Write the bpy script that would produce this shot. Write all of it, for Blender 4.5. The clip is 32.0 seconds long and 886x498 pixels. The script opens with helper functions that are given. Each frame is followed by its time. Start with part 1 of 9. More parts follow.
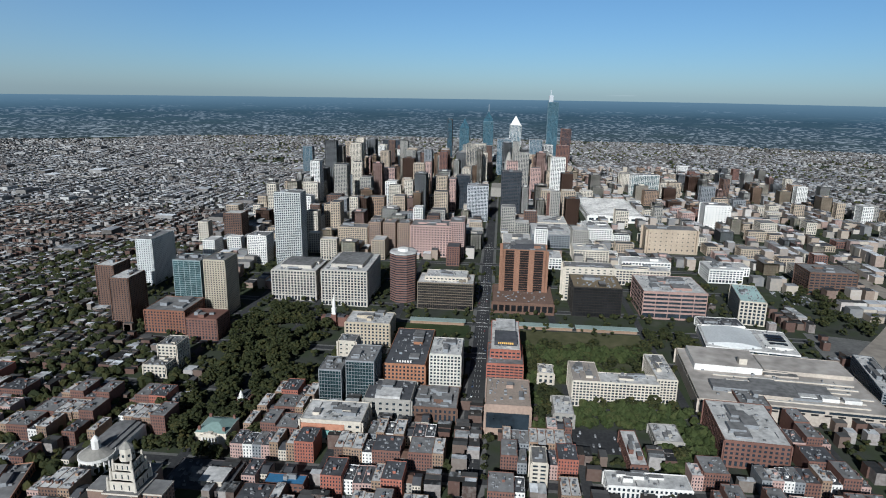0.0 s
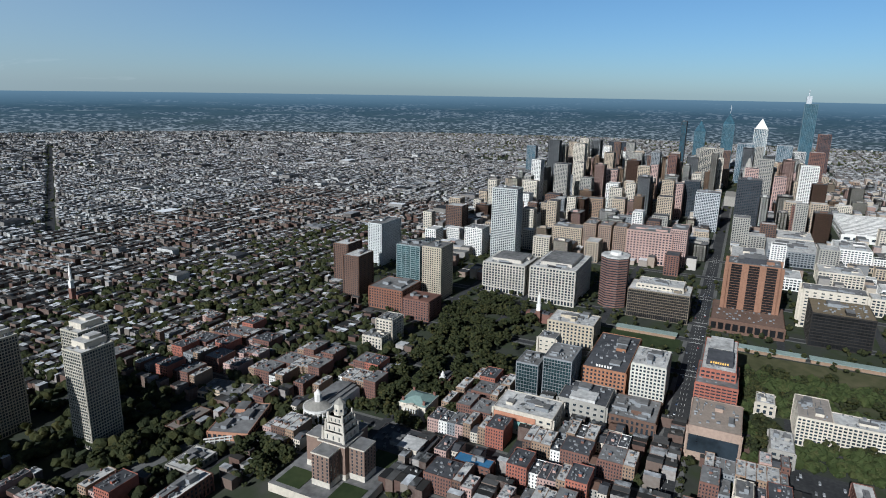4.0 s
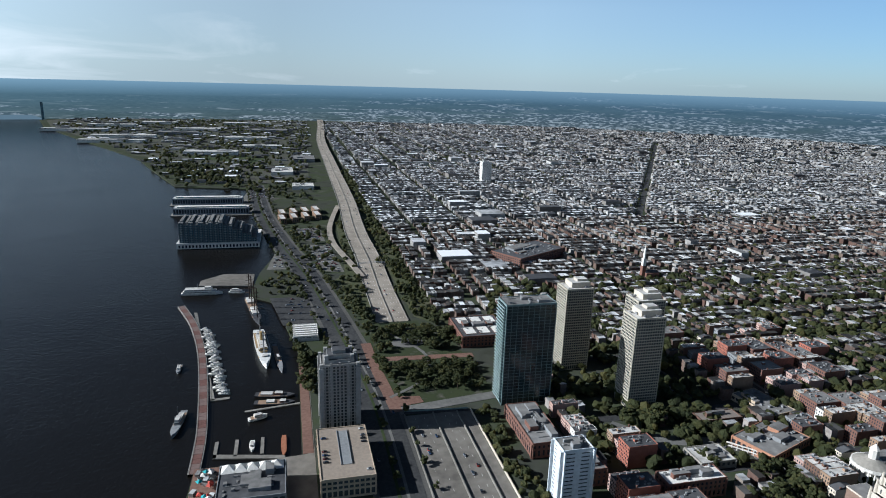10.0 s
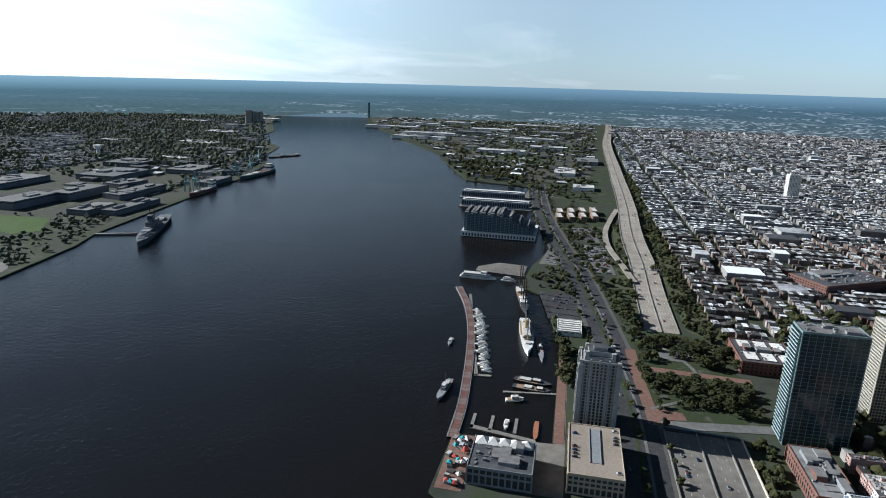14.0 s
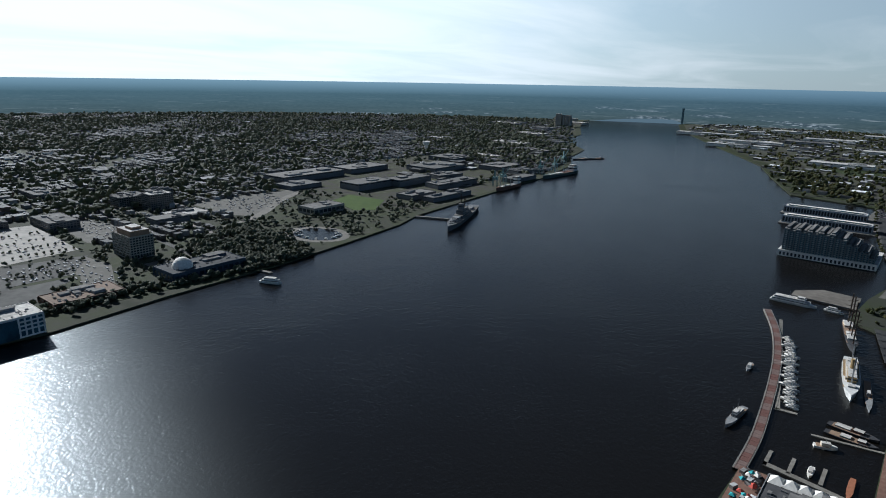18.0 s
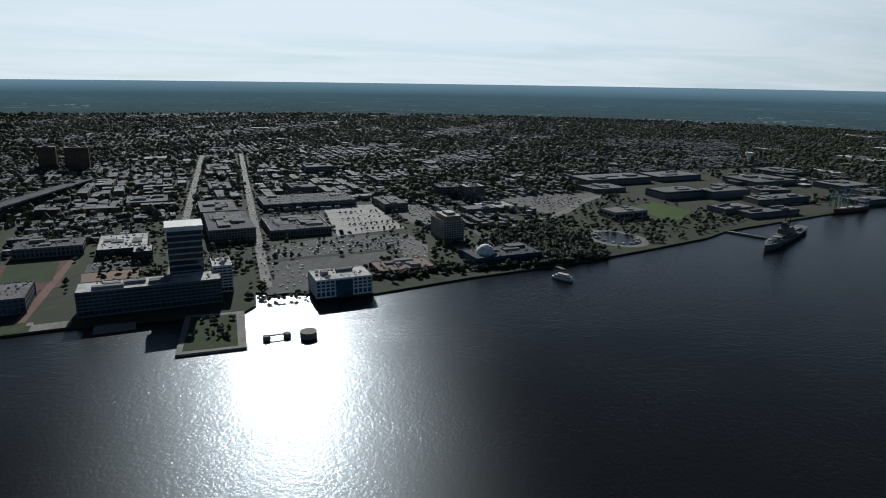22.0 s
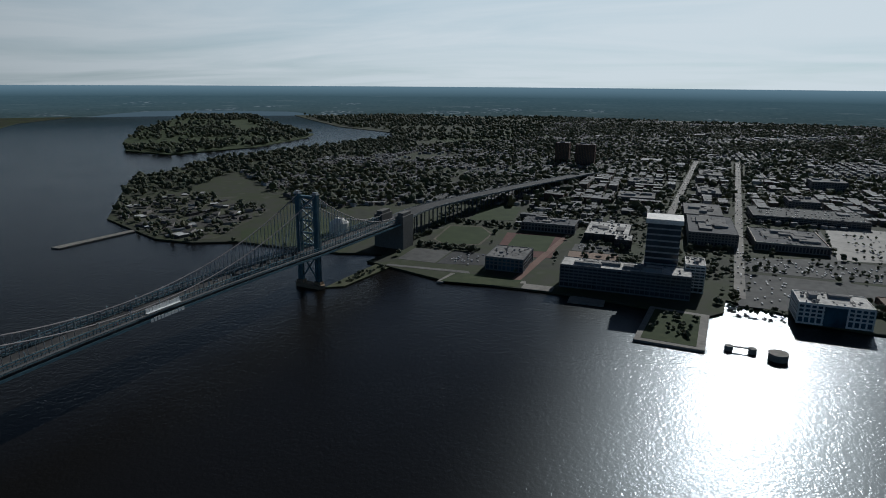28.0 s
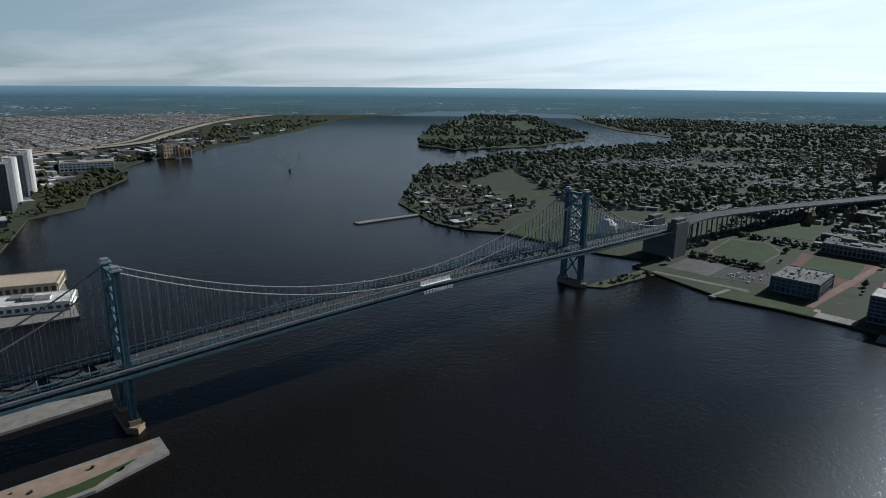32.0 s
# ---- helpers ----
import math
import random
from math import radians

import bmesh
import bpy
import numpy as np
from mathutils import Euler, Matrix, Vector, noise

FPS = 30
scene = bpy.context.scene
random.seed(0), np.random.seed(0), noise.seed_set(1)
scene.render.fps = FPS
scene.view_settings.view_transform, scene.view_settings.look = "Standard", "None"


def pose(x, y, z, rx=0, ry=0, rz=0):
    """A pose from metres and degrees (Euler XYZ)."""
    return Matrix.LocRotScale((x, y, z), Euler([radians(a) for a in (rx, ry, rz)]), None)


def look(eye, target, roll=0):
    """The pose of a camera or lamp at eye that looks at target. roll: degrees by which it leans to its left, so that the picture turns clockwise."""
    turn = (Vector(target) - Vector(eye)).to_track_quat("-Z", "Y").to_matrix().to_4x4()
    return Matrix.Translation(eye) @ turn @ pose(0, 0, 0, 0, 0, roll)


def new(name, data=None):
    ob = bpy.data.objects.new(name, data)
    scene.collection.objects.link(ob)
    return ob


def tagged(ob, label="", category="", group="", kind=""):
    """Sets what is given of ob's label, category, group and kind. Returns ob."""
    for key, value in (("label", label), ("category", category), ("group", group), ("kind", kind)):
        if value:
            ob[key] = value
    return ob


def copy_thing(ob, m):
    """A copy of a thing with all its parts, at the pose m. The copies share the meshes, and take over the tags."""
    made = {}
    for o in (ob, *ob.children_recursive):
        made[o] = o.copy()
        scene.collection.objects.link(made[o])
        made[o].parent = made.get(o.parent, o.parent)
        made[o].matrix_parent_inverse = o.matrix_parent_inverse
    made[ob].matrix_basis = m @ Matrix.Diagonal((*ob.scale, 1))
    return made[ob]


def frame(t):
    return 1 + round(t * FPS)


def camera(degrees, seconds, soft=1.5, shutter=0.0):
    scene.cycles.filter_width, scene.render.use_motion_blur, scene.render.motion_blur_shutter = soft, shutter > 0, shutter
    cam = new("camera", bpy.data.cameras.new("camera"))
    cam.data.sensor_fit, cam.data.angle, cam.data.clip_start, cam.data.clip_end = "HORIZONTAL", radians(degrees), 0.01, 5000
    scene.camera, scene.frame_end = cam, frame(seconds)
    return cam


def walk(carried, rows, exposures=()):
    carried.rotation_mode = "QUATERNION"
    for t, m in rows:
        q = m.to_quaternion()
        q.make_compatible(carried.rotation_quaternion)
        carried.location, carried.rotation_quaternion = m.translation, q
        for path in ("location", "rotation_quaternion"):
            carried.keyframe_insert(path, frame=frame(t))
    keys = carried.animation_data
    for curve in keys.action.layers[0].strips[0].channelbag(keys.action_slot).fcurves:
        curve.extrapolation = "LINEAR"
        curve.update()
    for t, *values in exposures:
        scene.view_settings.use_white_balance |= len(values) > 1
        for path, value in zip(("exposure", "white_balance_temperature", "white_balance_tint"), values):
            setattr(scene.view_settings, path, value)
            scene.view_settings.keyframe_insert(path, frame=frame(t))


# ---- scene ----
# World: x east along Market Street, y north, z up from the river; metres.
cam = camera(70.61, 32.0, soft=1.0)

PATH = [
    (0.0, 0.82, -0.72, 334.22, 76.038, -1.051, 95.393),
    (0.5, 0.45, -0.01, 333.92, 75.958, -1.215, 99.23),
    (1.0, 0.23, 0.61, 333.4, 75.873, -1.174, 102.31),
    (1.5, 0.15, 1.19, 332.71, 75.816, -1.174, 104.35),
    (2.0, 0.16, 1.83, 331.92, 75.807, -1.142, 105.43),
    (2.5, 0.29, 2.63, 331.13, 75.8, -1.122, 106.108),
    (4.5, 1.59, 11.37, 329.28, 75.704, -1.084, 119.525),
    (5.0, 1.52, 11.67, 328.27, 75.659, -1.036, 122.692),
    (5.5, 1.39, 11.82, 327.18, 75.635, -1.063, 125.628),
    (6.0, 1.33, 11.92, 326.02, 75.64, -1.122, 128.436),
    (6.5, 1.44, 11.94, 324.84, 75.619, -1.273, 131.38),
    (7.0, 1.67, 11.84, 323.65, 75.57, -1.397, 134.551),
    (7.5, 1.8, 11.62, 322.4, 75.535, -1.554, 138.385),
    (8.0, 1.82, 11.43, 321.13, 75.444, -1.627, 143.531),
    (8.5, 1.79, 11.35, 319.86, 75.305, -1.635, 150.629),
    (9.0, 1.77, 11.3, 318.52, 75.173, -1.651, 157.653),
    (9.5, 1.85, 11.21, 316.94, 75.092, -1.696, 162.533),
    (10.0, 1.98, 11.02, 315.13, 75.057, -1.764, 166.271),
    (10.5, 2.08, 10.91, 313.1, 75.06, -1.765, 169.511),
    (11.0, 2.14, 10.99, 311.09, 75.057, -1.831, 172.414),
    (11.5, 2.17, 11.21, 309.31, 75.044, -1.913, 175.146),
    (12.0, 2.12, 11.41, 307.84, 75.003, -1.978, 178.075),
    (12.5, 2.03, 11.62, 306.68, 74.941, -1.924, -178.748),
    (13.0, 1.93, 11.81, 305.7, 74.876, -1.717, -175.265),
    (13.5, 1.86, 12.07, 304.62, 74.826, -1.719, -171.699),
    (15.5, 2.03, 12.61, 298.04, 74.689, -1.537, -157.336),
    (16.0, 2.05, 12.81, 296.62, 74.644, -1.467, -153.273),
    (16.5, 2.05, 13.01, 295.23, 74.632, -1.453, -149.922),
    (17.0, 2.02, 13.22, 293.85, 74.631, -1.378, -146.949),
    (17.5, 1.87, 13.45, 292.54, 74.627, -1.301, -144.112),
    (18.0, 1.68, 13.56, 291.34, 74.628, -1.218, -141.098),
    (18.5, 1.65, 13.42, 290.08, 74.641, -1.205, -137.886),
    (19.0, 1.8, 13.08, 288.73, 74.633, -1.14, -134.582),
    (19.5, 2.07, 12.73, 287.37, 74.632, -1.109, -131.304),
    (20.0, 2.45, 12.56, 286.0, 74.637, -1.129, -128.031),
    (20.5, 2.87, 12.58, 284.6, 74.645, -1.11, -124.762),
    (21.0, 3.2, 12.75, 283.13, 74.67, -1.01, -121.481),
    (21.5, 3.42, 13.02, 281.67, 74.693, -1.017, -117.787),
    (22.0, 3.52, 13.37, 280.19, 74.708, -1.068, -113.631),
    (22.5, 3.52, 13.63, 278.68, 74.704, -0.983, -109.2),
    (23.0, 3.42, 13.67, 277.14, 74.713, -0.969, -104.7),
    (23.5, 3.21, 13.59, 275.63, 74.721, -1.056, -100.6),
    (24.0, 3.01, 13.43, 274.1, 74.756, -1.014, -97.06),
    (24.5, 2.91, 13.29, 272.59, 74.774, -0.951, -93.781),
    (26.5, 6.0, 13.47, 265.89, 74.878, -0.764, -81.872),
    (27.0, 6.56, 13.36, 264.12, 74.934, -0.676, -78.332),
    (27.5, 7.09, 13.22, 262.41, 74.95, -0.699, -74.432),
    (28.0, 7.63, 13.16, 260.77, 74.979, -0.671, -70.665),
    (28.5, 8.12, 13.25, 259.14, 75.029, -0.638, -67.116),
    (29.0, 8.46, 13.54, 257.62, 75.054, -0.616, -63.708),
    (29.5, 8.71, 13.94, 256.25, 75.093, -0.594, -60.601),
    (30.0, 8.88, 14.36, 255.04, 75.122, -0.65, -57.616),
    (30.5, 8.9, 14.73, 253.9, 75.139, -0.522, -54.686),
    (31.0, 8.8, 15.08, 252.78, 75.156, -0.422, -51.653),
    (31.5, 8.58, 15.45, 251.66, 75.142, -0.428, -48.806),
    (32.0, 8.31, 15.85, 250.54, 75.071, -0.72, -46.1),
]
EXPOSURES = [(0.0, 0.12, 5500, 6), (6.0, 0.26, 5500, 6), (9.0, 0.52, 5500, 6), (10.5, 0.65, 5500, 6), (13.0, 0.78, 5550, 6), (16.0, 0.66, 5550, 6), (19.0, 0.16, 5650, 6), (21.5, -0.14, 5750, 6), (24.5, -0.15, 5750, 6), (28.0, -0.42, 5750, 6), (29.5, -0.45, 5700, 6), (31.0, 0.0, 5650, 6), (32.0, 0.2, 5650, 6)]
walk(cam, [(t, pose(*p)) for t, *p in PATH], EXPOSURES)

# ---- world and sun ----
SUN_AZ, SUN_EL = -9.0, 28.0
world = bpy.data.worlds.new("sky")
scene.world = world
world.use_nodes = True
wn, wl = world.node_tree.nodes, world.node_tree.links
wn.clear()
sky = wn.new("ShaderNodeTexSky")
sky.sky_type, sky.sun_disc = "NISHITA", False
sky.sun_elevation, sky.sun_rotation = radians(SUN_EL), radians(90.0 - SUN_AZ)
sky.altitude, sky.air_density, sky.dust_density, sky.ozone_density = 250, 1.0, 0.35, 3.0
bg = wn.new("ShaderNodeBackground")
bg.inputs["Strength"].default_value = 0.060
wo = wn.new("ShaderNodeOutputWorld")
# thin streaks of high cloud, thicker to the east
tc = wn.new("ShaderNodeTexCoord")
sep = wn.new("ShaderNodeSeparateXYZ")
wl.new(tc.outputs["Generated"], sep.inputs[0])


def wmath(op, a, b=0.0):
    m = wn.new("ShaderNodeMath")
    m.operation = op
    for k, v in enumerate((a, b)):
        if isinstance(v, (int, float)):
            m.inputs[k].default_value = v
        else:
            wl.new(v, m.inputs[k])
    return m.outputs[0]


up = wmath("MAXIMUM", wmath("ADD", sep.outputs["Z"], 0.08), 0.03)
comb = wn.new("ShaderNodeCombineXYZ")
wl.new(wmath("MULTIPLY", wmath("DIVIDE", sep.outputs["X"], up), 0.55), comb.inputs[0])
wl.new(wmath("MULTIPLY", wmath("DIVIDE", sep.outputs["Y"], up), 0.30), comb.inputs[1])
cn = wn.new("ShaderNodeTexNoise")
cn.inputs["Scale"].default_value, cn.inputs["Detail"].default_value, cn.inputs["Roughness"].default_value = 0.9, 7, 0.55
cn.inputs["Distortion"].default_value = 0.6
wl.new(comb.outputs[0], cn.inputs["Vector"])
east = wn.new("ShaderNodeMapRange")
east.inputs["From Min"].default_value, east.inputs["From Max"].default_value = -0.25, 0.6
east.inputs["To Min"].default_value, east.inputs["To Max"].default_value = -0.24, 0.16
wl.new(sep.outputs["X"], east.inputs["Value"])
cover = wn.new("ShaderNodeMapRange")
cover.inputs["From Min"].default_value, cover.inputs["From Max"].default_value = 0.43, 0.75
wl.new(wmath("ADD", cn.outputs["Fac"], east.outputs[0]), cover.inputs["Value"])
haze = wn.new("ShaderNodeValToRGB")
he = haze.color_ramp.elements
he[0].color, he[1].color, he[1].position = (0.69, 0.865, 1.13, 1), (0.15, 0.19, 0.225, 1), 0.75
he.new(0.14).color = (0.82, 0.95, 1.08, 1)
he.new(0.36).color = (0.32, 0.39, 0.45, 1)
wl.new(sep.outputs["Z"], haze.inputs[0])
tint = wn.new("ShaderNodeMix")
tint.data_type, tint.blend_type = "RGBA", "MULTIPLY"
tint.inputs[0].default_value = 1.0
wl.new(sky.outputs[0], tint.inputs[6])
wl.new(haze.outputs[0], tint.inputs[7])
side = wmath("ADD", wmath("ADD", wmath("MULTIPLY", sep.outputs["X"], 0.95), wmath("MULTIPLY", sep.outputs["Y"], -0.16)), wmath("MULTIPLY", wmath("ABSOLUTE", sep.outputs["Y"]), 0.20))
veil = wn.new("ShaderNodeMapRange")
for k, x in zip(("From Min", "From Max", "To Min", "To Max"), (-0.7, 1.0, 0.0, 0.86)):
    veil.inputs[k].default_value = x
wl.new(side, veil.inputs["Value"])
vmix = wn.new("ShaderNodeMix")
vmix.data_type = "RGBA"
low = wn.new("ShaderNodeMapRange")
for k, x in zip(("From Min", "From Max", "To Min", "To Max"), (0.11, 0.30, 1.0, 0.06)):
    low.inputs[k].default_value = x
wl.new(sep.outputs["Z"], low.inputs["Value"])
wl.new(wmath("MULTIPLY", veil.outputs[0], low.outputs[0]), vmix.inputs[0])
wl.new(tint.outputs[2], vmix.inputs[6])
vmix.inputs[7].default_value = (9.5, 10.5, 10.4, 1)
cmix = wn.new("ShaderNodeMix")
cmix.data_type = "RGBA"
wl.new(wmath("MULTIPLY", wmath("MULTIPLY", cover.outputs[0], 0.8), low.outputs[0]), cmix.inputs[0])
wl.new(vmix.outputs[2], cmix.inputs[6])
cmix.inputs[7].default_value = (12.0, 12.2, 12.0, 1)
# the wide bright aureole round the sun
facing = wn.new("ShaderNodeVectorMath")
facing.operation = "DOT_PRODUCT"
wl.new(tc.outputs["Generated"], facing.inputs[0])
facing.inputs[1].default_value = (math.cos(radians(SUN_EL)) * math.cos(radians(SUN_AZ)), math.cos(radians(SUN_EL)) * math.sin(radians(SUN_AZ)), math.sin(radians(SUN_EL)))
aureole = wn.new("ShaderNodeMapRange")
aureole.interpolation_type = "SMOOTHSTEP"
for k, x in zip(("From Min", "From Max", "To Min", "To Max"), (0.25, 0.92, 0.74, 1.26)):
    aureole.inputs[k].default_value = x
wl.new(facing.outputs["Value"], aureole.inputs["Value"])
east_only = wmath("MAXIMUM", aureole.outputs[0], wmath("SUBTRACT", 0.74, wmath("MULTIPLY", sep.outputs["X"], 0.7)))
glow = wn.new("ShaderNodeVectorMath")
glow.operation = "SCALE"
wl.new(cmix.outputs[2], glow.inputs[0])
wl.new(wmath("MINIMUM", east_only, wmath("MAXIMUM", aureole.outputs[0], 1.0)), glow.inputs["Scale"])
wl.new(glow.outputs[0], bg.inputs["Color"])
wl.new(bg.outputs[0], wo.inputs["Surface"])
sun = new("sun", bpy.data.lights.new("sun", "SUN"))
sun.data.energy, sun.data.angle, sun.data.color = 5.0, radians(0.53), (1.0, 0.94, 0.86)
ea, aa = radians(SUN_EL), radians(SUN_AZ)
sun.matrix_world = look((math.cos(ea) * math.cos(aa) * 3000, math.cos(ea) * math.sin(aa) * 3000, math.sin(ea) * 3000), (0, 0, 0))

# ---- materials ----
def ramp_mat(name, cols, rough=0.8, scale=0.2, rnd=0.0, island=False, metal=0.0, bump=0.0, big=0.02, spec=0.12):
    """Colours spread by two scales of noise and, with rnd, by the piece."""
    m = bpy.data.materials.new(name)
    m.use_nodes = True
    n, l = m.node_tree.nodes, m.node_tree.links
    b = n["Principled BSDF"]
    b.inputs["Roughness"].default_value, b.inputs["Metallic"].default_value = rough, metal
    b.inputs["Specular IOR Level"].default_value = spec
    co = n.new("ShaderNodeNewGeometry")
    fine, wide = n.new("ShaderNodeTexNoise"), n.new("ShaderNodeTexNoise")
    fine.inputs["Scale"].default_value, wide.inputs["Scale"].default_value = scale, big
    fine.inputs["Detail"].default_value, wide.inputs["Detail"].default_value = 4, 3
    for t in (fine, wide):
        l.new(co.outputs["Position"], t.inputs["Vector"])
    add = n.new("ShaderNodeMath")
    add.operation = "ADD"
    l.new(fine.outputs["Fac"], add.inputs[0])
    l.new(wide.outputs["Fac"], add.inputs[1])
    val = n.new("ShaderNodeMapRange")
    val.inputs["From Min"].default_value, val.inputs["From Max"].default_value = 0.65, 1.35
    l.new(add.outputs[0], val.inputs["Value"])
    out = val.outputs[0]
    if rnd > 0:
        src = co.outputs["Random Per Island"] if island else n.new("ShaderNodeObjectInfo").outputs["Random"]
        mix = n.new("ShaderNodeMix")
        mix.inputs["Factor"].default_value = rnd
        l.new(out, mix.inputs["A"])
        l.new(src, mix.inputs["B"])
        out = mix.outputs["Result"]
    ramp = n.new("ShaderNodeValToRGB")
    els = ramp.color_ramp.elements
    while len(els) < len(cols):
        els.new(0.5)
    for i, c in enumerate(cols):
        els[i].position = i / max(1, len(cols) - 1)
        els[i].color = (*[k * 0.84 for k in c], 1)
    l.new(out, ramp.inputs[0])
    l.new(ramp.outputs[0], b.inputs["Base Color"])
    if bump:
        bp = n.new("ShaderNodeBump")
        bp.inputs["Distance"].default_value = bump
        l.new(fine.outputs["Fac"], bp.inputs["Height"])
        l.new(bp.outputs[0], b.inputs["Normal"])
    return m


def tone(c, k=0.25):
    return [tuple(v * (1 - k) for v in c), c, tuple(min(1, v * (1 + k)) for v in c)]


MATS = {}


def paint(c, rough=0.75, k=0.22, scale=0.35, **kw):
    key = (c, rough, k, scale, tuple(kw.items()))
    if key not in MATS:
        MATS[key] = ramp_mat("surface", tone(c, k), rough, scale, **kw)
    return MATS[key]


def glass_mat(name, c, rough=0.12):
    m = ramp_mat(name, tone(c, 0.5), rough, 0.12, big=0.05, spec=0.6)
    return m


GLASS = glass_mat("dark_glazing", (0.03, 0.04, 0.05))
GLASS_BLUE = glass_mat("blue_glazing", (0.035, 0.085, 0.115))
GLASS_BLACK = ramp_mat("black_glazing", tone((0.014, 0.014, 0.015), 0.5), 0.3, 0.12, big=0.05, spec=0.25)
GLASS_TEAL = glass_mat("teal_glazing", (0.05, 0.09, 0.095), 0.2)
GLASS_GREEN = glass_mat("green_grey_glazing", (0.018, 0.034, 0.037), 0.15)
BRICK = paint((0.185, 0.098, 0.075), 0.85)
BRICK_TAN = paint((0.30, 0.205, 0.14), 0.85)
BROWN = paint((0.145, 0.088, 0.064), 0.8)
TAN = paint((0.45, 0.36, 0.265), 0.8)
CREAM = paint((0.60, 0.53, 0.43), 0.8)
WHITE = paint((0.78, 0.745, 0.685), 0.7)
GREY = paint((0.25, 0.255, 0.26), 0.8)
DARK = paint((0.06, 0.06, 0.065), 0.7)
STONE = paint((0.34, 0.315, 0.275), 0.85)
PINK = paint((0.46, 0.31, 0.265), 0.8)
ROOF_GREY = paint((0.21, 0.202, 0.194), 0.9, 0.45, 0.15, spec=0.05)
ROOF_LIGHT = paint((0.56, 0.535, 0.50), 0.85, 0.42, 0.22, big=0.06, spec=0.05)
ROOF_DARK = paint((0.09, 0.09, 0.095), 0.9, 0.4, 0.15)
METAL = paint((0.45, 0.46, 0.47), 0.45, metal=0.7)
ASPHALT = ramp_mat("asphalt", [(0.035, 0.035, 0.037), (0.055, 0.055, 0.056), (0.085, 0.083, 0.08)], 0.9, 0.3)
CONCRETE = ramp_mat("concrete", [(0.16, 0.148, 0.13), (0.23, 0.215, 0.19), (0.31, 0.285, 0.25)], 0.85, 0.2)
GRASS = ramp_mat("grass", [(0.030, 0.044, 0.018), (0.044, 0.060, 0.024), (0.066, 0.078, 0.034)], 0.95, 0.1)
EARTH = ramp_mat("earth", [(0.07, 0.065, 0.05), (0.12, 0.105, 0.08), (0.19, 0.165, 0.125)], 0.95, 0.05)
CITY_GROUND = ramp_mat("city_ground", [(0.040, 0.045, 0.033), (0.065, 0.068, 0.056), (0.056, 0.068, 0.038), (0.10, 0.096, 0.085)], 0.95, 0.03, big=0.008, spec=0.0)


def leaf_mat(name, cols, mix):
    """Leaves: they let through more light, and yellower, than they throw back."""
    m = ramp_mat(name, cols, 0.8, 0.8, rnd=0.6, island=True, spec=0.25, bump=1.4)
    n, l = m.node_tree.nodes, m.node_tree.links
    b = n["Principled BSDF"]
    through_leaf, both, warm = n.new("ShaderNodeBsdfTranslucent"), n.new("ShaderNodeMixShader"), n.new("ShaderNodeMix")
    both.inputs[0].default_value = mix
    warm.data_type, warm.blend_type = "RGBA", "MULTIPLY"
    warm.inputs[0].default_value, warm.inputs[7].default_value = 1.0, (2.3, 2.2, 1.9, 1)
    l.new(b.inputs["Base Color"].links[0].from_socket, warm.inputs[6])
    l.new(warm.outputs[2], through_leaf.inputs["Color"])
    l.new(b.outputs[0], both.inputs[1])
    l.new(through_leaf.outputs[0], both.inputs[2])
    l.new(both.outputs[0], n["Material Output"].inputs["Surface"])
    return m


FOLIAGE = leaf_mat("foliage", [(0.038, 0.047, 0.021), (0.058, 0.069, 0.029), (0.088, 0.094, 0.036), (0.155, 0.132, 0.048)], 0.48)
FOLIAGE_MALL = leaf_mat("bright_green_foliage", [(0.062, 0.085, 0.030), (0.085, 0.112, 0.038), (0.11, 0.135, 0.046), (0.15, 0.15, 0.06)], 0.45)
# olive leaves made lighter and bluer; the far bank's haze is in the colour
FOLIAGE_BANK = leaf_mat("olive_foliage_hazed", [(0.068, 0.088, 0.060), (0.090, 0.108, 0.070), (0.108, 0.118, 0.074), (0.135, 0.126, 0.076)], 0.36)
BANK_GROUND = ramp_mat("far_bank_ground", [(0.036, 0.041, 0.027), (0.058, 0.060, 0.045), (0.050, 0.060, 0.030), (0.095, 0.092, 0.078)], 0.95, 0.03, big=0.008, spec=0.1)
ROOFS = ramp_mat("mixed_roofs", [(0.02, 0.02, 0.022), (0.04, 0.04, 0.042), (0.10, 0.10, 0.105), (0.045, 0.045, 0.05), (0.88, 0.88, 0.89), (0.90, 0.90, 0.90), (0.06, 0.06, 0.063), (0.03, 0.03, 0.032), (0.16, 0.155, 0.15), (0.62, 0.62, 0.63), (0.035, 0.035, 0.04), (0.05, 0.05, 0.055)], 0.85, 0.1, rnd=0.92, island=True)
ROOFS_EAST = ramp_mat("far_bank_roofs", [(0.05, 0.052, 0.054), (0.07, 0.071, 0.074), (0.09, 0.09, 0.092), (0.12, 0.12, 0.122), (0.08, 0.08, 0.082), (0.06, 0.06, 0.06), (0.30, 0.30, 0.30), (0.05, 0.05, 0.053), (0.03, 0.031, 0.032), (0.06, 0.06, 0.06), (0.04, 0.041, 0.042)], 0.85, 0.1, rnd=0.92, island=True, spec=0.25)
ROOFS_OLD = ramp_mat("old_quarter_roofs", [(0.02, 0.02, 0.021), (0.035, 0.034, 0.033), (0.07, 0.068, 0.065), (0.12, 0.115, 0.11), (0.05, 0.045, 0.04), (0.03, 0.03, 0.03), (0.88, 0.88, 0.88), (0.06, 0.058, 0.055), (0.025, 0.025, 0.026), (0.60, 0.595, 0.58), (0.04, 0.04, 0.04)], 0.9, 0.15, rnd=0.9, island=True)
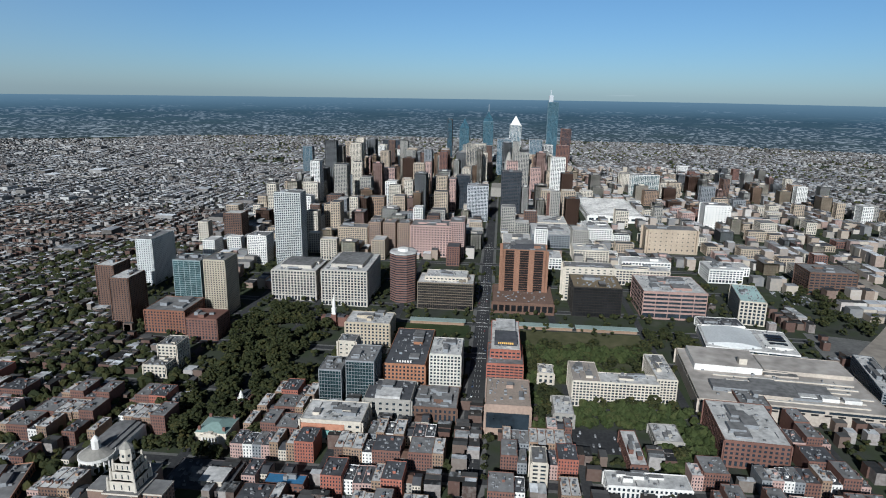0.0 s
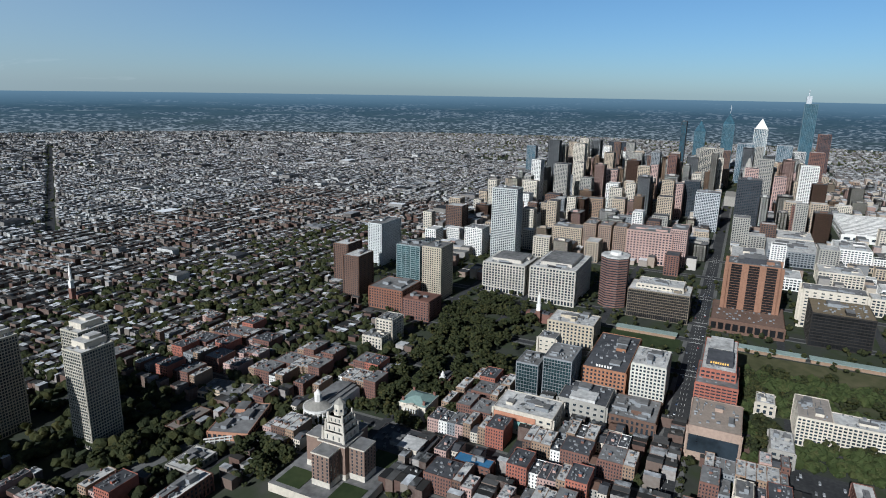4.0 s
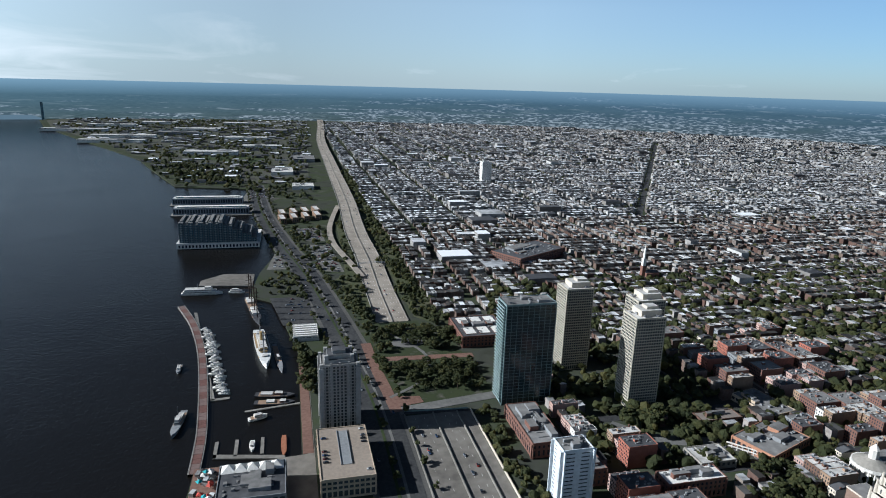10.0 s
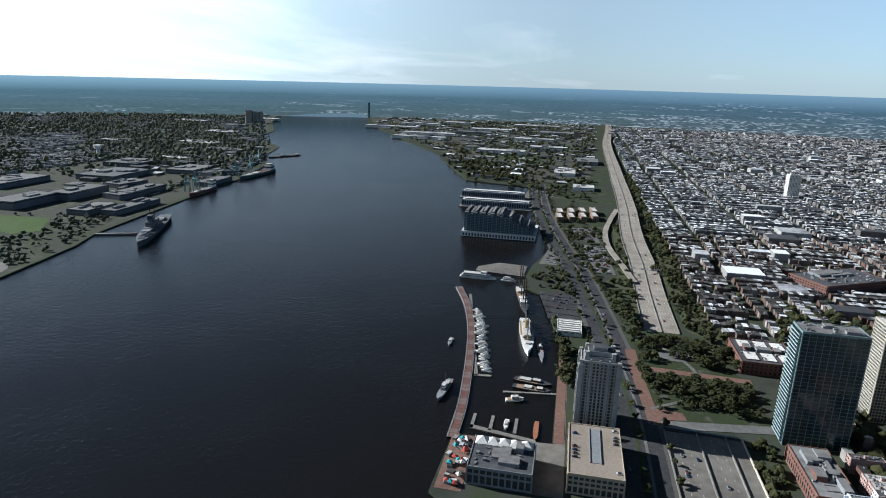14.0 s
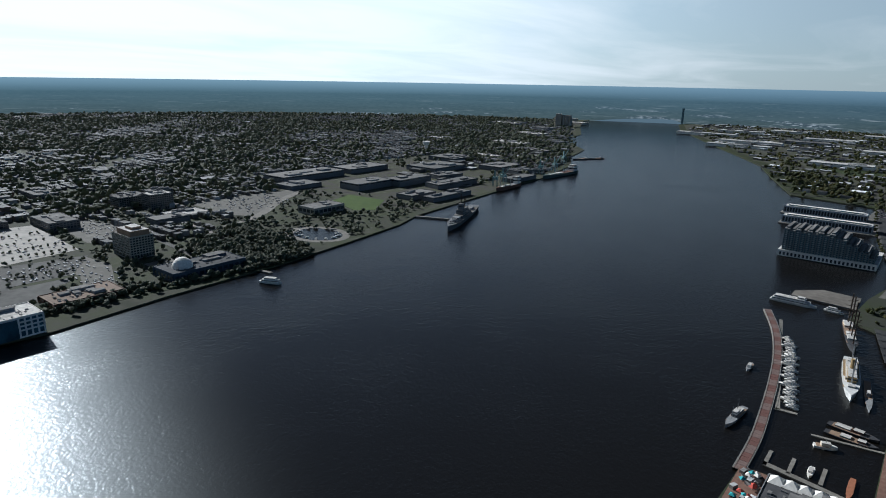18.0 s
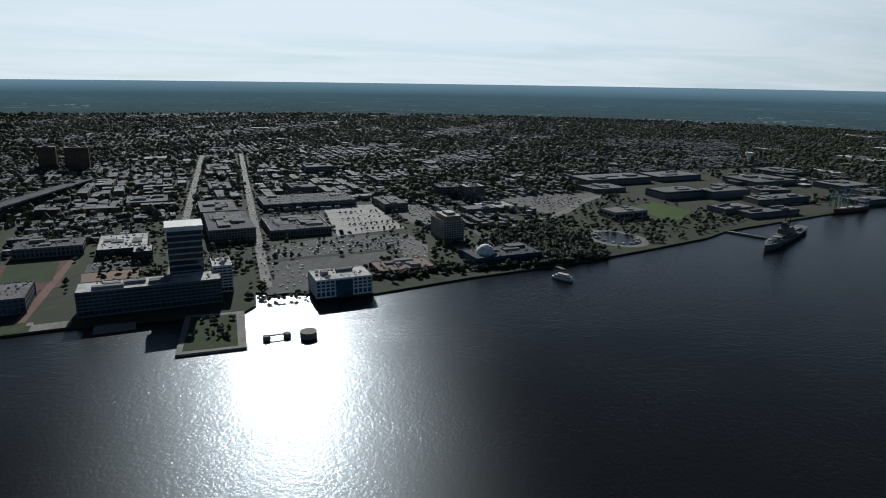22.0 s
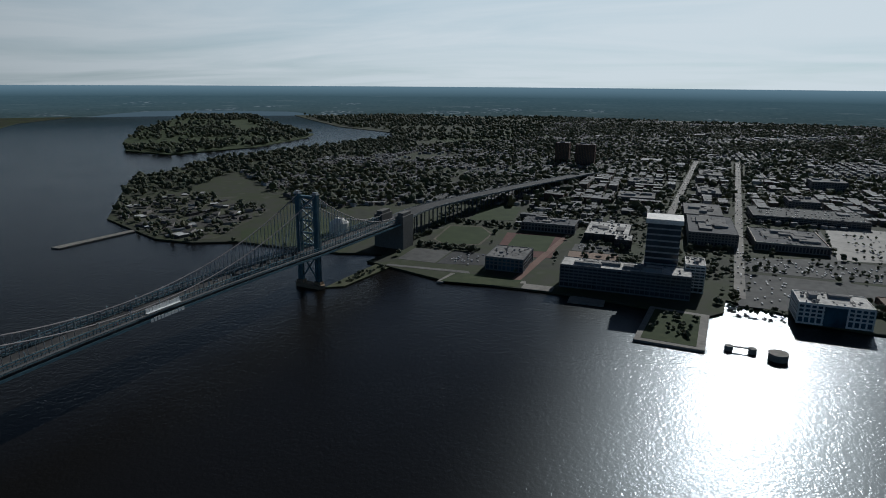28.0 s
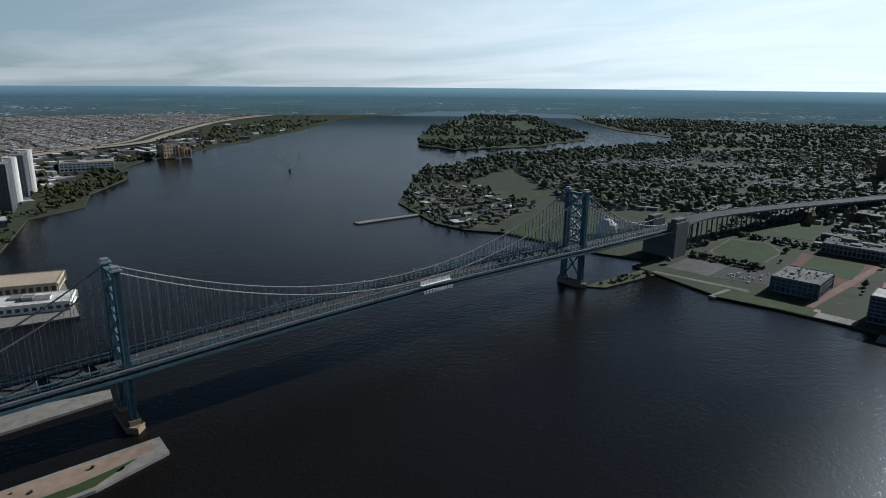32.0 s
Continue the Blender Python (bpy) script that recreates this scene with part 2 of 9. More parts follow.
WALLS_OLD = ramp_mat("old_brick_walls", [(0.09, 0.055, 0.044), (0.13, 0.078, 0.062), (0.17, 0.13, 0.105), (0.11, 0.065, 0.052), (0.24, 0.21, 0.18), (0.085, 0.058, 0.048), (0.40, 0.37, 0.34), (0.12, 0.075, 0.06)], 0.88, 0.3, rnd=0.9, island=True)
ROOFS_PALE = ramp_mat("pale_mixed_roofs", [(0.03, 0.03, 0.032), (0.08, 0.08, 0.082), (0.26, 0.26, 0.265), (0.80, 0.80, 0.80), (0.12, 0.115, 0.11), (0.04, 0.04, 0.042), (0.88, 0.87, 0.86), (0.24, 0.235, 0.225), (0.06, 0.06, 0.06)], 0.85, 0.1, rnd=0.92, island=True)
WALLS = ramp_mat("mixed_walls", [(0.09, 0.079, 0.073), (0.13, 0.112, 0.10), (0.21, 0.195, 0.18), (0.32, 0.305, 0.29), (0.12, 0.10, 0.09), (0.52, 0.505, 0.48), (0.11, 0.096, 0.087), (0.26, 0.24, 0.215)], 0.85, 0.2, rnd=0.92, island=True)
WALLS_CITY = ramp_mat("city_walls", [(0.16, 0.10, 0.08), (0.34, 0.27, 0.21), (0.47, 0.41, 0.33), (0.28, 0.18, 0.15), (0.55, 0.51, 0.46), (0.38, 0.31, 0.25), (0.20, 0.20, 0.20), (0.42, 0.36, 0.29)], 0.85, 0.2, rnd=0.92, island=True)
BRIDGE_BLUE = ramp_mat("blue_painted_steel", tone((0.10, 0.175, 0.21), 0.25), 0.5, 0.2)


def water_mat():
    m = bpy.data.materials.new("river_water")
    m.use_nodes = True
    n, l = m.node_tree.nodes, m.node_tree.links
    b = n["Principled BSDF"]
    b.inputs["Base Color"].default_value = (0.0066, 0.0056, 0.0045, 1)
    b.inputs["Roughness"].default_value, b.inputs["IOR"].default_value = 0.20, 1.13
    b.inputs["Specular Tint"].default_value = (0.24, 0.62, 1.0, 1)
    co = n.new("ShaderNodeNewGeometry")

    def swell(scale, detail):
        t = n.new("ShaderNodeTexNoise")
        t.inputs["Scale"].default_value, t.inputs["Detail"].default_value = scale, detail
        l.new(co.outputs["Position"], t.inputs["Vector"])
        return t.outputs["Fac"]

    def mth(op, x, y, z=0.0):
        q = n.new("ShaderNodeMath")
        q.operation = op
        for k, v in enumerate((x, y, z)):
            if isinstance(v, (int, float)):
                q.inputs[k].default_value = v
            else:
                l.new(v, q.inputs[k])
        return q.outputs[0]

    h = 0.0
    for sc, wt in ((0.75, 0.18), (0.36, 0.45), (0.17, 0.5), (0.06, 0.3)):
        h = mth("MULTIPLY_ADD", swell(sc, 2), wt, h)
    # gusts roughen the water in wide patches
    gust = n.new("ShaderNodeMapRange")
    for k, x in zip(("From Min", "From Max", "To Min", "To Max"), (0.38, 0.62, 0.58, 0.88)):
        gust.inputs[k].default_value = x
    l.new(swell(0.009, 3), gust.inputs["Value"])
    bp = n.new("ShaderNodeBump")
    l.new(gust.outputs[0], bp.inputs["Distance"])
    l.new(h, bp.inputs["Height"])
    l.new(bp.outputs[0], b.inputs["Normal"])
    # the ripples too small to be told apart spread the sun wide
    wide = n.new("ShaderNodeBsdfAnisotropic")
    wide.distribution = "BECKMANN"
    wide.inputs["Color"].default_value, wide.inputs["Roughness"].default_value = (0.021, 0.023, 0.024, 1), 0.41
    soft_bp = n.new("ShaderNodeBump")
    soft_bp.inputs["Strength"].default_value = 1.0
    l.new(h, soft_bp.inputs["Height"])
    l.new(soft_bp.outputs[0], wide.inputs["Normal"])
    both = n.new("ShaderNodeAddShader")
    l.new(b.outputs[0], both.inputs[0])
    l.new(wide.outputs[0], both.inputs[1])
    l.new(both.outputs[0], n["Material Output"].inputs["Surface"])
    return m


WATER = water_mat()
POND = paint((0.012, 0.014, 0.014), 0.06, 0.2, 0.05, spec=0.5)


def backdrop_mat():
    """Far land glowing by itself, with blue haze painted into its colour; the uv's v is the height towards the horizon.
    """
    m = bpy.data.materials.new("distance")
    m.use_nodes = True
    n, l = m.node_tree.nodes, m.node_tree.links
    n.clear()

    def mth(op, a, b=0.0):
        q = n.new("ShaderNodeMath")
        q.operation = op
        for k, v in enumerate((a, b)):
            if isinstance(v, (int, float)):
                q.inputs[k].default_value = v
            else:
                l.new(v, q.inputs[k])
        return q.outputs[0]

    def noise_of(vec, scale, detail=4.0):
        t = n.new("ShaderNodeTexNoise")
        t.inputs["Scale"].default_value, t.inputs["Detail"].default_value = scale, detail
        l.new(vec, t.inputs["Vector"])
        return t.outputs["Fac"]

    def span_of(v, a, b, c=0.0, d=1.0):
        r = n.new("ShaderNodeMapRange")
        for k, x in zip(("From Min", "From Max", "To Min", "To Max"), (a, b, c, d)):
            r.inputs[k].default_value = x
        l.new(v, r.inputs["Value"])
        return r.outputs[0]

    def mix_of(f, a, b):
        x = n.new("ShaderNodeMix")
        x.data_type = "RGBA"
        l.new(f, x.inputs[0])
        for k, v in ((6, a), (7, b)):
            if isinstance(v, tuple):
                x.inputs[k].default_value = (*v, 1)
            else:
                l.new(v, x.inputs[k])
        return x.outputs[2]

    uv = n.new("ShaderNodeTexCoord")
    sp = n.new("ShaderNodeSeparateXYZ")
    l.new(uv.outputs["UV"], sp.inputs[0])
    v = sp.outputs["Y"]
    co = n.new("ShaderNodeNewGeometry")
    px = n.new("ShaderNodeSeparateXYZ")
    l.new(co.outputs["Position"], px.inputs[0])

    def squeezed(k):
        gp = n.new("ShaderNodeCombineXYZ")
        l.new(px.outputs["X"], gp.inputs[0])
        l.new(px.outputs["Y"], gp.inputs[1])
        l.new(mth("MULTIPLY", px.outputs["Z"], k), gp.inputs[2])
        return gp.outputs[0]

    cluster = noise_of(squeezed(18.0), 0.0022, 6)
    fine = noise_of(squeezed(5.5), 0.030, 3)
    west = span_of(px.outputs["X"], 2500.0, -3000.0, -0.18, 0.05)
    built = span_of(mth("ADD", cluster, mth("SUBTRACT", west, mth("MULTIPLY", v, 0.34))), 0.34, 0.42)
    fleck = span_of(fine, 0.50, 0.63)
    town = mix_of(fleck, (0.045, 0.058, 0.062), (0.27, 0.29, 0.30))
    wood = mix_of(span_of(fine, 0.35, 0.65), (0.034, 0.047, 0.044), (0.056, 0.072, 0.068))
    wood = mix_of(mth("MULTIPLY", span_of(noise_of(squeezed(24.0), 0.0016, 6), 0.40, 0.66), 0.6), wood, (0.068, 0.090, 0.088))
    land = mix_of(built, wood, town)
    # blue haze mixed into the land colour, more with height and to the east
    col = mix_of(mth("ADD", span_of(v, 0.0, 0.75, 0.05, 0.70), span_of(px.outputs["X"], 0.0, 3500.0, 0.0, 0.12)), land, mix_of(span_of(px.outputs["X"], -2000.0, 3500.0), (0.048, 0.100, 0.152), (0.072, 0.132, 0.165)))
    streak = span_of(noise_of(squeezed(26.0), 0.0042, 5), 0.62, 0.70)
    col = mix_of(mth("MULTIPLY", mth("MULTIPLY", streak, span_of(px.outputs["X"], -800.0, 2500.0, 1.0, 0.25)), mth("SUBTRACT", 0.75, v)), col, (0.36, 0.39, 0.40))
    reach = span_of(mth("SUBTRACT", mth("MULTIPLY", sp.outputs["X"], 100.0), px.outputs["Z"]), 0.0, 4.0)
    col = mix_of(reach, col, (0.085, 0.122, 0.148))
    # paler haze painted along the horizon
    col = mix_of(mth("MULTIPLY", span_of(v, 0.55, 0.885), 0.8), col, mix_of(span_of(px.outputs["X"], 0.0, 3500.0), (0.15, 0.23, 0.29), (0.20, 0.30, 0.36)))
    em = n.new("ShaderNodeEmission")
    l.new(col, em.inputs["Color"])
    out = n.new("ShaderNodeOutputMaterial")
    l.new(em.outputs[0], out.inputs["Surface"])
    return m


# ---- mesh helpers ----
GZ = 2.5
CUBE_V = np.array([(-.5, -.5, 0), (.5, -.5, 0), (.5, .5, 0), (-.5, .5, 0), (-.5, -.5, 1), (.5, -.5, 1), (.5, .5, 1), (-.5, .5, 1)])
CUBE_F = np.array([(0, 1, 5, 4), (1, 2, 6, 5), (2, 3, 7, 6), (3, 0, 4, 7), (4, 5, 6, 7), (3, 2, 1, 0)])


def mesh_of(name, verts, quads, mats, idx=None):
    me = bpy.data.meshes.new(name)
    verts, quads = np.asarray(verts, float), np.asarray(quads, np.int32)
    n = quads.shape[1]
    me.vertices.add(len(verts))
    me.vertices.foreach_set("co", verts.ravel())
    me.loops.add(quads.size)
    me.loops.foreach_set("vertex_index", quads.ravel())
    me.polygons.add(len(quads))
    me.polygons.foreach_set("loop_start", np.arange(0, quads.size, n, dtype=np.int32))
    me.polygons.foreach_set("loop_total", np.full(len(quads), n, dtype=np.int32))
    if idx is not None:
        me.polygons.foreach_set("material_index", np.asarray(idx, np.int32))
    for m in (mats if isinstance(mats, (list, tuple)) else [mats]):
        me.materials.append(m)
    me.polygons.foreach_set("use_smooth", np.zeros(len(quads), dtype=bool))
    me.update(calc_edges=True)
    return me


def boxes(name, rows, mats, bottom=True):
    """One mesh of boxes: rows of cx, cy, z0, wx, wy, h, turn in degrees. A second material goes on the tops."""
    a = np.asarray(rows, float).reshape(-1, 7)
    n = len(a)
    v = CUBE_V[None] * a[:, None, 3:6]
    c, s = np.cos(np.radians(a[:, 6]))[:, None], np.sin(np.radians(a[:, 6]))[:, None]
    x = v[..., 0] * c - v[..., 1] * s + a[:, None, 0]
    y = v[..., 0] * s + v[..., 1] * c + a[:, None, 1]
    v = np.stack([x, y, v[..., 2] + a[:, None, 2]], -1).reshape(-1, 3)
    nf = 6 if bottom else 5
    q = (CUBE_F[None, :nf] + 8 * np.arange(n)[:, None, None]).reshape(-1, 4)
    idx = np.tile([0, 0, 0, 0, 1, 0][:nf], n) if isinstance(mats, (list, tuple)) and len(mats) > 1 else None
    return mesh_of(name, v, q, mats, idx)


def part(name, me, parent, label="", at=None):
    if isinstance(me, bmesh.types.BMesh):
        bm, me = me, bpy.data.meshes.new(name)
        bm.to_mesh(me)
        bm.free()
    ob = new(name, me)
    ob.parent = parent
    if at is not None:
        ob.location = at
    if label:
        tagged(ob, label)
    return ob


def root(name, label, category, x, y, z=GZ, rz=0, group="", kind=""):
    ob = new(name)
    ob.empty_display_size = 0.5
    ob.matrix_basis = pose(x, y, z, 0, 0, rz)
    return tagged(ob, label, category, group, kind)


def slab(name, outline, z0, z1, mat, label="", kind="structure", category=""):
    """A flat sheet with upright sides over an outline in plan."""
    bm = bmesh.new()
    lo = [bm.verts.new((x, y, z0)) for x, y in outline]
    hi = [bm.verts.new((x, y, z1)) for x, y in outline]
    bm.faces.new(hi)
    for i in range(len(hi)):
        j = (i + 1) % len(hi)
        bm.faces.new((lo[i], lo[j], hi[j], hi[i]))
    bmesh.ops.recalc_face_normals(bm, faces=bm.faces)
    bmesh.ops.triangulate(bm, faces=[f for f in bm.faces if len(f.verts) > 4])
    me = bpy.data.meshes.new(name)
    bm.to_mesh(me)
    bm.free()
    me.materials.append(mat)
    return tagged(new(name, me), label, category, "", kind)


def ribbon(pts, w, z, thick, mats, name):
    """A road-like strip along a line of (x, y) or (x, y, z) points."""
    p = np.array([(q[0], q[1], q[2] if len(q) > 2 else z) for q in pts], float)
    d = np.gradient(p[:, :2], axis=0)
    d /= np.linalg.norm(d, axis=1)[:, None]
    nrm = np.stack([-d[:, 1], d[:, 0]], 1) * w / 2
    rows_ = []
    for k in (1, -1):
        for dz in (0, -thick):
            rows_.append(np.column_stack([p[:, :2] + k * nrm, p[:, 2] + dz]))
    lt, lb, rt, rb = rows_
    n = len(p)
    v = np.concatenate([lt, lb, rt, rb])
    q = []
    for i in range(n - 1):
        j = i + 1
        q += [(i, 2 * n + i, 2 * n + j, j), (n + i, i, j, n + j), (2 * n + i, 3 * n + i, 3 * n + j, 2 * n + j), (3 * n + i, n + i, n + j, 3 * n + j)]
    return mesh_of(name, v, q, mats)


def smooth_line(pts, step=25):
    """More points along a bending line."""
    p = np.array(pts, float)
    s = np.concatenate([[0], np.cumsum(np.linalg.norm(np.diff(p[:, :2], axis=0), axis=1))])
    m = max(2, int(s[-1] / step))
    u = np.linspace(0, s[-1], m)
    t = np.gradient(p, s, axis=0)
    i = np.clip(np.searchsorted(s, u, side="right") - 1, 0, len(s) - 2)
    h = (s[i + 1] - s[i])[:, None]
    k = (u - s[i])[:, None] / h
    return (2 * k**3 - 3 * k**2 + 1) * p[i] + (k**3 - 2 * k**2 + k) * h * t[i] + (-2 * k**3 + 3 * k**2) * p[i + 1] + (k**3 - k**2) * h * t[i + 1]


def inside(x, y, poly):
    p = np.asarray(poly, float)
    x, y = np.asarray(x, float), np.asarray(y, float)
    r = np.zeros(x.shape, bool)
    j = len(p) - 1
    for i in range(len(p)):
        xi, yi, xj, yj = *p[i], *p[j]
        c = (yi > y) != (yj > y)
        r ^= c & (x < (xj - xi) * (y - yi) / ((yj - yi) or 1e-9) + xi)
        j = i
    return r


# ---- river, land, distance ----
WEST = [(5200, 4700), (3647, 3932), (2604, 3476), (1846, 2802), (1366, 2457), (1070, 2257), (828, 2114), (656, 1903), (597, 1699), (456, 1526), (398, 1377), (288, 1322), (196, 1090), (60, 1000), (40, 700), (30, 380), (30, -340), (87, -388), (84, -470), (-2, -474), (-3, -690), (27, -870), (63, -900), (52, -1014), (27, -1132), (60, -1330), (119, -1838), (316, -1893), (426, -2193), (534, -2512), (663, -2756), (927, -3236), (1331, -4008), (1523, -4531), (1423, -5600), (-9000, -5600), (-9000, 5600), (5200, 5600)]
EAST = [(2600, -6326), (2213, -4843), (2123, -4257), (1884, -3740), (1590, -3172), (1523, -2842), (1223, -2477), (1150, -2220), (1023, -1976), (947, -1648), (930, -1468), (869, -979), (838, -893), (809, -720), (786, -558), (776, -373), (758, -225), (769, -150), (785, -150), (817, -78), (768, -72), (750, -56), (745, -40), (760, 50), (769, 126), (767, 280), (797, 368), (811, 411), (860, 400), (837, 472), (837, 660), (804, 722), (802, 796), (888, 990), (1104, 1178), (1272, 1321), (1776, 1411), (2104, 1354), (2533, 1278), (2730, 1201), (3019, 1358), (3252, 1781), (3860, 2373), (4300, 2785), (6000, 4200), (9000, 4200), (9000, -6326)]
ISLAND = [(2086, 2169), (1780, 1850), (1762, 1637), (2092, 1524), (2542, 1570), (2748, 1648), (3100, 2057), (4261, 3180), (4546, 3621), (3725, 3266), (2587, 2566)]
bm = bmesh.new()
bmesh.ops.create_grid(bm, x_segments=1, y_segments=1, size=30000)
me = bpy.data.meshes.new("water")
bm.to_mesh(me)
bm.free()
me.materials.append(WATER)
tagged(new("water", me), "dark brown wide river with fine ripples", "river", "", "structure")
slab("ground", WEST, -3, GZ, CITY_GROUND, "flat built-up city ground on the western bank")
slab("ground_far_bank", EAST, -3, GZ, BANK_GROUND, "flat low ground on the far eastern bank")
slab("ground_island", ISLAND, -3, 3.0, GRASS, "low wooded river island")

ang = np.radians(np.arange(0, 360, 1.0))
deg = np.degrees(ang)
rim = np.where(deg > 110, 295 - np.clip((deg - 185) / 216, -0.1, 1) * 84, 211 + (41 - deg) / 216 * 84)
n = len(ang)
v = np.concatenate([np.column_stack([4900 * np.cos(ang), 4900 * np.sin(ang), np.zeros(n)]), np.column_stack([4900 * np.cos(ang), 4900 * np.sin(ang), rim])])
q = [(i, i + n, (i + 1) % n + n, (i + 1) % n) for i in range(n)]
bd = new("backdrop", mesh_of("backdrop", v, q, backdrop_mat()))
# height to which the far reaches of the river rise on the sheet, by bearing
shore = np.interp(deg, [30, 32.4, 37, 42, 44.7, 46.8, 49.2, 287.8, 288.8, 290.1, 292.1, 294.6, 296.5], [-9, 30, 36, 40, 34, 20, -9, -9, 28, 32, 28, 14, -9])
uvl = bd.data.uv_layers.new(name="height")
for lp in bd.data.loops:
    i = lp.vertex_index
    uvl.data[lp.index].uv = (shore[i % n] / 100, v[i][2] / (rim[i % n] + 39))
tagged(bd, "hazy blue wooded distance at the horizon", "distance", "", "structure")
bd.visible_shadow = False

# ---- suspension bridge ----
BA, BB = np.array((151.0, 477.0)), np.array((683.0, 430.0))
BD = (BB - BA) / np.linalg.norm(BB - BA)
BN = np.array((-BD[1], BD[0]))
BROT = math.degrees(math.atan2(BD[1], BD[0]))
SPAN = float(np.linalg.norm(BB - BA))


def deck_z(s):
    u = s / SPAN
    if u < 0:
        return 47 + 11 * u
    if u > 1:
        return 47 - 7 * (u - 1)
    return 52.3 - 5.3 * (2 * u - 1) ** 2


CABLE = paint((0.30, 0.27, 0.265), 0.6)


def cable_z(s):
    if 0 <= s <= SPAN:
        return 60.5 + (121 - 60.5) * (2 * s / SPAN - 1) ** 2
    k = -s if s < 0 else s - SPAN
    return 121 + (54 - 121) * (k / 218) - 0.0016 * k * (218 - k)


def tube(pts, r, mat, name, sides=6):
    p = np.asarray(pts, float)
    d = np.gradient(p, axis=0)
    d /= np.linalg.norm(d, axis=1)[:, None]
    up = np.where(np.abs(d[:, 2:3]) > 0.95, np.array([[1.0, 0, 0]]), np.array([[0, 0, 1.0]]))
    a = np.cross(d, up)
    a /= np.linalg.norm(a, axis=1)[:, None]
    b = np.cross(a, d)
    th = np.arange(sides) * 2 * np.pi / sides
    v = (p[:, None] + r * (np.cos(th)[None, :, None] * a[:, None] + np.sin(th)[None, :, None] * b[:, None])).reshape(-1, 3)
    q = [(i * sides + j, i * sides + (j + 1) % sides, (i + 1) * sides + (j + 1) % sides, (i + 1) * sides + j) for i in range(len(p) - 1) for j in range(sides)]
    return mesh_of(name, v, q, mat)


def beam(p0, p1, w, mat, name="beam", h=None):
    """A straight square bar between two points."""
    p0, p1 = Vector(p0), Vector(p1)
    d = p1 - p0
    me = boxes(name, [(0, 0, 0, w, h or w, d.length, 0)], mat)
    me.transform(Matrix.Translation(p0) @ d.to_track_quat("Z", "Y").to_matrix().to_4x4())
    return me


bridge = root("suspension_bridge", "long blue-painted steel suspension bridge over the river", "bridge", BA[0], BA[1], 0, BROT)
HALF = 19.5
for s0 in (0.0, SPAN):
    tw = part("tower_top", boxes("tower_top", [(s0, 0, 118.6, 5, 34, 1.5, 0)], BRIDGE_BLUE), bridge, "blue steel tower with crossed bracing")
    for o in (-13.5, 13.5):
        part("leg", boxes("leg", [(s0, o - 2.2, 9, 4.6, 2.6, 113, 0), (s0, o + 2.2, 9, 4.6, 2.6, 113, 0), (s0, o, 9, 3.0, 7, 113, 0)], BRIDGE_BLUE), tw)
    for za, zb in ((12, 43), (57, 72), (72, 88), (88, 104), (104, 118)):
        part("brace", beam((s0, -11, za), (s0, 11, zb), 1.5, BRIDGE_BLUE), tw)
        part("brace", beam((s0, 11, za), (s0, -11, zb), 1.5, BRIDGE_BLUE), tw)
    for z in (44, 57, 72, 88, 104, 118):
        part("strut", boxes("strut", [(s0, 0, z - 1.2, 2.6, 22, 2.4, 0)], BRIDGE_BLUE), tw)
    for o in (-13.5, 13.5):
        part("saddle", boxes("saddle", [(s0, o, 122, 8, 8, 1.2, 0), (s0, o, 123.2, 5, 5.5, 2.0, 0)], METAL), tw)
    part("pier", boxes("pier", [(s0, 0, -3, 13, 34, 8, 0), (s0, -17, -3, 9, 9, 8, 45), (s0, 17, -3, 9, 9, 8, 45), (s0, -13.5, 5, 8, 9, 4, 0), (s0, 13.5, 5, 8, 9, 4, 0)], paint((0.26, 0.19, 0.13), 0.9)), bridge, "weathered stone pier in the water")
for o in (-13.5, 13.5):
    for lo, hi in ((-218, 0), (0, SPAN), (SPAN, SPAN + 218)):
        ss = np.linspace(lo, hi, 40)
        part("main_cable", tube([(s, o, cable_z(s)) for s in ss], 0.62, CABLE, "main_cable", 8), bridge, "thick pale suspension cable")
    hanger = boxes("hanger", [(0, 0, 0, 0.16, 0.9, 1, 0)], METAL)
    for s in np.arange(-200, SPAN + 201, 6.3):
        zc, zd = cable_z(s), deck_z(s)
        if zc - zd > 3 and min(abs(s), abs(s - SPAN)) > 4:
            h = part("hanger", hanger, bridge, at=(s, o, zd))
            h.scale = (1, 1, zc - zd)
line = [(s, 0, deck_z(s)) for s in np.linspace(-230, SPAN + 230, 60)]
part("deck", ribbon([(a, 0, c) for a, b, c in line], 2 * HALF - 4, 0, 1.6, ASPHALT, "deck"), bridge, "grey asphalt roadway")
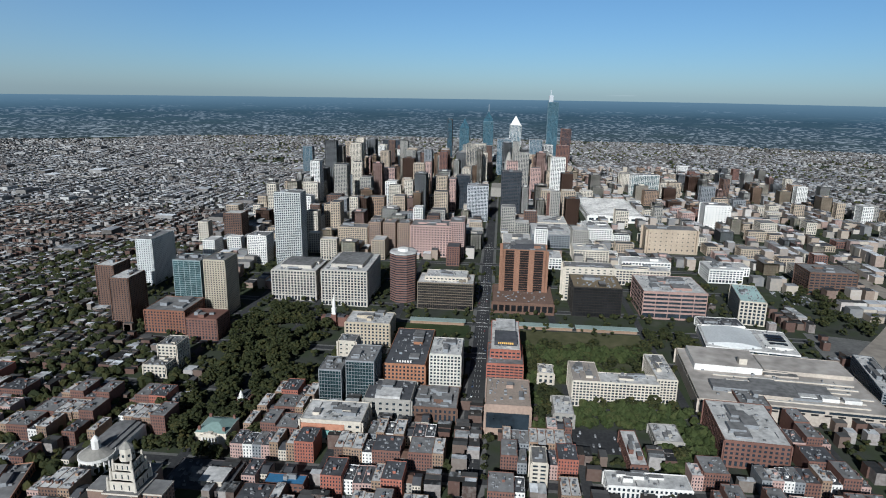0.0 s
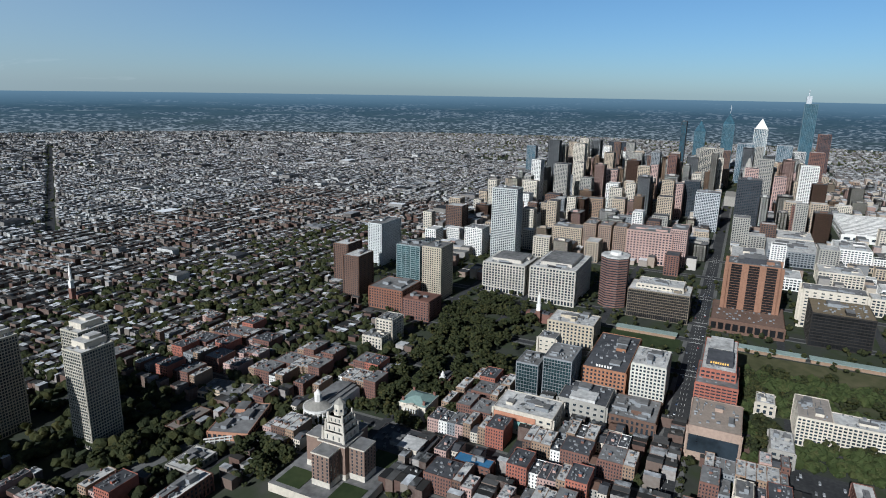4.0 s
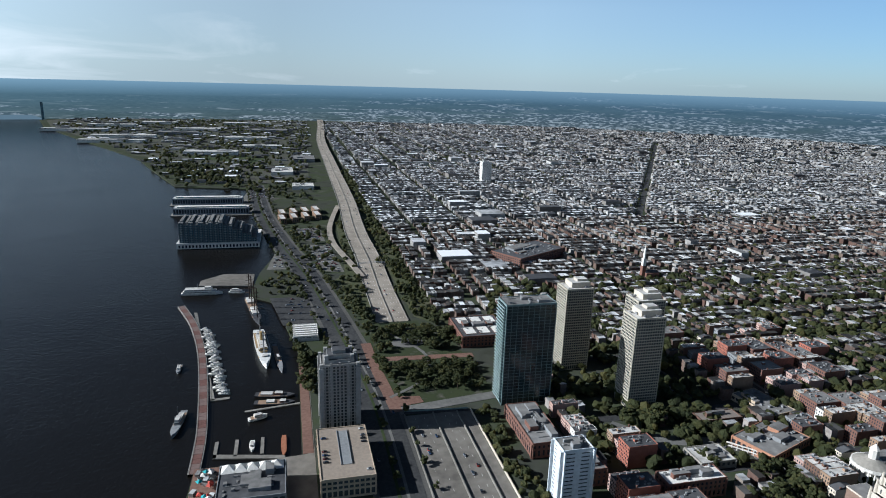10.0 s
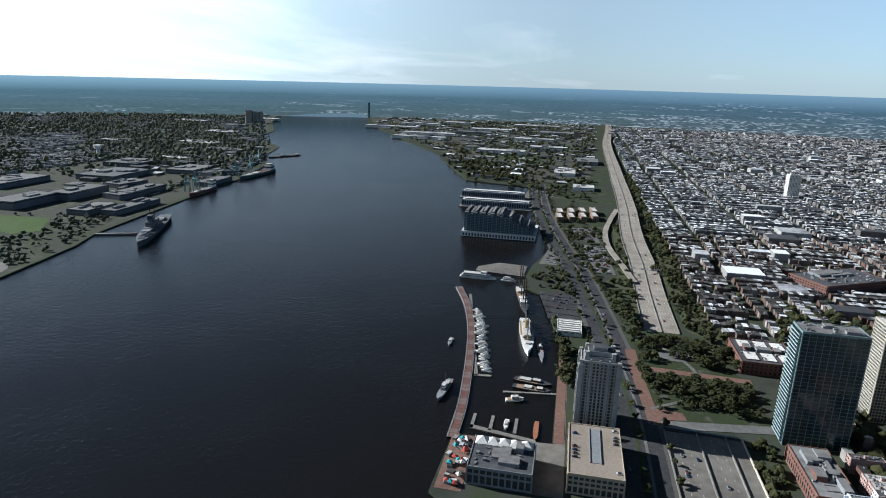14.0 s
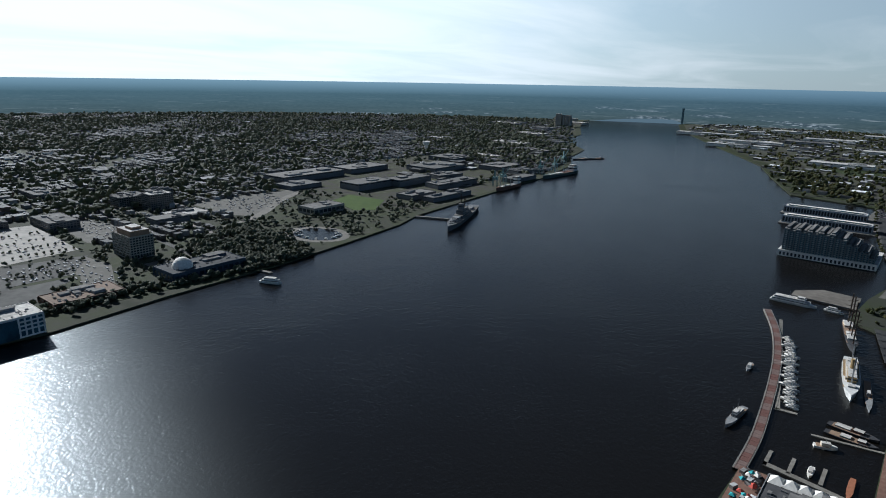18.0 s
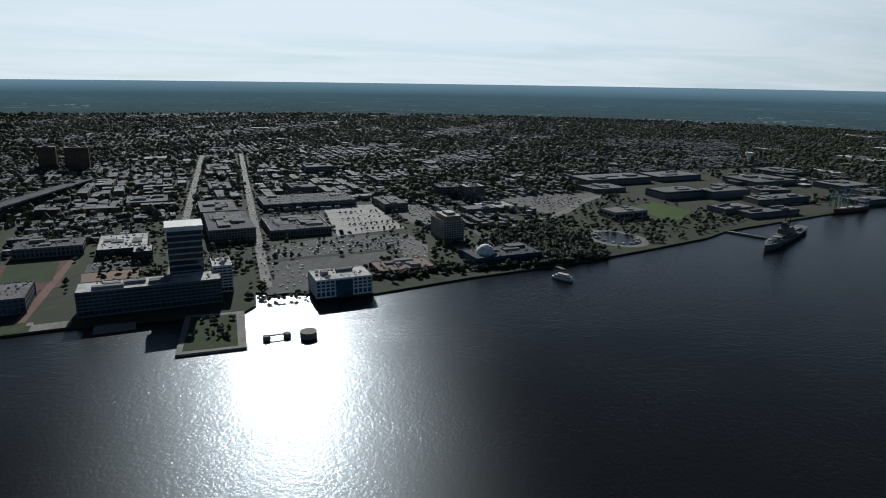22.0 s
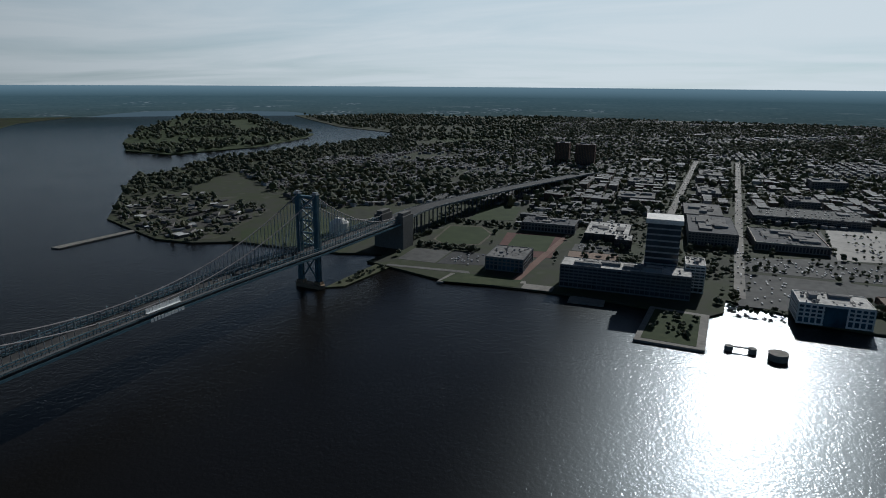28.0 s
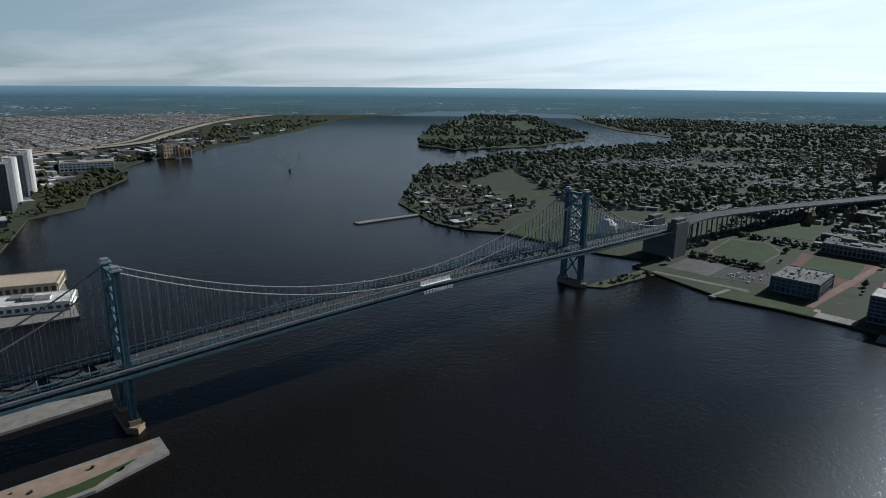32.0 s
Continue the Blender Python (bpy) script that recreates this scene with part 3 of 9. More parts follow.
for o in (-HALF, HALF):
    sg = 1 if o > 0 else -1
    part("walkway", ribbon([(a, o, c + 3.4) for a, b, c in line], 3.2, 0, 0.5, paint((0.11, 0.115, 0.12)), "walkway"), bridge)
    part("rail_track", ribbon([(a, o - sg * 0.2, c - 1.2) for a, b, c in line], 5.0, 0, 0.6, ROOF_DARK, "rail_track"), bridge)
    for dz, th in ((7.4, 0.7), (4.8, 0.4), (-2.6, 1.0), (0.6, 0.8)):
        part("chord", ribbon([(a, o - sg * 3.0, c + dz) for a, b, c in line], 0.9, 0, th, BRIDGE_BLUE, "chord"), bridge)
    part("girder", ribbon([(a, o + sg * 2.4, c - 0.4) for a, b, c in line], 0.4, 0, 2.4, BRIDGE_BLUE, "girder"), bridge)
    bars = []
    for k, s in enumerate(np.arange(-224, SPAN + 224, 6.3)):
        zd = deck_z(s)
        bars.append((s, o - sg * 3.0, zd - 3, 0.5, 0.6, 10.6, 0))
    tagged(part("truss_web", boxes("truss_web", bars, BRIDGE_BLUE), bridge), kind="stuff")
    lamp = boxes("lamp_post", [(0, 0, 0, 0.55, 0.55, 10.5, 0), (0, -sg * 0.9, 10.3, 0.45, 2.6, 0.4, 0)], paint((0.42, 0.50, 0.52), 0.6))
    for s in np.arange(-210, SPAN + 215, 31.0):
        part("lamp_post", lamp, bridge, at=(s, o - sg * 4.2, deck_z(s)))
part("median", ribbon([(a, 0, c + 0.9) for a, b, c in line], 0.5, 0, 0.9, CONCRETE, "median"), bridge)
for s in (-222, SPAN + 226):
    part("anchorage", boxes("anchorage", [(s, -19, -3, 34, 14, 58, 0), (s, 19, -3, 34, 14, 58, 0), (s, 0, -3, 34, 26, 42, 0), (s, -19, 55, 26, 10, 5, 0), (s, 19, 55, 26, 10, 5, 0)], paint((0.15, 0.145, 0.135), 0.9)), bridge, "massive weathered granite anchorage")
# approach viaduct on the far bank, bending away to the south-east
appr = smooth_line([(908, 411, 44), (1000, 411, 43), (1150, 388, 38), (1340, 342, 31), (1560, 278, 24), (1800, 212, 15), (2000, 165, 6), (2150, 135, 3)], 30)
via = root("approach_viaduct", "long raised concrete bridge approach on piers", "viaduct", 0, 0, 0)
part("deck", ribbon(appr, 34, 0, 2.2, [ASPHALT], "deck"), via)
for o in (-1, 1):
    p = appr.copy()
    d = np.gradient(p[:, :2], axis=0)
    d /= np.linalg.norm(d, axis=1)[:, None]
    p[:, 0] -= d[:, 1] * 17 * o
    p[:, 1] += d[:, 0] * 17 * o
    p[:, 2] += 1.2
    part("parapet", ribbon(p, 0.8, 0, 3.2, paint((0.16, 0.18, 0.19)), "parapet"), via)
for i in range(1, len(appr) - 3, 1):
    x, y, z = appr[i]
    d = appr[i + 1] - appr[i - 1]
    a = math.degrees(math.atan2(d[1], d[0]))
    part("viaduct_pier", boxes("viaduct_pier", [(0, k, 0, 1.2, 1.6, z - GZ - 1, 0) for k in (-13, -4, 4, 13)] + [(0, 0, z - GZ - 3.4, 1.6, 32, 1.6, 0)], paint((0.09, 0.10, 0.11))), via, at=(x, y, GZ)).rotation_euler = (0, 0, radians(a))

# ---- buildings ----
SEED = random.Random(7)
FOOT = []


def building(label, cx, cy, wx, wy, h, wall, glass=None, roof=None, rz=0, storey=4.0, bay=5.0, band=1.5, pier=1.3, proud=0.35, near=True, units=3, name="office_building", category="building", group="", base=None, z=GZ, setback=None):
    """A storeyed block: glazed core, a wall band at each floor, piers between the windows, parapet and roof plant."""
    glass, roof = glass or GLASS, roof or ROOF_GREY
    FOOT.append((cx, cy, wx + 3, wy + 3))
    ob = root(name, label, category, cx, cy, z, rz, group)
    part("glazing", boxes("glazing", [(0, 0, 0, wx - 2 * proud, wy - 2 * proud, h - 0.2, 0)], glass), ob)
    n = max(1, int(round(h / storey)))
    sh = h / n
    ps = []
    if pier > 0:
        for k in (-1, 1):
            m = max(1, int(round(wx / bay)))
            for i in range(m + 1):
                ps.append((-wx / 2 + i * wx / m * (1 - 1e-4), k * (wy / 2 - proud), 0, min(pier, wx / m * 0.8), 2 * proud + 0.06, h - 0.1, 0))
            m = max(1, int(round(wy / bay)))
            for i in range(m + 1):
                ps.append((k * (wx / 2 - proud), -wy / 2 + i * wy / m * (1 - 1e-4), 0, 2 * proud + 0.06, min(pier, wy / m * 0.8), h - 0.1, 0))
    if near:
        if band > 0:
            me = boxes("floor_band", [(0, 0, 0, wx, wy, band, 0)], wall)
            for i in range(n):
                part("floor_band", me, ob, at=(0, 0, i * sh + sh - band if i else 0))
        shapes = {}
        if len(ps) > 30:
            tagged(part("mullion_grid", boxes("mullion_grid", ps, wall), ob), kind="stuff")
            ps = []
        for p in ps:
            k = (round(p[3], 3), round(p[4], 3))
            if k not in shapes:
                shapes[k] = boxes("pier", [(0, 0, 0, p[3], p[4], p[5], 0)], wall)
            part("pier", shapes[k], ob, at=(p[0], p[1], 0))
    else:
        rows_ = list(ps)
        if band > 0:
            rows_ += [(0, 0, i * sh + sh - band if i else 0, wx, wy, band, 0) for i in range(n)]
        if rows_:
            tagged(part("facade", boxes("facade", rows_, wall), ob), kind="stuff")
    part("roof", boxes("roof", [(0, 0, h - 0.3, wx - 0.5, wy - 0.5, 0.6, 0)], roof), ob)
    part("parapet", boxes("parapet", [(0, k * (wy / 2 - 0.2), h - 1.0, wx + 0.3, 0.6, 2.0, 0) for k in (-1, 1)] + [(k * (wx / 2 - 0.2), 0, h - 1.0, 0.6, wy + 0.28, 1.98, 0) for k in (-1, 1)], wall), ob)
    r = SEED
    for i in range(units):
        a, b = r.uniform(0.1, 0.3) * wx, r.uniform(0.1, 0.3) * wy
        part("roof_plant", boxes("roof_plant", [(r.uniform(-.3, .3) * wx, r.uniform(-.3, .3) * wy, h + 0.2, a, b, r.uniform(1.8, 5.0), 0)], [r.choice([wall, GREY, GREY]), ROOF_GREY]), ob)
    if near and wx > 16 and wy > 16 and name not in ("parking_garage", "pier_apartments", "shed"):
        k = int(6 + wx * wy / 160)
        fit_ = [(r.uniform(-.42, .42) * wx, r.uniform(-.42, .42) * wy, h + 0.25, r.uniform(1.0, 3.6), r.uniform(1.0, 3.6), r.uniform(0.7, 2.2), 0) for _ in range(min(k, 60))]
        fit_ += [(r.uniform(-.3, .3) * wx, r.uniform(-.4, .4) * wy, h + 0.25, r.uniform(6, 12), 0.7, 0.7, 0) for _ in range(3)]
        tagged(part("roof_gear", boxes("roof_gear", fit_, [GREY, ROOF_GREY]), ob), kind="stuff")
    return ob

B = building
F = dict(near=False)
# civic quarter and Market Street
B("white slender concrete apartment tower with small windows", -1144, -397, 35, 50, 146, paint((0.56, 0.56, 0.53), 0.7), storey=3.4, bay=4, band=1.1, pier=1.1, name="apartment_tower", **F)
B("white chequered slab apartment block", -1022, -602, 75, 28, 81, paint((0.60, 0.60, 0.57), 0.7), storey=3.1, bay=4, band=1.4, pier=2.2, name="apartment_tower", **F)
for x, y in ((-879, -591), (-821, -532)):
    B("brown brick ribbed apartment tower", x, y, 44, 28, 70, BROWN, storey=3.1, bay=4, band=1.2, pier=2.2, name="apartment_tower", roof=ROOF_LIGHT, **F)
B("pale teal glass apartment tower with balconies", -904, -475, 40, 44, 76, paint((0.27, 0.32, 0.32)), GLASS_TEAL, storey=3.4, bay=9, band=0.6, pier=0.6, name="apartment_tower")
B("beige concrete apartment tower with square windows", -876, -416, 45, 32, 87, paint((0.47, 0.405, 0.31), 0.8), GLASS_BLACK, storey=3.5, bay=4.2, band=1.5, pier=1.8, name="apartment_tower", **F)
B("orange brick office block with flat roof", -809, -457, 60, 58, 33, paint((0.24, 0.115, 0.075), 0.85), storey=4, bay=4.5, band=1.8, pier=2.2, units=5, **F)
B("red-roofed brick and stone office block", -782, -396, 40, 44, 30, BRICK, storey=4, bay=4.5, band=1.8, pier=2.2, roof=BRICK, **F)
B("cream stone narrow office block", -682, -392, 30, 24, 32, CREAM, storey=4, bay=4.5, band=1.8, pier=2.0)
B("cream stone low office wing", -655, -396, 24, 28, 16, CREAM, storey=4, bay=4.5, band=1.8, pier=2.0)
LIMESTONE = paint((0.53, 0.48, 0.41), 0.8)
for lab, x, y, w, d, h in (("white classical stone office block with a court", -980, -327, 75, 73, 50), ("white classical stone office block with tall top storey", -982, -240, 110, 73, 58)):
    cb = B(lab, x, y, w, d, h, LIMESTONE, storey=4.6, bay=5.2, band=1.25, pier=1.75, proud=0.6, units=9, roof=ROOF_LIGHT)
    part("cornice", boxes("cornice", [(0, 0, h - 6.2, w + 2.2, d + 2.2, 1.2, 0)], LIMESTONE), cb)
    part("base_course", boxes("base_course", [(0, 0, 9, w + 1.2, d + 1.2, 1.0, 0)], LIMESTONE), cb)
    part("attic", boxes("attic", [(-4, 0, h, w * 0.72, d * 0.7, 6, 0)], [LIMESTONE, ROOF_GREY]), cb, "set-back pale attic storey")
    # no shaft here: a dark box paints the shade of a deep court
    part("light_court", boxes("light_court", [(w * 0.28, 0, h - 10, w * 0.3, d * 0.3, 10.7, 0)], DARK), cb, "dark block standing for the shade of a light court")
B("dark horizontal-banded office block with white roof storey", -961, -80, 55, 88, 43, paint((0.215, 0.175, 0.13), 0.8), GLASS_BLACK, storey=4.2, bay=3, band=0.9, pier=0.25, roof=ROOF_LIGHT, units=5)
B("white set-back roof storey of the banded block", -965, -80, 40, 66, 50, CREAM, storey=4.2, bay=6, band=2.2, pier=2.4, roof=ROOF_LIGHT, units=3)
B("beige stone office block with cornice", -796, -170, 45, 60, 32, paint((0.50, 0.42, 0.31), 0.8), storey=4.5, bay=5, band=1.9, pier=2.4, units=7, roof=ROOF_LIGHT)
ORANGE = paint((0.34, 0.165, 0.095), 0.85)
bourse = B("orange brick commercial block with dark roof", -699, -100, 110, 47, 35, ORANGE, roof=ROOF_DARK, storey=4.4, bay=4.4, band=1.8, pier=2.0)
B("white concrete office block with square windows", -672, -54, 50, 35, 48, paint((0.60, 0.56, 0.48), 0.75), storey=3.9, bay=3.9, band=1.6, pier=1.5, roof=ROOF_LIGHT, units=4)
RED = paint((0.34, 0.13, 0.09), 0.8)
B("red banded office block", -683, 13, 60, 41, 38, RED, storey=3.6, bay=5, band=1.9, pier=0.9, units=0)
red_top = B("red banded office block upper storeys with dark roof storey", -715, 13, 95, 34, 49, RED, storey=4.5, bay=5, band=2.4, pier=1.5, units=3, roof=ROOF_LIGHT)
part("roof_storey", boxes("roof_storey", [(18, 0, 49.2, 34, 26, 6, 0)], [DARK, ROOF_DARK]), red_top, "dark roof storey")
part("rear_storey", boxes("rear_storey", [(-22, 0, 49.2, 40, 24, 5, 0)], [CREAM, ROOF_LIGHT]), red_top, "pale rear roof storey")
part("sign", boxes("sign", [(35.4, -8 + 2.3 * k, 51.5, 0.3, 1.6, 2.2, 0) for k in range(8)], paint((0.75, 0.45, 0.12))), red_top, "row of yellow bars")
B("tan flat-roofed block with dark recessed storey", -596, 16, 60, 45, 33, paint((0.36, 0.26, 0.2), 0.85), roof=paint((0.36, 0.29, 0.235), 0.9, spec=0.05), storey=16, bay=56, band=8, pier=2.5, units=2)
B("grey glass office block", -624, -175, 35, 25, 41, GREY, GLASS_GREEN, storey=4, bay=3, band=0.5, pier=0.25)
B("grey glass office block with white penthouse", -633, -143, 45, 31, 51, GREY, GLASS_GREEN, storey=4, bay=3, band=0.5, pier=0.25)
B("cream penthouse storeys behind the glass blocks", -665, -168, 22, 20, 55, CREAM, storey=5, bay=7, band=3.5, pier=4, units=1)
th = B("cream theatre block with orange frieze", -551, -154, 40, 60, 24, CREAM, storey=6, bay=8, band=3.5, pier=4, roof=ROOF_LIGHT, units=7)
part("frieze", boxes("frieze", [(20.6, -8, 15, 0.6, 43, 6, 0)], paint((0.50, 0.24, 0.15))), th, "long orange frieze")
part("mural", boxes("mural", [(20.6, 2, 6, 0.5, 20, 8, 0)], paint((0.22, 0.40, 0.36))), th, "pale green painted wall")
mu = B("grey stone museum block with white skylight roof", -603, -108, 45, 49, 24, STONE, storey=6, bay=7, band=3.5, pier=4, roof=ROOF_DARK, units=4)
part("skylight", boxes("skylight", [(11, 0, 24.4, 20, 26, 3, 0)], ROOF_LIGHT), mu, "white ribbed skylight")
B("brown brick low block with crowded roof plant", -609, -60, 50, 48, 16, BROWN, storey=4.6, bay=5, band=2, pier=2.5, units=12)
crt = B("brown brick courthouse tower with dark glass stripes", -1011, 43, 45, 70, 88, paint((0.285, 0.155, 0.10), 0.85), GLASS_BLACK, storey=4, bay=23, band=0.5, pier=9, units=2)
part("penthouse", boxes("penthouse", [(0, 0, 88, 30, 30, 9, 0), (0, -18, 88, 26, 9, 6, 0)], [DARK, ROOF_GREY]), crt, "dark glass roof storey")
B("brown brick podium of the courthouse", -975, 42, 92, 95, 18, BROWN, GLASS_BLACK, storey=9, bay=10, band=4, pier=2.5, units=0, roof=paint((0.19, 0.125, 0.095), 0.9))
B("black steel office box with brown roof", -967, 155, 70, 74, 47, paint((0.035, 0.031, 0.027), 0.6), GLASS_BLACK, storey=4.2, bay=4, band=1.1, pier=0.3, roof=paint((0.22, 0.17, 0.11), 0.9))
B("pale concrete office slab", -1025, 151, 34, 80, 58, CREAM, storey=5, bay=10, band=3, pier=6)
B("brown banded government block", -981, 272, 90, 95, 44, paint((0.36, 0.24, 0.2), 0.85), storey=6, bay=20, band=3, pier=1, roof=ROOF_LIGHT, units=9)
B("white concrete slab block with recessed windows", -973, 392, 90, 36, 37, CREAM, storey=5, bay=6, band=1.6, pier=2.2, rz=-10, roof=paint((0.45, 0.58, 0.54)))
B("low white hall with a dark roof", -905, 330, 34, 60, 12, WHITE, storey=6, bay=6, band=2.5, pier=2, roof=ROOF_DARK)
cc = B("white sweeping visitor centre with curved front", -843, 345, 85, 115, 10, WHITE, storey=10, bay=40, band=7, pier=1, roof=ROOF_LIGHT, rz=-8, units=0)


def arc_roof(x0, x1, y0, y1, z, rise, mat, n=12, bend=0.0):
    """A roof shell that swells along y and bows out along x towards its middle."""
    v, q = [], []
    for i in range(n + 1):
        f = i / n
        b = math.sin(math.pi * f)
        y = y0 + (y1 - y0) * f
        for x, zz in ((x0, z), (x0, z + 1 + rise * b * 0.6), (x1 + bend * b, z + 1 + rise * b), (x1 + bend * b, z)):
            v.append((x, y, zz))
        if i:
            o = 4 * i
            q += [(o - 4 + k, o - 4 + (k + 1) % 4, o + (k + 1) % 4, o + k) for k in range(4)]
    q += [(3, 2, 1, 0), (4 * n, 4 * n + 1, 4 * n + 2, 4 * n + 3)]
    return mesh_of("sweeping_roof", v, q, mat)


part("sweeping_roof", arc_roof(-34, 30, -54, 14, 10.3, 7, paint((0.66, 0.66, 0.64), 0.6, 0.15), bend=9), cc, "curved pale metal roof")
part("raised_roof", arc_roof(-22, 24, 20, 54, 10.3, 3, WHITE, bend=6), cc, "raised white roof")
for k in range(4):
    part("roof_light", boxes("roof_light", [(-14 + 10 * k, 37, 13.2 if k in (0, 3) else 14.4, 5, 22, 1.6, 0)], GLASS_BLACK), cc, "dark glass roof light")
MINT_WALL = paint((0.50, 0.43, 0.355), 0.85)
MINT_ROOF = paint((0.43, 0.385, 0.34), 0.9, 0.3, 0.08, spec=0.05)
mint = B("vast tan flat-roofed mint building", -697, 322, 140, 190, 19, MINT_WALL, storey=19, bay=64, band=15, pier=4, roof=MINT_ROOF, units=8, rz=-5)
part("upper_storey", boxes("upper_storey", [(-35, -48, 19, 56, 75, 8, 0)], [WHITE, MINT_ROOF]), mint, "pale raised roof storey")
part("lift_tower", boxes("lift_tower", [(-20, -30, 27, 9, 9, 7, 0)], [CREAM, MINT_ROOF]), mint)
part("long_roof_storey", boxes("long_roof_storey", [(-36, 42, 19, 44, 96, 5, 0)], [MINT_WALL, MINT_ROOF]), mint)
for k in range(6):
    part("roof_ridge", boxes("roof_ridge", [(4 + 11 * k, 8 + (k % 2) * 6, 19.3, 2.2, 150 - 12 * (k % 3), 1.3, 0)], [CREAM, ROOF_LIGHT]), mint)
for k in range(14):
    part("wall_slot", boxes("wall_slot", [(70.7, -84 + 13 * k, 12.6, 0.8, 7, 1.6, 0)], GLASS_BLACK), mint)
for k in range(3):
    part("roof_tank", boxes("roof_tank", [(46, 20 + k * 22, 19.4, 8, 17, 4, 0)], [WHITE, ROOF_LIGHT]), mint)
B("cream concrete apartment slab", -657, 150, 26, 64, 27, CREAM, storey=3.3, bay=4, band=1.3, pier=1.2, roof=ROOF_LIGHT)
B("cream concrete apartment wing", -690, 192, 70, 22, 29, CREAM, storey=3.3, bay=4, band=1.3, pier=1.2, roof=ROOF_LIGHT, units=8)
B("cream concrete apartment block", -664, 102, 52, 30, 30, CREAM, storey=3.3, bay=4, band=1.3, pier=1.2, roof=paint((0.36, 0.31, 0.265)))
B("long narrow brick row with pale roofs", -538, 133, 60, 15, 13, BRICK, storey=3.6, bay=4, band=1.6, pier=1.8, roof=ROOF_LIGHT, units=6)
B("low grey flat-roofed hall among trees", -574, 172, 34, 26, 10, STONE, storey=5, bay=6, band=2.5, pier=3, roof=ROOF_LIGHT, units=2)
FOOT.append((-590, 148, 84, 134))
B("pale flat-roofed hall among trees", -608, 74, 40, 20, 16, STONE, storey=5, bay=6, band=2.5, pier=3, roof=ROOF_LIGHT)
B("cream pavilion hall with a white roof", -700, 62, 26, 18, 14, CREAM, storey=5, bay=6, band=2.5, pier=3, roof=ROOF_LIGHT)
B("large red brick warehouse block", -575, 246, 80, 58, 27, BRICK, storey=4.4, bay=5, band=2, pier=2.2, units=6, rz=-4, roof=ROOF_LIGHT)
B("red brick warehouse wing", -640, 275, 40, 30, 22, BRICK, storey=4.4, bay=5, band=2, pier=2.2, units=3, rz=-4)
B("dark grey apartment slab with balconies", -720, 448, 110, 22, 22, GREY, storey=3.2, bay=5, band=1.0, pier=0.8, rz=-12, roof=ROOF_LIGHT, units=6)
B("narrow cream loft tower with dark windows", -487, 42, 26, 13, 30, CREAM, storey=4, bay=6, band=1.9, pier=2.2)
B("long white low office row", -486, 135, 22, 70, 13, WHITE, storey=4, bay=4, band=1.6, pier=1.8, roof=ROOF_LIGHT, units=5)
B("round-cornered brown brick office block", -1135, 585, 60, 80, 40, BROWN, storey=5, bay=9, band=2.6, pier=2.0, **F)
hexo = root("octagonal_office_tower", "brown banded octagonal office tower with pale roof", "building", -976, -153, GZ)
FOOT.append((-976, -153, 50, 50))


def prism(r, n, z0, z1, mat, name, rot=22.5, top=None):
    a = np.radians(rot + np.arange(n) * 360 / n)
    v = [(r * math.cos(t), r * math.sin(t), z) for z in (z0, z1) for t in a]
    if top is not None:
        v = v[:n] + [(top * math.cos(t), top * math.sin(t), z1) for t in a]
    bm = bmesh.new()
    vs = [bm.verts.new(p) for p in v]
    bm.faces.new(vs[n:])
    bm.faces.new(vs[:n][::-1])
    for i in range(n):
        j = (i + 1) % n
        bm.faces.new((vs[i], vs[j], vs[n + j], vs[n + i]))
    me = bpy.data.meshes.new(name)
    bm.to_mesh(me)
    bm.free()
    me.materials.append(mat)
    return me


part("glazing", prism(22, 8, 0, 80, GLASS, "glazing"), hexo)
ringm = prism(22.6, 8, 0, 2.1, paint((0.20, 0.115, 0.09)), "floor_band")
for i in range(20):
    part("floor_band", ringm, hexo, at=(0, 0, i * 4.0 + 0.5))
part("roof", prism(22.8, 8, 80, 82.5, ROOF_LIGHT, "roof"), hexo)
part("penthouse", prism(9, 8, 82.5, 87, WHITE, "penthouse"), hexo)

# ---- shopping quarter and skyline ----
B("dark striped office tower", -1744, 30, 40, 55, 126, DARK, storey=4, bay=5, band=1.6, pier=1, **F)
B("pale grey office slab", -1673, -59, 45, 55, 95, paint((0.55, 0.55, 0.55)), storey=3.8, bay=4, band=1.2, pier=1, **F)
B("pink brick department block", -1286, -139, 60, 85, 66, PINK, storey=5, bay=6, band=2.4, pier=2.6, units=6, **F)
B("pink stone office tower", -1293, -86, 60, 30, 74, PINK, storey=4, bay=4, band=1.5, pier=1.6, **F)
for k in (-1, 0, 1):
    B("brown stone office wing", -1302, -231 + k * 31, 45, 25, 64, paint((0.33, 0.23, 0.17)), storey=4, bay=4, band=1.6, pier=1.6, group="brown stone office wings", **F)
B("tan brick loft block", -1296, -309, 40, 62, 52, TAN, storey=4, bay=4, band=1.6, pier=1.6, **F)
B("white concrete hotel slab", -1164, -467, 40, 37, 57, WHITE, storey=3.4, bay=4, band=1.5, pier=1.6, **F)
B("tan windowless brick block", -1391, 376, 50, 104, 53, TAN, storey=9, bay=12, band=7, pier=9, **F)
B("white blank office cube", -1672, 561, 50, 61, 64, WHITE, storey=6, bay=8, band=4, pier=5, **F)
cv = B("long pale ribbed-roof convention hall", -1847, 315, 300, 150, 18, WHITE, storey=9, bay=20, band=6, pier=6, roof=ROOF_LIGHT, units=0, **F)
part("roof_ribs", boxes("roof_ribs", [(-140 + i * 20, 0, 18.2, 9, 140, 2.2, 0) for i in range(15)], ROOF_LIGHT), cv)
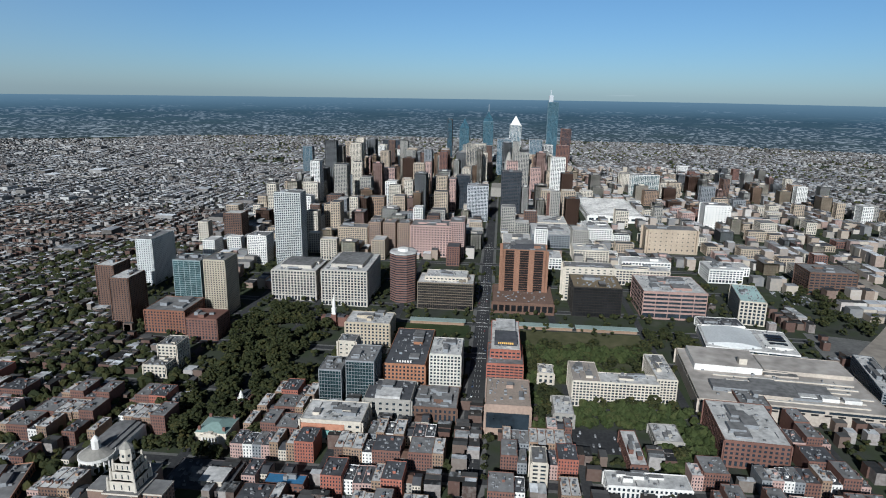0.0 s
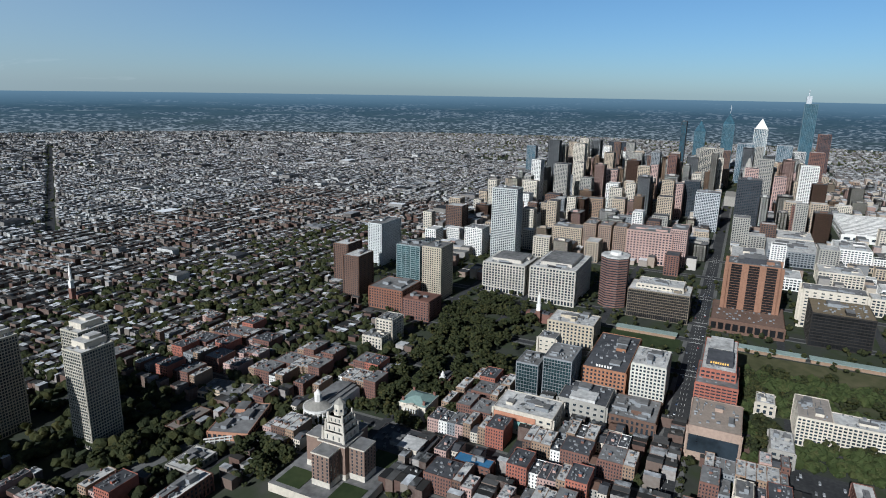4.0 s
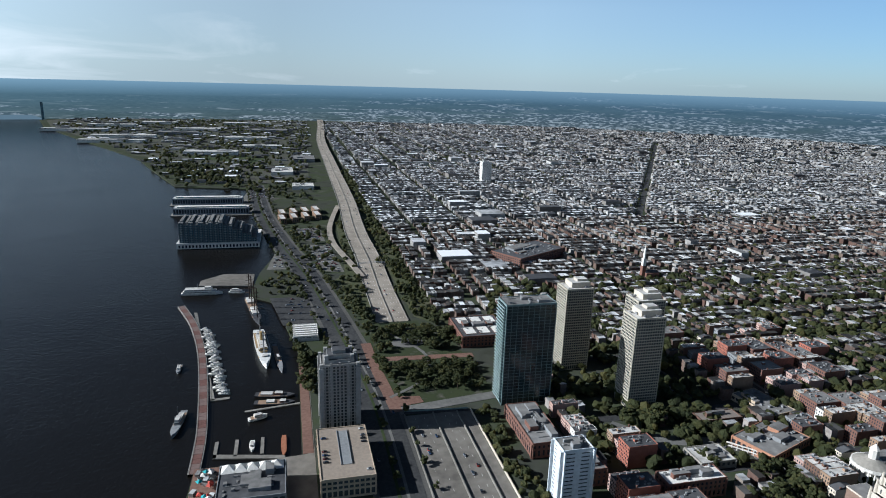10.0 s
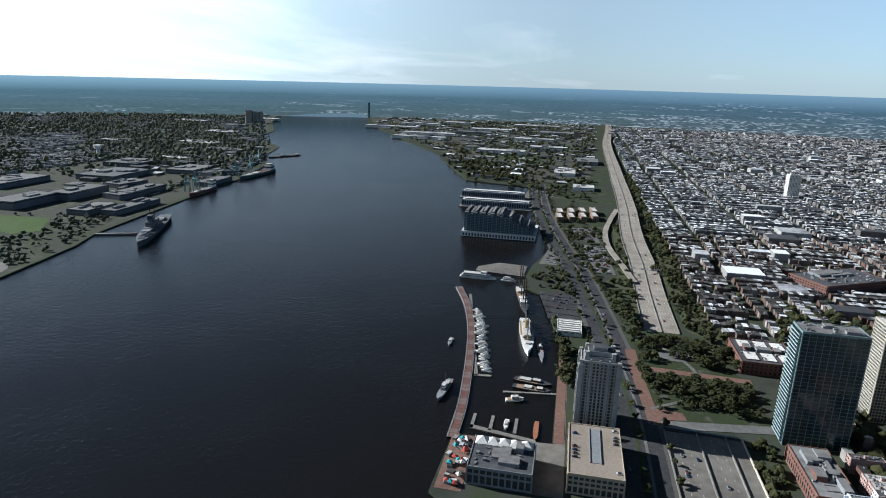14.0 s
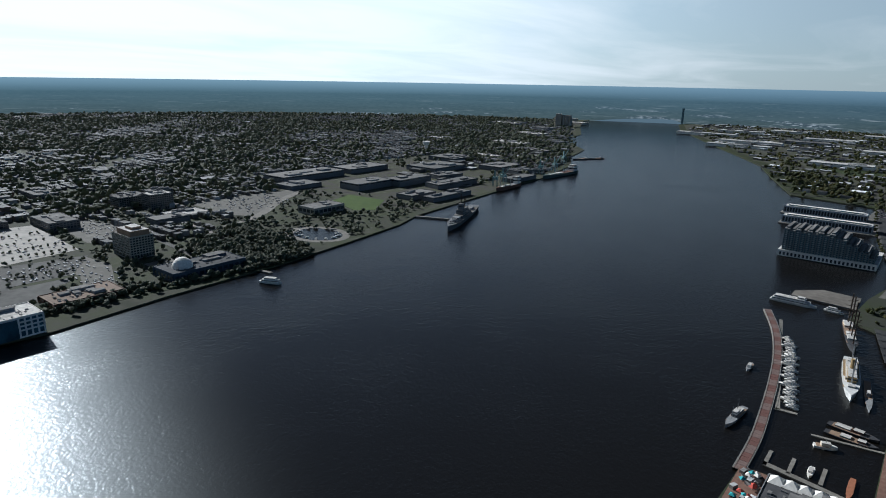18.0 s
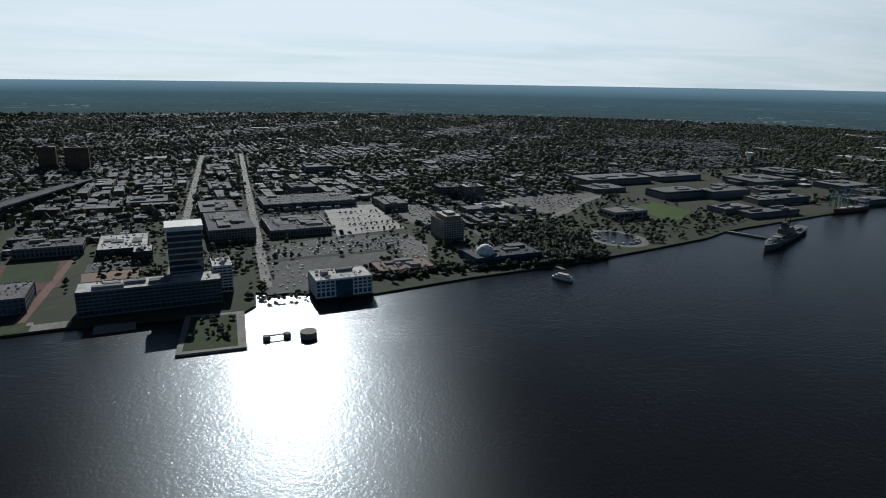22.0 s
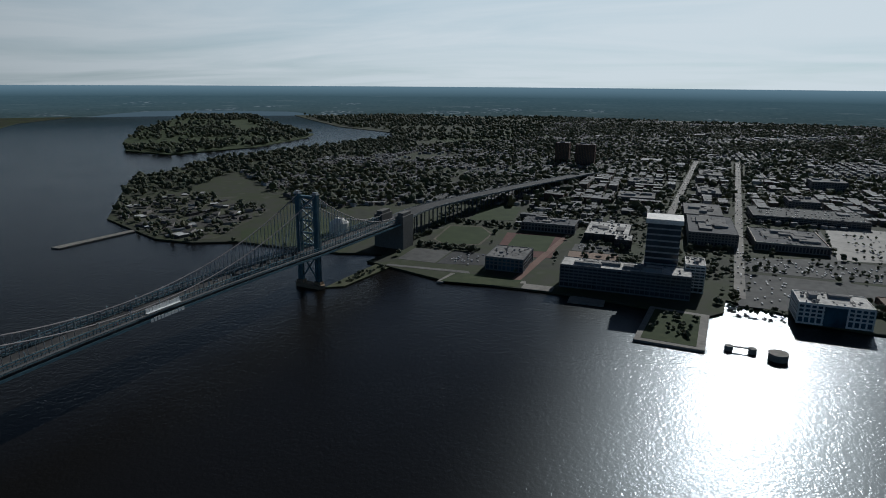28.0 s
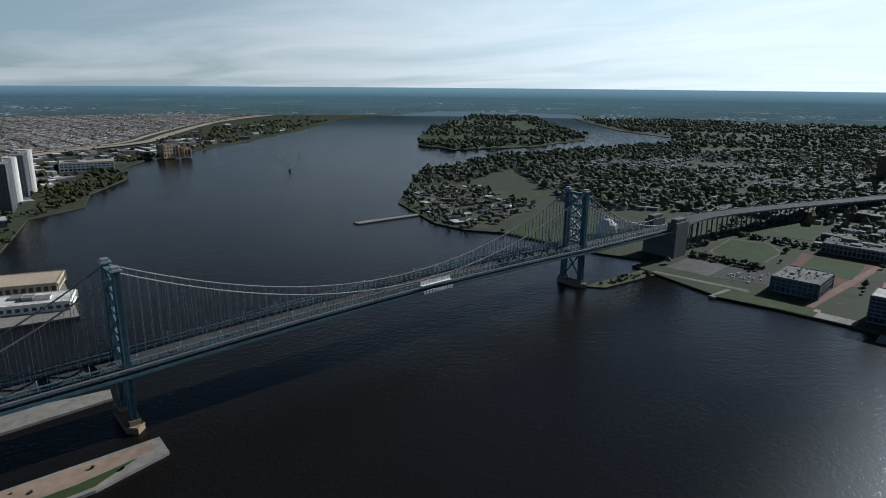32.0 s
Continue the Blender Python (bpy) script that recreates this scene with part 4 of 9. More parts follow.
for lab, x, y, w, d, h in (("white low parking deck", -1230, 95, 60, 60, 22), ("cream low market hall", -1330, 40, 150, 60, 24), ("cream concrete office block", -1290, 190, 60, 70, 26), ("white striped office block", -1210, 285, 40, 90, 24), ("cream long office block", -1130, 262, 34, 95, 28), ("white low hospital block", -1180, 420, 60, 60, 26), ("grey shopping block", -1440, 120, 120, 90, 30), ("white hotel block", -1480, 230, 90, 60, 35), ("cream concrete block", -1560, 130, 90, 70, 30)):
    B(lab + " with flat pale roof", x, y, w, d, h, CREAM if "cream" in lab else (GREY if "grey" in lab else WHITE), storey=4.5, bay=6, band=2, pier=1.8, roof=ROOF_LIGHT, units=6, **F)
STEEL_BLUE = paint((0.13, 0.19, 0.22), 0.4, metal=0.3)
sky_t = {}
for key, lab, x, y, w, d, h, wall, gl in (
    ("lantern", "tall pale blue glass tower with slim lantern top", -3183, 243, 42, 50, 300, STEEL_BLUE, GLASS_BLUE),
    ("spire", "tall blue glass spired tower", -3100, -69, 48, 48, 205, STEEL_BLUE, GLASS_BLUE),
    ("gable", "blue glass spired tower with gables", -3070, -182, 46, 46, 170, STEEL_BLUE, GLASS_BLUE),
    ("pyramid", "white stone office tower with pyramid roof", -2891, 58, 46, 50, 200, WHITE, GLASS_BLUE),
    ("", "dark red granite office tower", -3203, 314, 45, 48, 172, BRICK, GLASS),
    ("", "dark blue glass tower with flat top", -2980, -245, 40, 22, 215, DARK, GLASS_BLUE),
    ("", "white stone office tower with flat top", -2450, -100, 50, 60, 125, paint((0.6, 0.6, 0.6)), GLASS),
    ("", "cream stone office tower with dark crown", -2380, -95, 40, 72, 150, CREAM, GLASS),
    ("", "grey glass office tower with flat top", -2700, 10, 50, 60, 150, METAL, GLASS_BLUE),
    ("", "slender blue glass apartment tower", -1330, -448, 28, 25, 118, GREY, GLASS_BLUE),
    ("", "blue glass office tower by the river", -2560, -800, 30, 40, 110, GREY, GLASS_BLUE),
    ("", "silver glass tower with white lower storeys", -2850, 150, 50, 55, 140, METAL, GLASS_BLUE),
    ("", "teal glass hotel with rounded top", -2150, 480, 40, 90, 80, WHITE, GLASS_TEAL),
    ("", "white stone slab tower near the lantern", -2950, 205, 40, 55, 110, WHITE, GLASS),
    ("", "dark slab office block far off", -3300, -560, 60, 120, 90, DARK, GLASS),
    ("", "dark glass residential tower", -1850, -110, 34, 40, 98, DARK, GLASS),
):
    t_ = B(lab, x, y, w, d, h, wall, gl, storey=4, bay=6, band=0.9, pier=0.8, name="skyscraper", units=1, **F)
    if key:
        sky_t[key] = t_
part("upper_storeys", boxes("upper_storeys", [(0, -12, 300, 24, 20, 32, 0), (0, -14, 332, 3, 3, 26, 0)], METAL), sky_t["lantern"], "slim metal lantern and mast")
for key, h0, hs_ in (("spire", 205, 83), ("gable", 170, 50)):
    for i in range(4):
        part("crown", prism(34 - i * 8, 4, h0 + i * 11, h0 + 14 + i * 11, GLASS_BLUE, "crown", 45, 26 - i * 8 if i < 3 else 1.2), sky_t[key])
    part("mast", boxes("mast", [(0, 0, h0 + 40, 2, 2, hs_ - 40, 0)], METAL), sky_t[key])
part("pyramid_roof", prism(34, 4, 200, 240, WHITE, "pyramid_roof", 45, 1), sky_t["pyramid"])
ch = root("city_hall", "pale stone city hall tower with domed clock stage", "city hall", -2120, 25, GZ)
part("base", boxes("base", [(-20, 0, 0, 120, 110, 30, 0)], STONE), ch)
part("shaft", boxes("shaft", [(0, 0, 30, 26, 26, 75, 0), (0, 0, 105, 22, 22, 14, 0)], STONE), ch)
part("dome", prism(11, 8, 119, 145, STONE, "dome", 22.5, 3), ch)
part("finial", boxes("finial", [(0, 0, 145, 2.5, 2.5, 11, 0)], DARK), ch)
# the crowded centre
rr = random.Random(11)
TINTS = [CREAM, CREAM, TAN, TAN, BRICK_TAN, PINK, BRICK, GREY, STONE, CREAM, BROWN, STONE, TAN, CREAM, WHITE, TAN]
FOOT.append((-350, -552, 150, 150))
FOOT.append((-160, -620, 120, 420))
far_rows, near_blocks = [], 0
WORDS = {CREAM: "cream stone", TAN: "tan brick", BRICK_TAN: "light brown brick", PINK: "pink stone", BRICK: "red brick", GREY: "grey concrete", STONE: "weathered stone", BROWN: "dark brown brick", WHITE: "white concrete"}
for i in range(900):
    x = rr.uniform(-2900, -1180)
    y = rr.uniform(-640, 250) if rr.random() < 0.72 else rr.uniform(250, 1100)
    w, d = rr.uniform(18, 46), rr.uniform(18, 42)
    x, y = round(x / 12) * 12, round(y / 11) * 11
    if abs(y + 19) < 16 + d / 2 or any(abs(x - q[0]) < (w + q[2]) / 2 and abs(y - q[1]) < (d + q[3]) / 2 for q in FOOT):
        continue
    hmax = (46 + 100 * math.exp(-((x + 2250) / 620) ** 2)) * (1 if y < 220 else 0.42)
    h = rr.choice([0.35, 0.5, 0.6, 0.75, 0.9, 1.15]) * rr.uniform(0.85, 1.1) * hmax
    wall_ = rr.choice(TINTS)
    if near_blocks >= 250 and x < -1900 or near_blocks >= 290:
        far_rows.append((x, y, GZ, w, d, h, 0))
        far_rows.append((x + 0.1 * w, y, GZ + h, w * 0.4, d * 0.4, 4, 0))
        FOOT.append((x, y, w + 3, d + 3))
        continue
    near_blocks += 1
    B(WORDS[wall_] + " city office block with flat roof", x, y, w, d, h, wall_, storey=4, bay=5, band=1.7, pier=1.9, units=0, name="city_block", group="blocks in the city centre", roof=rr.choice([ROOF_GREY, ROOF_LIGHT, ROOF_DARK]), **F)
FAR_TINTS = [CREAM, TAN, BRICK_TAN, STONE, PINK, BROWN, GREY, paint((0.50, 0.48, 0.44), 0.8)]
far_walls = [[] for _ in FAR_TINTS]
far_cores = []
for k in range(0, len(far_rows), 2):
    x, y, z, w, d, h, _ = far_rows[k]
    bands = far_walls[rr.randrange(len(FAR_TINTS))]
    far_cores.append((x, y, z, w - 0.8, d - 0.8, h - 0.2, 0))
    bands += [(x, y, z + 4 * i, w, d, 1.9, 0) for i in range(int(h / 4))] + [(x, y, z + h - 2.2, w, d, 2.2, 0), far_rows[k + 1]]
    for i in range(int(w / 6) + 1):
        bands.append((x - w / 2 + 1.2 + i * (w - 2.4) / int(w / 6), y, z, 2.4, d, h - 0.1, 0))
    for i in range(int(d / 6) + 1):
        bands.append((x, y - d / 2 + 1.2 + i * (d - 2.4) / int(d / 6), z, w, 2.4, h - 0.1, 0))
for tint_, bands in zip(FAR_TINTS, far_walls):
    tagged(new("far_city_walls", boxes("far_city_walls", bands, [tint_, ROOF_GREY])), "crowded far blocks of the city centre", "buildings", "", "stuff")
tagged(new("far_city_glazing", boxes("far_city_glazing", far_cores, GLASS)), "dark windows of the far city blocks", "windows", "", "stuff")

for k in range(6):
    part("sign_bar", boxes("sign_bar", [(53, -8 + 3 * k, 36.8, 0.5, 1.9, 2.6, 0)], WHITE), bourse)
# ---- old quarter landmarks ----
cu = root("customs_house", "stepped cream stone customs tower on a podium with lawns", "building", -395, -272, GZ)
FOOT.append((-395, -272, 105, 100))
part("podium", boxes("podium", [(0, 0, 0, 98, 92, 9, 0)], [CREAM, ROOF_GREY]), cu, "low cream podium")
for sx in (-1, 1):
    for sy in (-1, 1):
        part("roof_lawn", boxes("roof_lawn", [(sx * 31, sy * 28, 9, 26, 26, 0.5, 0)], GRASS), cu, "green roof lawn")
UPPER = paint((0.60, 0.54, 0.45), 0.85)
CUB = paint((0.22, 0.15, 0.116), 0.85)
for (x, y, w, d, z0, h, m) in ((0, 0, 64, 19, 9, 34, CUB), (0, 0, 19, 64, 9, 34, CUB), (0, 0, 30, 30, 9, 36, CUB)):
    part("wing", boxes("wing", [(x, y, z0, w, d, h, 0)], [m, ROOF_GREY]), cu, "red-brown brick wing")
    part("wing_base", boxes("wing_base", [(x, y, 9, w + 0.6, d + 0.6, 6, 0)], UPPER), cu)
    part("cornice", boxes("cornice", [(x, y, z0 + h - 1.4, w + 0.9, d + 0.9, 1.2, 0)], UPPER), cu)
for w, z0, h in ((23, 45, 9), (19, 54, 8), (15.5, 62, 7)):
    part("tier", boxes("tier", [(0, 0, z0, w, w, h, 0), (0, 0, z0 + h - 0.9, w + 0.9, w + 0.9, 0.9, 0)], [UPPER, UPPER]), cu, "cream stone tower tier")
    for sx in (-1, 1):
        for sy in (-1, 1):
            part("corner_turret", prism(1.5, 8, z0, z0 + h + 3.5, UPPER, "corner_turret", 22.5, 0.8), cu, at=(sx * w / 2, sy * w / 2, 0))
    for k in (-0.28, 0, 0.28):
        part("tall_opening", boxes("tall_opening", [(0, 0, 0, 0.3, 1.0, h * 0.5, 0)], GLASS), cu, at=(w / 2, k * w, z0 + 1.2))
        part("tall_opening", boxes("tall_opening", [(0, 0, 0, 1.0, 0.3, h * 0.5, 0)], GLASS), cu, at=(k * w, w / 2, z0 + 1.2))
win = boxes("window", [(0, 0, 0, 1.5, 0.3, 2.2, 0)], GLASS)
winx = boxes("window", [(0, 0, 0, 0.3, 1.5, 2.2, 0)], GLASS)
for k in range(8):
    z = 11.5 + k * 3.8
    for u in (-7.5, -2.5, 2.5, 7.5):
        part("window", win, cu, at=(u, 32.0, z))
        part("window", winx, cu, at=(32.0, u, z))
    for u in (14, 19, 24, 29):
        part("window", win, cu, at=(u, 9.5, z))
        part("window", winx, cu, at=(9.5, u, z))
part("lantern", prism(6.2, 8, 69, 80, UPPER, "lantern", 22.5, 5.2), cu, "cream octagonal lantern")
part("lantern_cap", prism(5.6, 8, 80, 85, STONE, "lantern_cap", 22.5, 1), cu)
for a in range(8):
    t = math.radians(a * 45)
    part("lantern_opening", winx, cu, at=(5.6 * math.cos(t), 5.6 * math.sin(t), 73)).rotation_euler = (0, 0, t)

cu.scale = (0.92, 0.92, 0.88)
mx = root("exchange_building", "pale marble exchange with round colonnaded end and cupola", "building", -476, -349, GZ)
FOOT.append((-486, -349, 75, 36))
part("hall", boxes("hall", [(-18, 0, 0, 50, 30, 15, 0)], [WHITE, ROOF_GREY]), mx)
part("rotunda", prism(12, 16, 0, 13, WHITE, "rotunda"), mx).location = (10, 0, 0)
for a in range(-5, 6):
    t = math.radians(a * 18)
    part("column", prism(0.7, 8, 2, 13, WHITE, "column"), mx, at=(10 + 14.5 * math.cos(t), 14.5 * math.sin(t), 0))
part("entablature", prism(15.6, 16, 13, 15.5, WHITE, "entablature"), mx, at=(10, 0, 0))
part("dome_roof", prism(14.6, 16, 15.5, 20, STONE, "dome_roof", 22.5, 4), mx, at=(10, 0, 0))
part("cupola", prism(3.8, 8, 19.8, 28, WHITE, "cupola"), mx, at=(10, 0, 0))
part("cupola_cap", prism(4.1, 8, 28, 33, WHITE, "cupola_cap", 22.5, 0.3), mx, at=(10, 0, 0))
part("gable_roof", boxes("gable_roof", [(-18, 0, 15, 50, 22, 2, 0), (-18, 0, 17, 48, 12, 1.6, 0)], ROOF_GREY), mx)

fb = root("bank_temple", "cream stone temple-fronted bank with pale green copper roof", "building", -524, -264, GZ)
FOOT.append((-524, -264, 40, 36))
COPPER = paint((0.21, 0.285, 0.255), 0.75)
part("wall", boxes("wall", [(0, 0, 0, 30, 30, 15, 0), (0, 0, 15, 31, 31, 1.2, 0)], CREAM), fb)
part("hip_roof", prism(21.5, 4, 16.2, 21, COPPER, "hip_roof", 45, 5), fb, "pale green copper roof")
for k in range(6):
    part("column", prism(0.8, 8, 1, 13, WHITE, "column"), fb, at=(17, -7.5 + 3 * k, 0))
part("portico", boxes("portico", [(16.4, 0, 13, 4, 18, 2, 0), (16.4, 0, 15, 4, 12, 1.5, 0), (16.4, 0, 16.5, 4, 5, 1.2, 0), (16.4, 0, 0, 4.5, 19, 1, 0)], CREAM), fb)
for k in range(4):
    part("chimney", boxes("chimney", [(-12 + 24 * (k % 2), -12 + 24 * (k // 2), 16, 1.6, 2.6, 5, 0)], BRICK), fb)


def steeple(label, x, y, h, body=(16, 10, 10)):
    ob = root("steeple_hall", label, "church", x, y, GZ)
    w, d, bh = body
    part("hall", boxes("hall", [(-w / 2, 0, 0, w, d, bh, 0)], BRICK), ob)
    part("hall_roof", boxes("hall_roof", [(-w / 2, 0, bh, w, d * 0.7, 1.5, 0), (-w / 2, 0, bh + 1.5, w, d * 0.35, 1.5, 0)], ROOF_DARK), ob)
    s = h / 5
    part("steeple_base", boxes("steeple_base", [(2.5, 0, 0, 7, 7, s * 2, 0)], BRICK), ob)
    part("belfry", boxes("belfry", [(2.5, 0, s * 2, 5.6, 5.6, s * 0.9, 0), (2.5, 0, s * 2.9, 6.2, 6.2, 0.6, 0)], WHITE), ob)
    part("lantern", prism(2.4, 8, s * 2.95, s * 3.8, WHITE, "lantern"), ob, at=(2.5, 0, 0))
    part("spire", prism(2.2, 8, s * 3.8, h, WHITE, "spire", 22.5, 0.15), ob, at=(2.5, 0, 0))
    FOOT.append((x - w / 2, y, w + 8, d + 4))


steeple("brick state house with white tiered steeple", -838, -232, 50, (12, 40, 14))
steeple("small brick guild hall with white cupola", -592, -268, 20, (16, 16, 9))
steeple("brick church with tall white spire", -575, -885, 64, (24, 16, 14))

# ---- towers by the old quarter and the river ----
gt = B("dark teal glass apartment tower with balconied end", -225, -537, 52, 25, 106, paint((0.20, 0.265, 0.265)), GLASS_GREEN, storey=3.4, bay=5.8, band=0.28, pier=0.42, name="apartment_tower", units=2)
bal = boxes("balcony", [(27.2, 0, 0, 2.0, 22, 0.3, 0), (28.1, 0, 0.3, 0.15, 22, 1.0, 0)], paint((0.30, 0.37, 0.37)))
for k in range(30):
    part("balcony", bal, gt, "white balcony slab with rail", at=(0, 0, 4 + 3.4 * k))
for x, y in ((-308, -601), (-338, -507), (-367, -553)):
    t_ = B("beige concrete apartment tower with a close window grid", x, y, 32, 26, 96, paint((0.45, 0.405, 0.325), 0.8), storey=3.1, bay=2.7, band=1.0, pier=0.6, proud=0.4, name="apartment_tower", group="concrete apartment towers", units=0, roof=ROOF_LIGHT)
    part("penthouse", boxes("penthouse", [(-3, -2, 96.3, 22, 18, 6, 0), (-6, -2, 102, 12, 10, 3, 0)], [CREAM, ROOF_LIGHT]), t_, "set-back beige roof storey")
HOTEL = paint((0.36, 0.35, 0.335))
ht = B("grey stepped riverside hotel tower with ribbed fronts", -38, -526, 33, 27, 63, HOTEL, storey=3.1, bay=3.3, band=0.8, pier=1.3, proud=0.6, name="hotel", units=0)
for sx in (-1, 1):
    for sy in (-1, 1):
        part("corner_bay", boxes("corner_bay", [(sx * 16.4, sy * 13.4, 0, 4.4, 4.4, 61, 0), (sx * 16.4, sy * 13.4, 61, 3, 3, 4, 0)], HOTEL), ht, "projecting corner bay with turret top")
    for o in (-8, 0, 8):
        part("rib", boxes("rib", [(o, sx * 13.9, 0, 1.6, 1.2, 66, 0)], HOTEL), ht)
part("crown", boxes("crown", [(0, 0, 63, 27, 21, 4, 0), (0, 0, 67, 21, 16, 4, 0), (0, 0, 71, 12, 10, 3, 0)], [HOTEL, ROOF_DARK]), ht, "stepped grey crown")
for sx in (-1, 1):
    for sy in (-1, 1):
        part("crown_turret", boxes("crown_turret", [(sx * 11.5, sy * 9, 63, 3.4, 3.4, 8.5, 0)], HOTEL), ht)
gar = B("tan riverside parking block with open roof deck", -36, -447, 42, 74, 17, TAN, storey=4, bay=4, band=1.8, pier=1.2, roof=paint((0.31, 0.255, 0.205)), units=0, name="parking_garage")
part("ramp", boxes("ramp", [(0, -6, 17.2, 8, 50, 0.5, 0), (-4.2, -6, 17, 0.4, 50, 1.4, 0), (4.2, -6, 17, 0.4, 50, 1.4, 0)], GREY), gar)
B("white rendered narrow apartment tower with balconies", -201, -370, 24, 18, 52, paint((0.62, 0.66, 0.70)), storey=3.2, bay=12, band=2.2, pier=5, name="apartment_tower")
B("long red brick warehouse row with pale roofs", -210, -466, 30, 70, 14, BRICK, storey=4.2, bay=4.5, band=2, pier=2.4, units=10)
B("red brick warehouse with parapets", -228, -405, 26, 40, 15, BRICK, storey=4.2, bay=4.5, band=2, pier=2.4, units=5)
court = B("red brick apartment court with white roofs", -228, -700, 60, 66, 14, BRICK, storey=3.4, bay=4.5, band=1.8, pier=2.4, units=3, roof=ROOF_DARK)
for k in range(6):
    part("white_roof", boxes("white_roof", [(-19 + 18 * (k % 3), -18 + 34 * (k // 3), 14.3, 13, 20, 1.0, 0)], [BRICK, WHITE]), court, "white roof panel")
B("red brick fort-like school with long wings", -430, -1045, 130, 70, 16, BRICK, storey=4, bay=5, band=2, pier=2.4, units=6, rz=30, roof=ROOF_DARK)
B("low brick community hall with orange front", -420, -410, 60, 40, 8, paint((0.42, 0.22, 0.14)), storey=4, bay=5, band=2, pier=1.6, units=6, rz=20)
mus = B("dark low modern museum block beside the bank", -456, -246, 44, 58, 8, paint((0.10, 0.085, 0.08)), storey=8, bay=8, band=4, pier=2, roof=ROOF_DARK, units=2)
part("roof_pavilion", boxes("roof_pavilion", [(6, 14, 8.3, 18, 18, 5, 0), (6, 14, 13.3, 21, 21, 0.6, 0)], [CREAM, ROOF_LIGHT]), mus, "white square roof pavilion")
B("long brick row building with a bright blue roof", -451, -171, 14, 34, 13, BRICK, storey=3.6, bay=4, band=1.7, pier=2, roof=paint((0.07, 0.20, 0.36), 0.7), units=2)
fr = root("open_frame", "long white open concrete frame before the community hall", "frame", -389, -401, GZ, -48)
for k in range(9):
    part("post", boxes("post", [(-18 + 4.5 * k, 0, 0, 0.7, 0.7, 5.2, 0)], WHITE), fr)
for z in (2.2, 5.2):
    part("beam", boxes("beam", [(0, 0, z, 37, 1.1, 0.8, 0)], WHITE), fr)
B("long low flat-roofed market hall", -397, -455, 44, 16, 7, BROWN, storey=7, bay=6, band=3, pier=2, roof=paint((0.26, 0.22, 0.19), 0.9), units=4)
B("brick apartment block with a white roof", -303, -363, 52, 18, 16, BRICK, storey=3.6, bay=4, band=1.6, pier=2, roof=WHITE, units=8)
B("glazed low market pavilion with skylights", -347, -398, 34, 25, 7, STONE, storey=7, bay=5, band=3, pier=2, roof=ROOF_LIGHT, units=9)
B("flat tan market building", -462, -470, 32, 50, 7, TAN, storey=3.5, bay=5, band=2, pier=1.6, units=4, rz=10)
B("white tower block with square plan", -622, -1926, 30, 30, 68, WHITE, storey=3.2, bay=4, band=1.5, pier=1.6, name="apartment_tower", **F)
rs = B("riverside hall with white roof tents", 36, -425, 50, 44, 15, GREY, storey=5, bay=5, band=1.6, pier=1.2, roof=ROOF_DARK, units=6, name="riverside_hall")
tent = prism(8, 4, 0, 4.5, WHITE, "tent", 45, 0.4)
for k in range(5):
    part("tent", tent, rs, "white peaked tent", at=(-18 + 9 * k, -16, 15.6))
p2 = root("pier_apartments", "grey-teal riverside condominium stepping down on a white arcaded pier base", "apartments", 132, -1240, 1.0)
FOOT.append((132, -1240, 150, 105))
part("white_base", boxes("white_base", [(0, 0, 0, 147, 102, 10, 0), (0, 0, 10, 148, 103, 0.8, 0)], [WHITE, ROOF_LIGHT]), p2, "white base storey")
# dark plates on the flat wall stand for the shade inside the arches
arch = boxes("arch_opening", [(0, 0, 0, 3.2, 0.4, 5.5, 0)], GLASS)
for k in range(24):
    part("arch_opening", arch, p2, at=(-69 + 6 * k, 51.1, 1.8))
BAY_WALL = paint((0.15, 0.175, 0.18), 0.8)
for k in range(16):
    x0, hb = -64.5 + 8.6 * k, min(36, 9 + 4.1 * k) + (2.6 if k % 2 else 0)
    bay = part("bay", boxes("bay", [(x0, 12, 10.4, 8.3, 72, hb, 0), (x0, 12, 10.4 + hb, 5.0, 60, 2.4, 0)], [BAY_WALL, ROOF_GREY]), p2, "grey-teal stack of apartments")
    nf = int(hb / 3.3)
    panes = [(x0 + o, 12 + e * 36.1, 11.4 + 3.3 * f, 2.4, 0.4, 2.0, 0) for f in range(nf) for o in (-2, 2) for e in (-1, 1)]
    panes += [(x0 + e * 4.2, -14 + 13 * j, 11.4 + 3.3 * f, 0.3, 5, 2.0, 0) for f in range(max(0, nf - 2), nf) for j in range(5) for e in (-1, 1)]
    tagged(part("glazing", boxes("glazing", panes, GLASS_BLUE), bay), kind="stuff")
    tagged(part("balcony_stack", boxes("balcony_stack", [(x0, 48.6, 10.8 + 3.3 * f, 3.4, 1.4, 0.9, 0) for f in range(nf)], paint((0.34, 0.38, 0.38))), bay), kind="stuff")
for y, x in ((-1512, 177), (-1637, 198)):
    slab("pier_deck", [(x - 100, y - 24), (x + 88, y - 24), (x + 88, y + 24), (x - 100, y + 24)], -3, 1.6, CONCRETE, "concrete pier deck under a long shed")
    p3 = B("long white-roofed pier shed", x, y, 165, 30, 15, paint((0.30, 0.33, 0.37)), storey=7, bay=6, band=2.6, pier=1.5, z=1.6, roof=WHITE, units=0, name="pier_shed", group="long pier sheds", **F)
    part("roof_ridge", boxes("roof_ridge", [(0, 0, 15, 150, 14, 3, 0)], [GLASS_BLUE, WHITE]), p3, "raised white roof ridge")

